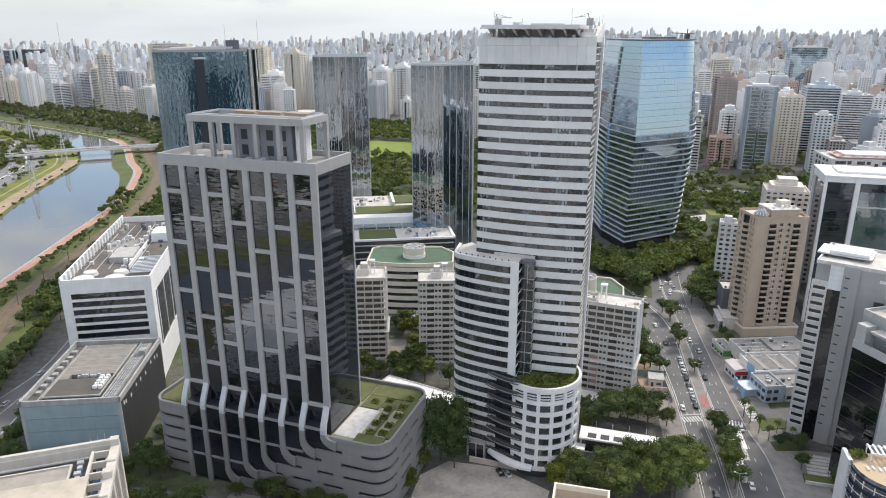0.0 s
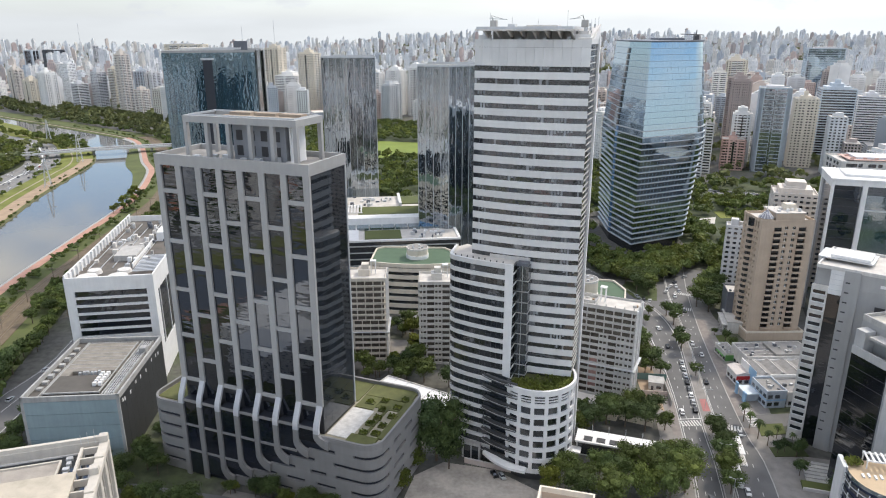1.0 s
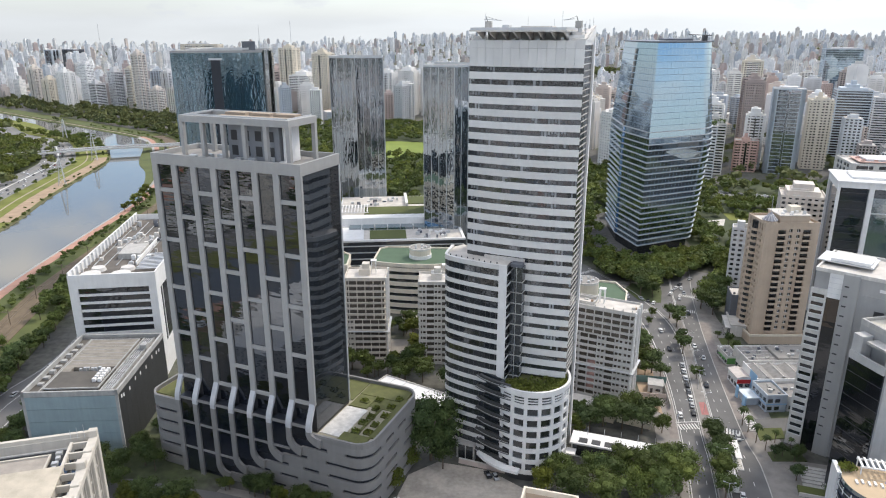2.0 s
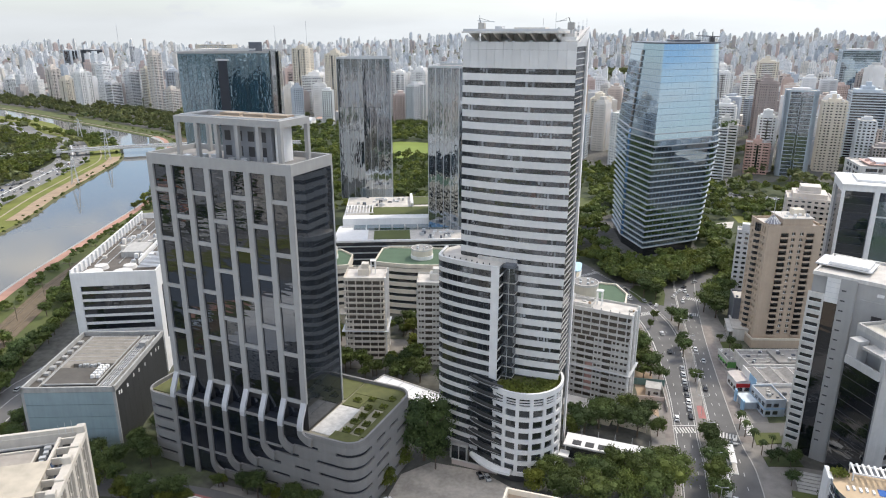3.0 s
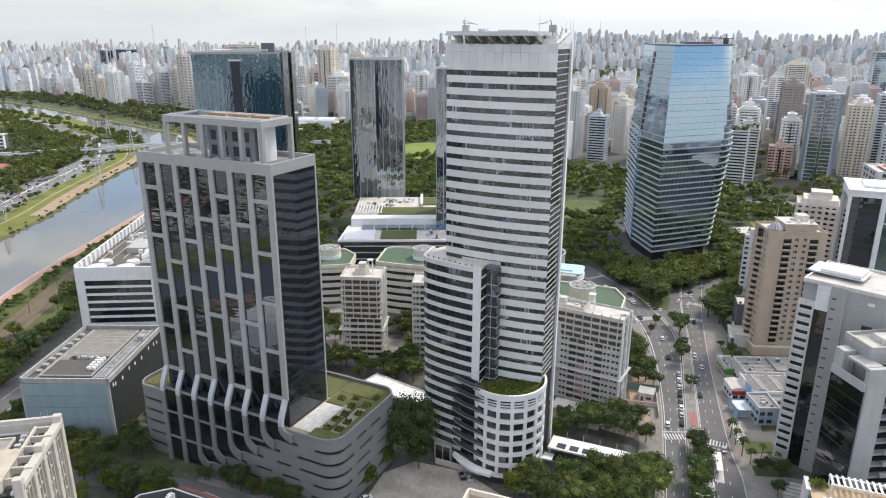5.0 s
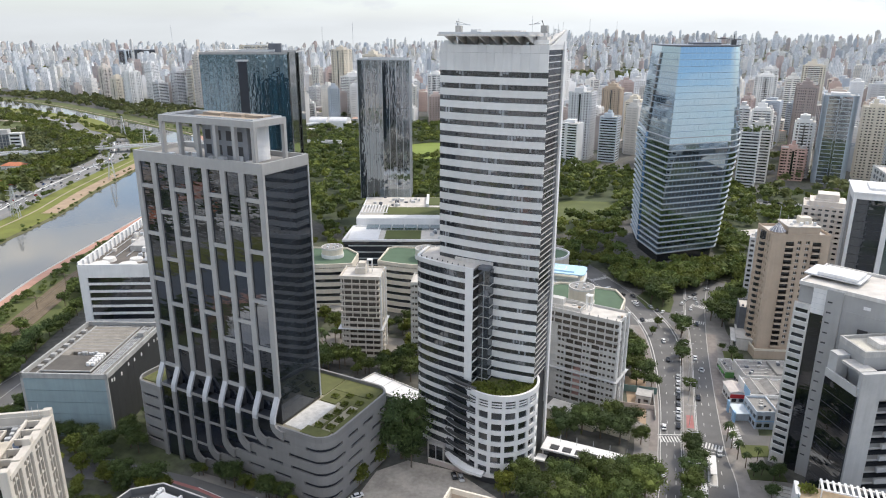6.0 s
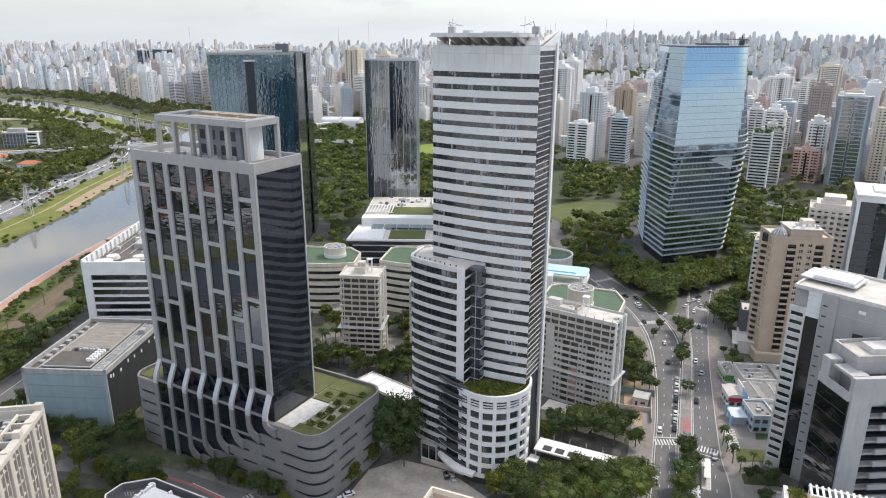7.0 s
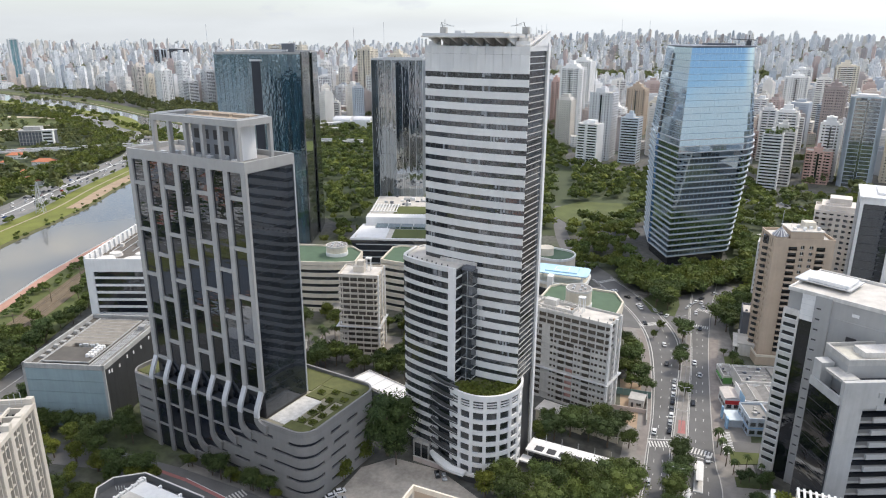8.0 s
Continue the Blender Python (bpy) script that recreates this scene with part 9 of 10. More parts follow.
# street in front of the podium and the grey hall
for i in range(30):
    f = i / 29
    x, y = -140 + 112 * f + rt.uniform(-3, 3), 199 - 28 * f + rt.uniform(-6, 5)
    # the street itself is kept clear; its trees stand on the verge of the podium
    if x > -76:
        y = 193.6 - (x + 71) * 0.29 + (y % 1.5)
    tree(x, y, rt.choice((0, 1, 3, 3, 5)), rt.uniform(0.5, 0.68) if x > -76 else rt.uniform(0.6, 0.95))
for i in range(18):
    x, y = rt.uniform(-130, -55), rt.uniform(160, 182)
    tree(x if x < -79 else x - 34, y, rt.choice((0, 3, 4, 3)), rt.uniform(0.6, 0.95))
# between the riverside avenue and the railway
for i in range(120):
    y = rt.uniform(150, 400)
    x = -196 - (y - 240) * 0.10 + rt.uniform(-17, 6)
    # only a few stand on the open verge farther up the line
    tree(x + (y - 300) * 0.1 if y > 300 and i % 4 else x, 150 + (y - 300) if y > 300 and i % 4 else y, rt.choice((0, 1, 2, 5)), rt.uniform(0.55, 0.9))
# leafy clump that hangs over the riverside path
for x, y, k, s_ in ((-301, 630, 3, 1.0), (-291, 622, 0, 0.6), (-297, 614, 3, 1.1), (-287, 608, 5, 0.6), (-295, 600, 0, 0.65), (-285, 594, 3, 1.0), (-292, 586, 3, 1.0), (-283, 579, 1, 0.55), (-290, 572, 0, 0.6), (-281, 565, 3, 0.9), (-286, 557, 3, 0.8)):
    tree(x, y, k, s_, 1.5)
for i in range(14):
    tree(-160 - i * 0.4 + rt.uniform(-3, 2), 205 + i * 9, rt.choice((0, 1, 5)), rt.uniform(0.55, 0.8))
# right-hand gardens
for x, y, k, s in ((128, 222, 1, 0.42), (131, 219, 5, 0.4), (134, 222, 1, 0.4), (138, 203, 0, 0.5), (145, 199, 5, 0.6), (125, 221, 5, 0.36), (150, 196, 1, 0.6), (133, 196, 5, 0.5), (127, 208, 1, 0.5), (141.5, 318, 5, 0.45), (143, 312, 1, 0.4), (139, 326, 0, 0.4), (146, 356, 4, 0.9), (142, 364, 4, 0.85), (150, 366, 1, 1.0), (156, 362, 5, 0.9), (148, 374, 4, 0.9), (155, 374, 1, 0.9), (160, 384, 5, 0.9), (153, 384, 4, 0.8)):
    tree(x, y, k, s)


def palm_parts():
    r = random.Random(9)
    bm = bmesh.new()
    cyl(bm, 0, 0, 0.25, 0, 8.5, 8, 0.17)
    tm = mesh("trunk", bm)
    tm.materials.append(BARK)
    bm = bmesh.new()
    for i in range(18):
        a, lift = 2 * math.pi * i / 18 + r.uniform(-0.15, 0.15), r.uniform(0.1, 1.0)
        d = Vector((math.cos(a), math.sin(a), 0))
        s = Vector((-math.sin(a), math.cos(a), 0))
        last = None
        for k in range(6):
            f = k / 5
            c = Vector((0, 0, 8.5)) + d * 3.0 * f + Vector((0, 0, lift * 2.2 * f - 3.0 * f * f))
            w = 0.5 * math.sin(math.pi * min(0.97, f * 0.85 + 0.12))
            cur = [bm.verts.new(c + s * w - Vector((0, 0, 0.15))), bm.verts.new(c), bm.verts.new(c - s * w - Vector((0, 0, 0.15)))]
            if last:
                bm.faces.new((last[0], last[1], cur[1], cur[0]))
                bm.faces.new((last[1], last[2], cur[2], cur[1]))
            last = cur
    cm = mesh("fronds", bm)
    cm.materials.append(LEAF2)
    return tm, cm


PT, PC = palm_parts()
for x, y, s in ((121.2, 243, 1.15), (121.6, 238, 1.0), (122.0, 231, 1.1), (123.5, 226, 0.9), (129, 231, 0.8), (133, 227, 0.7), (-56, 300, 1.2), (-60, 306, 1.1), (-53, 306, 1.2), (-64, 298, 1.0), (-58, 292, 1.1), (-30, 276, 1.0), (-24, 276, 1.0), (-48, 284, 1.0), (128, 186, 0.7), (-10, 287, 0.9)):
    t = thing("palm", "slender palm with drooping green fronds", "palm", x, y, 0, rt.uniform(0, 360), group="palms")
    t.scale = (s * 0.72, s * 0.72, s * 0.82)
    part("trunk", PT, BARK, t)
    part("fronds", PC, LEAF2, t)


# ---- woods, past counting ----
def woods(name, spots, seed, label, mat, leaves=120, size=0.95):
    r = random.Random(seed)
    V, F = [], []
    shapes = [crown_arrays(random.Random(seed * 10 + i), 7, leaves, size, 5.5, 4.0) for i in range(6)]
    for x, y, z, s in spots:
        v, f = shapes[r.randrange(6)]
        ca, sa = math.cos(r.uniform(0, 6.28)), math.sin(r.uniform(0, 6.28))
        k = math.hypot(ca, sa) or 1
        ca, sa = ca / k, sa / k
        b = len(V)
        zz = z + 6.0 * s
        V += [(x + s * (p[0] * ca - p[1] * sa), y + s * (p[0] * sa + p[1] * ca), zz + s * p[2]) for p in v]
        F += [tuple(i + b for i in q) for q in f]
    me = bpy.data.meshes.new(name)
    me.from_pydata(V, [], F)
    me.materials.append(mat)
    me.update()
    return tagged(new(name, me), label, "trees", kind="stuff")


rw = random.Random(5)
HOUSES_W = [(-553, 706), (-486, 609), (-615, 733), (-520, 640), (-590, 690), (-640, 770), (-560, 620), (-620, 660), (-700, 740), (-530, 560), (-600, 590), (-660, 700), (-565, 690), (-498, 590), (-505, 620)]
FOOT = [(121, 442), (168, 466), (177, 480), (179, 514), (158, 560), (110, 542), (109, 482)]  # kept clear round the blue tower
sheet("road", [(215, 690), (255, 673), (303, 650), (420, 594)], [(208, 673), (248, 655), (294, 629), (410, 573)], 0.15, surf("pale_asphalt", (0.20, 0.20, 0.195)), "worn pale asphalt street beyond the gardens", "road")
plate("court", [(203, 545.5), (215, 542), (223.5, 563.5), (208, 557)], 0.0, 0.25, ROOFPALE, "pale paved court among the gardens", "yard")
plate("lawn", [(226, 560), (262, 560), (262, 584), (228, 583)], 0.0, 0.2, surf("bank_grass", (0.15, 0.165, 0.03)), "yellow-green lawn among the gardens", "lawn")
# the island takes the same shade-darkened green
plate("island", [(110, 376), (122, 372), (127, 390), (128, 401), (112, 404), (106, 394)], 0.0, 0.24, surf("shaded_lawn", (0.07, 0.09, 0.03), 0.95, 0.3, scale=0.5), "planted traffic island in the junction", "island")
for x, y, k, s_ in ((113, 384, 5, 0.8), (119, 380, 1, 0.75), (121, 388, 4, 0.75), (115, 393, 5, 0.85), (123, 396, 1, 0.8), (110, 399, 4, 0.7), (117, 401, 6, 0.75), (126, 402, 5, 0.8)):
    tree(x, y, k, s_)
for i in range(26):
    tree(rt.uniform(-56, -8), rt.choice((rt.uniform(274, 290), rt.uniform(270, 284), rt.uniform(314, 334))), rt.choice((1, 5, 2, 0)), rt.uniform(0.5, 0.8))
LAWN_1 = [(-150, 830), (-40, 850), (-30, 960), (-110, 980), (-165, 920)]
LAWN_2 = [(60, 560), (110, 590), (120, 640), (70, 640), (40, 600)]
plate("park_lawn", LAWN_1, 0.0, 0.25, surf("bright_grass", (0.17, 0.22, 0.035), 0.95, 0.2, scale=0.05, fine=0.8), "bright green open lawn in the park", "lawn")
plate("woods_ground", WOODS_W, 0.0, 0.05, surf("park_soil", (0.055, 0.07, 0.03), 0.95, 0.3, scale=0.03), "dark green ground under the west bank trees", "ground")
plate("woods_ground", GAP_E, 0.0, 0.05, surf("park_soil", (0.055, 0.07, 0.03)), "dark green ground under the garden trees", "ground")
SAND = surf("sand_track", (0.55, 0.47, 0.36), 0.95, 0.12, scale=0.05)
solid("race_track", ribbon_of(rounded(-1080, -800, 940, 1110, 70, 8), -9, 9, 0.0, 0.3, True), SAND, "pale sandy oval horse track", "track", "structure")
plate("track_lawn", rounded(-1070, -810, 950, 1100, 62, 6), 0.0, 0.2, GRASS, "green infield of the horse track", "lawn")
plate("park_lawn", LAWN_2, 0.0, 0.25, GRASS, "open lawn in the park", "lawn")
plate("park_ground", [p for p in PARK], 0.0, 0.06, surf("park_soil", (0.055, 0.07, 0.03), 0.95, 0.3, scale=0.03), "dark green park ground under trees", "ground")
spots = []
for _ in range(4300):
    x, y = rw.uniform(-330, 290), rw.uniform(520, 1190)
    if not inside(x, y, PARK) or inside(x, y, LAWN_1) or inside(x, y, LAWN_2):
        continue
    if -82 < x < 10 and y < 535 or abs(x - 55) < 9 and y < 800 or rw.random() < 0.12:
        continue
    if -110 < x < -40 and 505 < y < 575:
        continue
    spots.append((x, y, rise(x, y), rw.uniform(0.7, 1.35)))
woods("park_trees", [p for i, p in enumerate(spots) if i % 10 < 6], 3, "dense green canopy of the park", LEAF, 74, 1.1)
woods("park_trees", [p for i, p in enumerate(spots) if i % 10 >= 6], 23, "lighter green trees in the park canopy", LEAF4, 74, 1.1)
spots = []
for _ in range(1500):
    x, y = rw.uniform(62, 420), rw.uniform(405, 690)
    if inside(x, y, FOOT) or -48 < y - 690 + 0.48 * (x - 215) < 6 and x > 226 or (198 < x < 230 and 514 < y < 568) or (222 < x < 258 and 556 < y < 580) or x < 98 and y < 436 or (118 < x < 172 and abs(y - 0.5 * (x - 140) * 2 - 398) < 9) or (x < 160 and y < 404):
        continue
    if x > 195 and y < 485 or x > 320 and y < 520 or inside(x, y, PARK) or math.hypot(x - 118, y - 452) < 14:
        continue
    spots.append((x, y, 0, rw.uniform(0.75, 1.3)))
for i in range(26):
    for j in range(9):
        x, y = 96 + 6.4 * i + rw.uniform(-2, 2), 404 + 6.2 * j + rw.uniform(-2, 2)
        if (118 < x < 172 and abs(y - (x - 140) - 398) < 8.5) or (x < 100 and y < 425) or (x > 196 and y < 485) or inside(x, y, FOOT) or (x < 150 and y < 406):
            continue
        spots.append((x, y, 0, rw.uniform(0.7, 1.15)))
for _ in range(46):
    x, y = rw.uniform(-124, -84), rw.uniform(392, 520)
    spots.append((x, y, 0, rw.uniform(0.6, 0.95)))
woods("garden_trees", [p for i, p in enumerate(spots) if i % 5 < 3], 4, "dense green trees round the blue tower", LEAF, 150, 0.8)
woods("garden_trees", [p for i, p in enumerate(spots) if i % 5 >= 3], 24, "lighter green trees round the blue tower", LEAF4, 150, 0.8)
spots = []
for _ in range(7800):
    x, y = rw.uniform(-1500, -400), rw.uniform(330, 1300)
    if not inside(x, y, WOODS_W) or river_gap(x, y) < 80 or (y > 950 and x < -1150 and rw.random() < 0.4):
        continue
    if any(-15 < -((x - a) * a + (y - b) * b) / math.hypot(a, b) < 42 and abs((x - a) * b - (y - b) * a) / math.hypot(a, b) < 14 for a, b in HOUSES_W) or math.hypot(x + 668, y - 812) < 45 or (-1110 < x < -770 and 860 < y < 1130):
        continue
    spots.append((x, y, 0, rw.uniform(0.7, 1.3)))
woods("west_bank_trees", spots, 6, "dark green trees across the river", LEAF_HAZE, 34, 1.6)
spots = []
EH = offset(BANK_E, 15, False)
for p, q in zip(EH[6:], EH[7:]):
    L = math.hypot(q[0] - p[0], q[1] - p[1])
    for _ in range(int(L / 5.5)):
        f = rw.random()
        if 0 < p[1] < 1100 and rw.random() < 0.8:
            spots.append((p[0] + (q[0] - p[0]) * f + rw.uniform(-4, 3), p[1] + (q[1] - p[1]) * f, 1.2, rw.uniform(0.25, 0.5)))
EH = offset(BANK_E, 44, False)
for p, q in zip(EH[6:], EH[7:]):
    for _ in range(5):
        f = rw.random()
        if 560 < p[1] < 1200:
            spots.append((p[0] + (q[0] - p[0]) * f + rw.uniform(-7, 7), p[1] + (q[1] - p[1]) * f, 0.3, rw.uniform(0.5, 1.0)))
WH = offset(BANK_W, -34, False)
for p, q in zip(WH[8:], WH[9:]):
    for _ in range(3):
        f = rw.random()
        if 250 < p[1] < 1100 and rw.random() < 0.4:
            spots.append((p[0] + (q[0] - p[0]) * f + rw.uniform(-5, 3), p[1] + (q[1] - p[1]) * f, 1.2, rw.uniform(0.4, 0.75)))
WH = offset(BANK_W, -7, False)
for p, q in zip(WH[8:], WH[9:]):
    for _ in range(2):
        f = rw.random()
        if 250 < p[1] < 1000 and rw.random() < 0.6:
            spots.append((p[0] + (q[0] - p[0]) * f, p[1] + (q[1] - p[1]) * f, 0.6, rw.uniform(0.2, 0.4)))
for o, lo, hi, n_ in ((13, 180, 620, 5), (19, 180, 560, 3), (40, 340, 620, 6), (46, 330, 640, 7), (53, 200, 640, 7)):
    EH = offset(BANK_E, o, False)
    for p, q in zip(EH, EH[1:]):
        for _ in range(n_):
            f = rw.random()
            if lo < p[1] < hi and rw.random() < 0.75:
                spots.append((p[0] + (q[0] - p[0]) * f + rw.uniform(-2.5, 2.5), p[1] + (q[1] - p[1]) * f, 0.8, rw.uniform(0.3, 0.5) if o < 30 else rw.uniform(0.5, 0.95)))
WH = offset(BANK_W, -1.6, False)
for p, q in zip(WH[6:], WH[7:]):
    for _ in range(5):
        f = rw.random()
        if 200 < p[1] < 1000 and noise.noise(Vector((p[0] / 30, p[1] / 30, f))) > -0.15:
            spots.append((p[0] + (q[0] - p[0]) * f, p[1] + (q[1] - p[1]) * f, -0.6, rw.uniform(0.2, 0.42)))
for o, n_ in ((-6, 3), (-16, 3), (-26, 3)):
    WH = offset(BANK_W, o, False)
    for p, q in zip(WH, WH[1:]):
        for _ in range(n_ + int(math.hypot(q[0] - p[0], q[1] - p[1]) / 12)):
            f = rw.random()
            if 880 < p[1] < 1010:
                spots.append((p[0] + (q[0] - p[0]) * f + rw.uniform(-4, 4), p[1] + (q[1] - p[1]) * f, 0.4, rw.uniform(0.5, 1.0)))
woods("riverside_shrubs", spots, 8, "bushes and small trees along the river", LEAF, 120, 0.9)
SOUTH_HOUSES = [(-420, 90), (-455, 40), (-470, 130), (-500, -20), (-520, 80), (-545, 170), (-560, 20), (-610, -60), (-430, -90), (-640, 110)]
# trees among the distant streets
spots = []
for _ in range(3600):
    a, q = radians(rw.uniform(-54, 46)), 520 + 3600 * rw.random() ** 1.5
    x, y = q * math.sin(a), q * math.cos(a)
    if inside(x, y, NEAR) or inside(x, y, PARK) or river_gap(x, y) < 45:
        continue
    if noise.noise(Vector((x / 160, y / 160, 9.0))) < -0.05 and river_gap(x, y) > 260:
        continue
    spots.append((x, y, rise(x, y), rw.uniform(0.9, 1.7)))
woods("street_trees_far", spots, 11, "dark green trees among the distant blocks", LEAF_HAZE, 22, 2.2)
# belt of trees between the far reach of the river and the white towers
spots = []
for o in range(5):
    EH = offset(BANK_E, 52 + 24 * o, False)
    for p, q in zip(EH, EH[1:]):
        L = math.hypot(q[0] - p[0], q[1] - p[1])
        for _ in range(int(L / 7)):
            f = rw.random()
            x, y = p[0] + (q[0] - p[0]) * f + rw.uniform(-10, 10), p[1] + (q[1] - p[1]) * f + rw.uniform(-10, 10)
            if 930 < y < 1600 and rw.random() < 0.85 and river_gap(x, y) > 34:
                spots.append((x, y, 0.3, rw.uniform(0.8, 1.5)))
woods("far_bank_trees", spots, 15, "belt of dark trees along the far river bank", LEAF_HAZE, 50, 1.5)
spots = []
for o, lo, n_ in ((-84, 480, 5), (-96, 520, 7), (-112, 560, 7), (-32, 900, 4), (-58, 1000, 3)):
    WH = offset(BANK_W, o, False)
    for p, q in zip(WH, WH[1:]):
        for _ in range(n_ + int(math.hypot(q[0] - p[0], q[1] - p[1]) / 14)):
            f = rw.random()
            x, y = p[0] + (q[0] - p[0]) * f + rw.uniform(-7, 7), p[1] + (q[1] - p[1]) * f + rw.uniform(-7, 7)
            if lo < y < 1500 and rw.random() < (0.9 if o < -80 else 0.6):
                spots.append((x, y, 0.8, rw.uniform(0.6, 1.15)))
woods("roadside_trees", spots, 19, "green trees lining the riverside expressway", LEAF4, 50, 1.35)
# wooded slopes and gardens down the west bank, unseen, added for dark reflections
spots = []
for _ in range(1500):
    x, y = rw.uniform(-950, -330), rw.uniform(-420, 420)
    if river_gap(x, y) < 78 or inside(x, y, WOODS_W) or any(math.hypot(x - a, y - b) < 13 for a, b in SOUTH_HOUSES):
        continue
    spots.append((x, y, 0, rw.uniform(0.9, 1.5)))
woods("south_bank_trees", spots, 16, "dark green trees and gardens down the river", LEAF2, 30, 1.8)
spots = []
for _ in range(900):
    x, y = rw.uniform(-400, 1100), rw.uniform(2250, 2900)
    if abs(y - 2450 - 0.12 * x) < 120 and -300 < x < 700:
        spots.append((x, y, rise(x, y), rw.uniform(1.6, 2.8)))
woods("far_park_trees", spots, 12, "long dark green belt of a far park", LEAF_HAZE, 46, 1.9)
# trees out of view, added to darken what the tower glass reflects
spots = []
for _ in range(420):
    a, q = radians(rw.uniform(50, 310)), 120 + 1300 * rw.random()
    x, y = q * math.sin(a), q * math.cos(a)
    if river_gap(x, y) < 60 or (-110 < x < 60 and 80 < y < 150):
        continue
    spots.append((x, y, 0, rw.uniform(0.8, 1.5)))
woods("street_trees_behind", spots, 13, "unseen green trees added behind to darken reflections", LEAF2, 30, 1.9)


# ---- houses with clay roofs across the river ----
def house(x, y, w, d, h, rz, seed):
    t = thing("house", "low white house with a clay tile hip roof among trees", "house", x, y, 0, rz, group="houses")
    part("wall", block(-w / 2, w / 2, -d / 2, d / 2, 0, h), OFFWHITE, t)
    bm = bmesh.new()
    e = 0.7
    b = [bm.verts.new(c) for c in ((-w / 2 - e, -d / 2 - e, h), (w / 2 + e, -d / 2 - e, h), (w / 2 + e, d / 2 + e, h), (-w / 2 - e, d / 2 + e, h))]
    r0, r1 = bm.verts.new((-w / 2 + d * 0.45, 0, h + d * 0.24)), bm.verts.new((w / 2 - d * 0.45, 0, h + d * 0.24))
    for q in ((b[0], b[1], r1, r0), (b[1], b[2], r1), (b[2], b[3], r0, r1), (b[3], b[0], r0), (b[3], b[2], b[1], b[0])):
        bm.faces.new(q)
    part("roof", bm, REDTILE, t, "clay tile hip roof")
    for i in range(3):
        part("window", block(-w * 0.3 + i * w * 0.25, -w * 0.3 + i * w * 0.25 + 1.5, -d / 2 - 0.05, -d / 2 + 0.05, 1.0, 2.4), G_WIN, t)


rh = random.Random(31)
for i, (x, y) in enumerate(SOUTH_HOUSES):
    house(x, y, 18 + 3 * (i % 3), 12, 6, 17 * i % 60, 1)
for x, y, w, d, rz in ((-553, 706, 24, 14, 10), (-486, 609, 22, 14, 15), (-615, 733, 20, 12, 20), (-520, 640, 12, 9, 30), (-590, 690, 14, 10, 0), (-640, 770, 16, 10, 15), (-560, 620, 14, 9, 5), (-620, 660, 16, 11, 12), (-700, 740, 18, 12, 25), (-530, 560, 14, 10, 18), (-600, 590, 16, 11, 40), (-660, 700, 15, 10, 8)):
    house(x, y, w, d, rh.uniform(4, 6.5), rz, 1)


# ---- cars ----
def car_meshes():
    def hull(rows):
        bm = bmesh.new()
        rings = []
        for z, x0, x1, w in rows:
            rings.append([bm.verts.new(c) for c in ((x0, -w, z), (x1, -w, z), (x1, w, z), (x0, w, z))])
        for a, b in zip(rings, rings[1:]):
            for i in range(4):
                bm.faces.new((a[i], a[(i + 1) % 4], b[(i + 1) % 4], b[i]))
        bm.faces.new(rings[0][::-1])
        bm.faces.new(rings[-1])
        bmesh.ops.bevel(bm, geom=bm.edges[:], offset=0.06, segments=1, affect="EDGES")
        return bm
    body = mesh("body", hull(((0.28, -2.05, 2.05, 0.84), (0.62, -2.12, 2.12, 0.88), (0.88, -2.05, 2.02, 0.84))))
    low = mesh("body", hull(((0.04, -2.0, 2.0, 0.80), (0.62, -2.12, 2.12, 0.88), (0.88, -2.05, 2.02, 0.84))))
    cabin = mesh("cabin_glass", hull(((0.86, -1.65, 1.15, 0.78), (1.36, -1.15, 0.55, 0.64))))
    roof = mesh("roof", hull(((1.35, -1.18, 0.58, 0.66), (1.45, -1.0, 0.42, 0.60))))
    bm = bmesh.new()
    cyl(bm, 0, 0, 0.31, -0.1, 0.1, 14)
    bmesh.ops.rotate(bm, verts=bm.verts[:], cent=(0, 0, 0), matrix=Matrix.Rotation(math.pi / 2, 3, "X"))
    wheel = mesh("wheel", bm)
    return body, cabin, roof, wheel, low


CB, CC, CR, CW, CL = car_meshes()
PAINTS = {"white": (0.75, 0.75, 0.75), "silver": (0.45, 0.46, 0.47), "black": (0.015, 0.015, 0.017), "grey": (0.12, 0.125, 0.13), "red": (0.35, 0.03, 0.03), "blue": (0.05, 0.09, 0.22)}
CARS = {}


def car(x, y, rz, colour, z=0.135, what="on the asphalt road", distant=False):
    if colour not in CARS:
        paint = surf("car_" + colour, PAINTS[colour], 0.25, 0.03, bump=0)
        bmesh_copy = CB.copy()
        bmesh_copy.materials.append(paint)
        rc_ = CR.copy()
        rc_.materials.append(paint)
        low_ = CL.copy()
        low_.materials.append(paint)
        CARS[colour] = (bmesh_copy, rc_, low_)
    b, r, low_ = CARS[colour]
    t = thing("car", colour + " car standing " + what, "car", x, y, z, rz, group="cars")
    part("body", low_ if distant else b, None, t)
    part("cabin_glass", CC, G_SIDE, t)
    part("roof", r, None, t)
    if not distant:
        for u in (-1.3, 1.3):
            for v in (-0.8, 0.8):
                part("wheel", CW, BLACK, t, loc=(u, v, 0.31))
    return t


def along(line, d):
    for p, q in zip(line, line[1:]):
        s = math.hypot(q[0] - p[0], q[1] - p[1])
        if d <= s:
            f = d / s
            return p[0] + (q[0] - p[0]) * f, p[1] + (q[1] - p[1]) * f, math.degrees(math.atan2(q[1] - p[1], q[0] - p[0]))
        d -= s
    return None


rcar = random.Random(14)
tones = ["white", "white", "silver", "black", "grey", "white", "black", "silver", "silver", "blue", "white", "grey", "white", "red"]
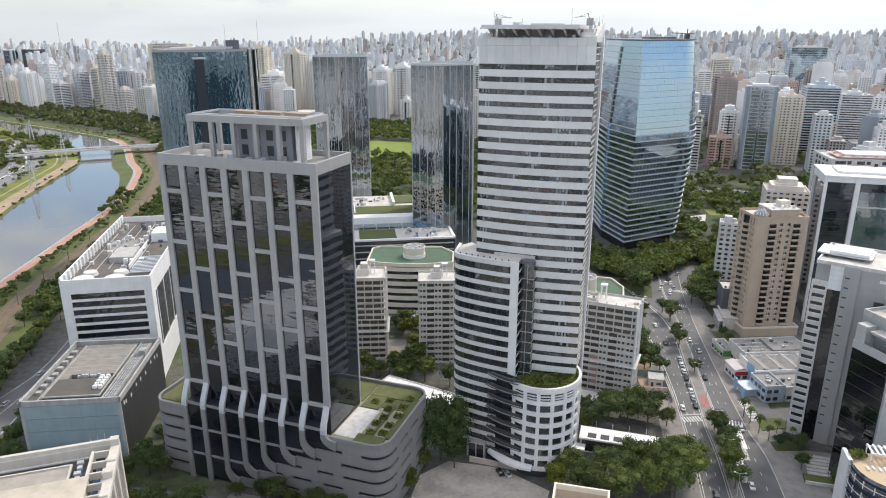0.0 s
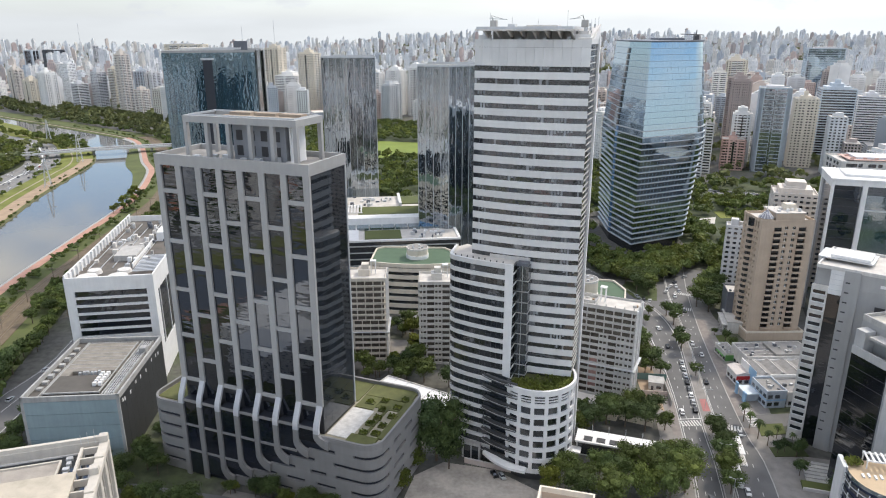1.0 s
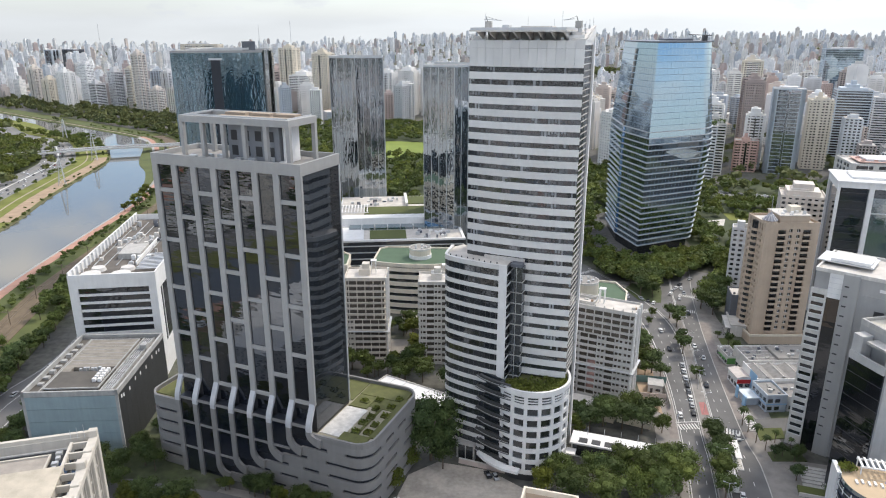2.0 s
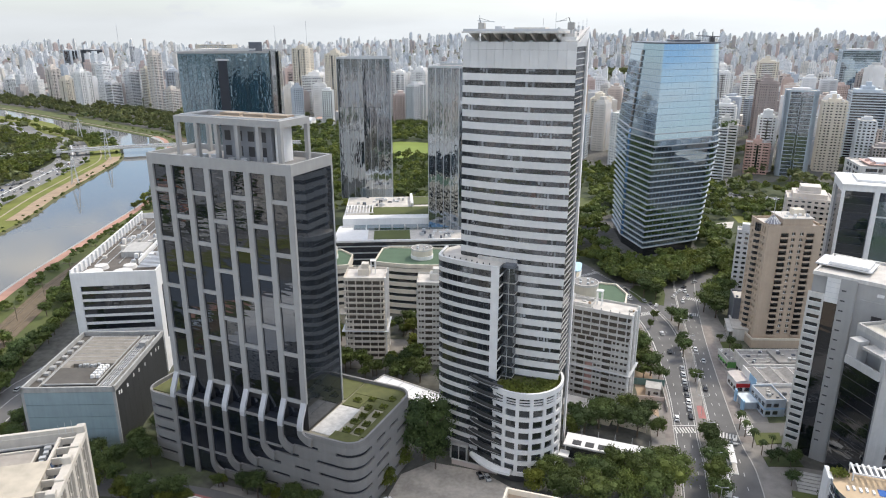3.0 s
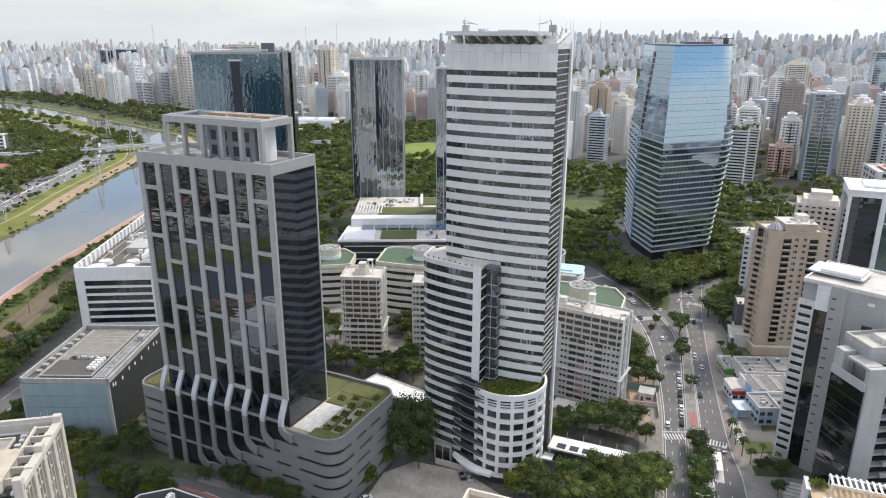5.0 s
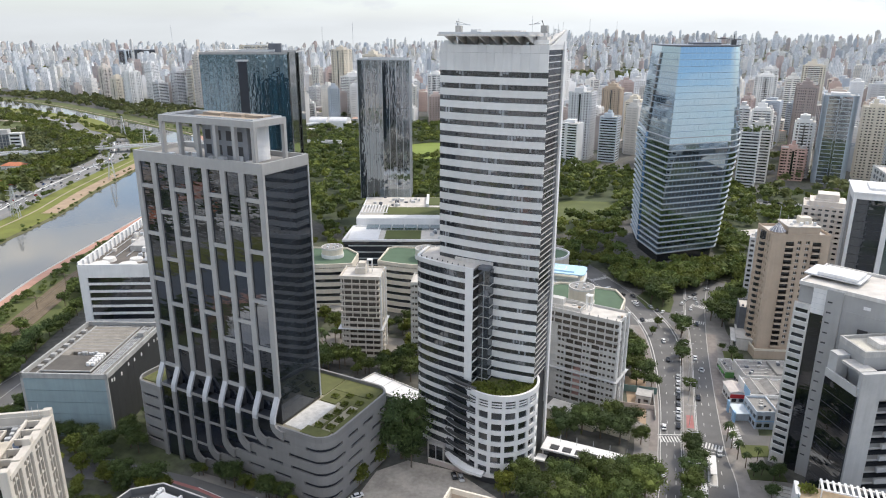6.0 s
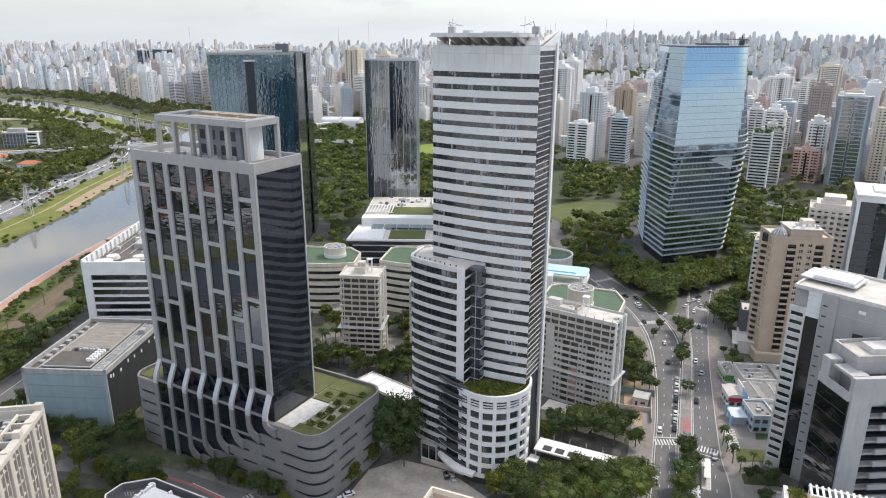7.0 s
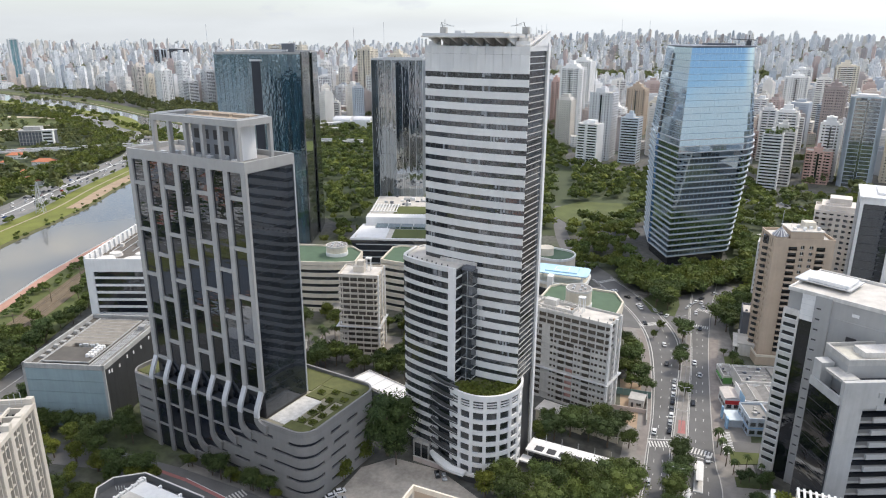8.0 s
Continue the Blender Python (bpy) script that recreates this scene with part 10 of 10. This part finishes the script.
# queue at the lights, and traffic on both carriageways
for i, d in enumerate((153.5, 160, 166, 171.5, 177.5, 184, 191, 197)):
    p = along(between(AL, AML, 0.82), d)
    car(p[0], p[1], p[2], ("black", "silver", "white", "grey", "black", "white", "white", "silver")[i])
for f, d, c in ((0.2, 152, "white"), (0.5, 214, "black"), (0.5, 236, "white"), (0.2, 262, "black"), (0.5, 285, "white"), (0.8, 300, "black"), (0.3, 312, "white"), (0.2, 118, "silver"), (0.5, 96, "grey")):
    p = along(between(AL, AML, f), d)
    if p:
        car(p[0], p[1], p[2], c)
for f, d, c in ((0.2, 112, "white"), (0.75, 136, "silver"), (0.2, 178, "black"), (0.5, 205, "silver"), (0.2, 218, "white"), (0.5, 260, "black"), (0.3, 283, "white"), (0.6, 292, "silver"), (0.75, 85, "red"), (0.3, 100, "white"), (0.5, 300, "white")):
    p = along(between(AMR, AR, f), d)
    if p:
        car(p[0], p[1], p[2] + 180, c)
for x, y, rz, c in ((117.5, 371, 70, "white"), (115, 374, 80, "black"), (112, 378, 100, "silver"), (131, 386, 60, "white"), (133.5, 391, 60, "silver"), (104, 384, 150, "white"), (98, 396, 140, "black"), (90, 404, 130, "white"), (137, 396, 55, "white"), (141, 402, 50, "black"), (150, 412, 40, "silver")):
    car(x, y, rz, c)
for x, y, rz, c in ((20, 205.5, -70, "black"), (22.6, 204.6, -70, "silver"), (-11, 190, 35, "white"), (-9.5, 186, 30, "silver"), (-13, 187, 40, "white")):
    car(x, y, rz, c, 0.07, "in the gravel yard")
# traffic on the pale street beyond the gardens
for k in range(16):
    f, lane = (k + rcar.random() * 0.6) / 16, rcar.choice((0.25, 0.45, 0.7))
    x, y = 250 + 52 * f, 656 - 26 * f
    car(x + 6.5 * lane, y + 18 * lane, -27, rcar.choice(tones), 0.15, "on the pale asphalt street", True)
# expressway and riverside traffic
HW = [offset(BANK_W, k, False) for k in (-42, -49.5, -54, -61, -65, -71)]
for line in HW:
    d = 560.0
    while d < 1250:
        p = along(line, d)
        if p and rcar.random() < 0.85:
            car(p[0], p[1], p[2], rcar.choice(tones), 1.45, "on the riverside expressway", True)
        d += rcar.uniform(13, 30)
for o in (-6, -2.4, 3, 6.4):
    line = offset(W1, o, False)
    d = 60.0
    while d < 600:
        p = along(line, d)
        if p:
            car(p[0], p[1], p[2], rcar.choice(tones), 0.135, "on the riverside avenue", True)
        d += rcar.uniform(25, 75)

# bus in the median lane, train on the track
p = along(between(AMR, AR, 0.12), 108)
t = thing("bus", "long white city bus with a pale roof", "bus", p[0], p[1], 0.135, p[2])
part("body", block(-6, 6, -1.25, 1.25, 0.4, 3.1, 0.12), WHITE, t)
part("window_strip", block(-5.8, 5.8, -1.27, 1.27, 1.5, 2.5), G_SIDE, t)
for i in range(3):
    part("roof_unit", block(-4.4 + 3.4 * i, -2.8 + 3.4 * i, -0.7, 0.7, 3.1, 3.4), METAL, t)
for u in (-4, 3.6):
    for v in (-1.1, 1.1):
        part("wheel", CW, BLACK, t, loc=(u, v, 0.45))
t = thing("train", "grey-blue commuter train on the riverside track", "train", 0, 0, 1.2, 0)
TL = offset(BANK_E, 27, False)
for i in range(4):
    p = along(TL, 455 + i * 21.5)
    c = part("carriage", block(-10.2, 10.2, -1.45, 1.45, 0.3, 3.8, 0.15), surf("train_body", (0.48, 0.54, 0.60), 0.4, 0.1), t, loc=(p[0], p[1], 0), rz=p[2])
    part("window_strip", block(-9.6, 9.6, -1.48, 1.48, 1.6, 2.6), G_SIDE, c)
# catenary masts along the railway
TR = offset(BANK_E, 28.5, False)
for i in range(13):
    p = along(TR, 440 + 38 * i)
    if p:
        t = thing("catenary_mast", "brown steel catenary mast beside the railway track", "mast", p[0], p[1], 1.0, p[2], group="catenary masts")
        part("pole", beam_of((0, 0, 0), (0, 0, 8.5), 0.3), RAILS, t)
        part("arm", beam_of((0, -4.5, 7.2), (0, 4.5, 7.2), 0.2), RAILS, t)
        part("stay", beam_of((0, 0, 8.4), (0, 4.0, 7.3), 0.1), RAILS, t)
# bus stop island beside the trees of the avenue
def bus_island():
    t = thing("bus_shelter", "pale bus stop island with a flat white shelter roof", "bus stop", 111.2, 222.0, 0.12, 79.6)
    part("platform", block(-9, 9, -1.5, 1.5, 0, 0.28), PALECON, t)
    part("kerb_line", ribbon_of(rect(-9, 9, -1.5, 1.5), -0.2, 0.05, 0.0, 0.33, True), WHITE, t)
    part("shelter_roof", block(-6, 6, -1.1, 1.1, 2.7, 2.95), WHITE, t)
    for i in range(5):
        part("post", beam_of((-5.6 + 2.8 * i, 0.8, 0.28), (-5.6 + 2.8 * i, 0.8, 2.7), 0.14), METAL, t)
    part("back_screen", block(-5.6, 5.6, 0.86, 0.92, 0.9, 2.3), G_TEAL, t)
    for i in range(2):
        part("bench", block(-4 + 5 * i, -1 + 5 * i, 0.1, 0.6, 0.68, 0.76), DARKMETAL, t)


bus_island()
# street lamps on the median
for i in range(9):
    p = along(between(AML, AMR, 0.5), 95 + 20 * i)
    if p:
        t = thing("street_lamp", "grey double-armed street lamp on the median", "street lamp", p[0], p[1], 0.25, p[2], group="street lamps")
        part("pole", cyl_of(0, 0, 0.11, 0, 9.0, 8, 0.07), METAL, t)
        for s in (-1, 1):
            a = part("arm", beam_of((0, 0, 8.9), (0, 1.9 * s, 9.3), 0.1), METAL, t)
            part("lamp_head", block(-0.15, 0.15, 1.7 * s - 0.35, 1.7 * s + 0.35, 9.2, 9.4), METAL, a)
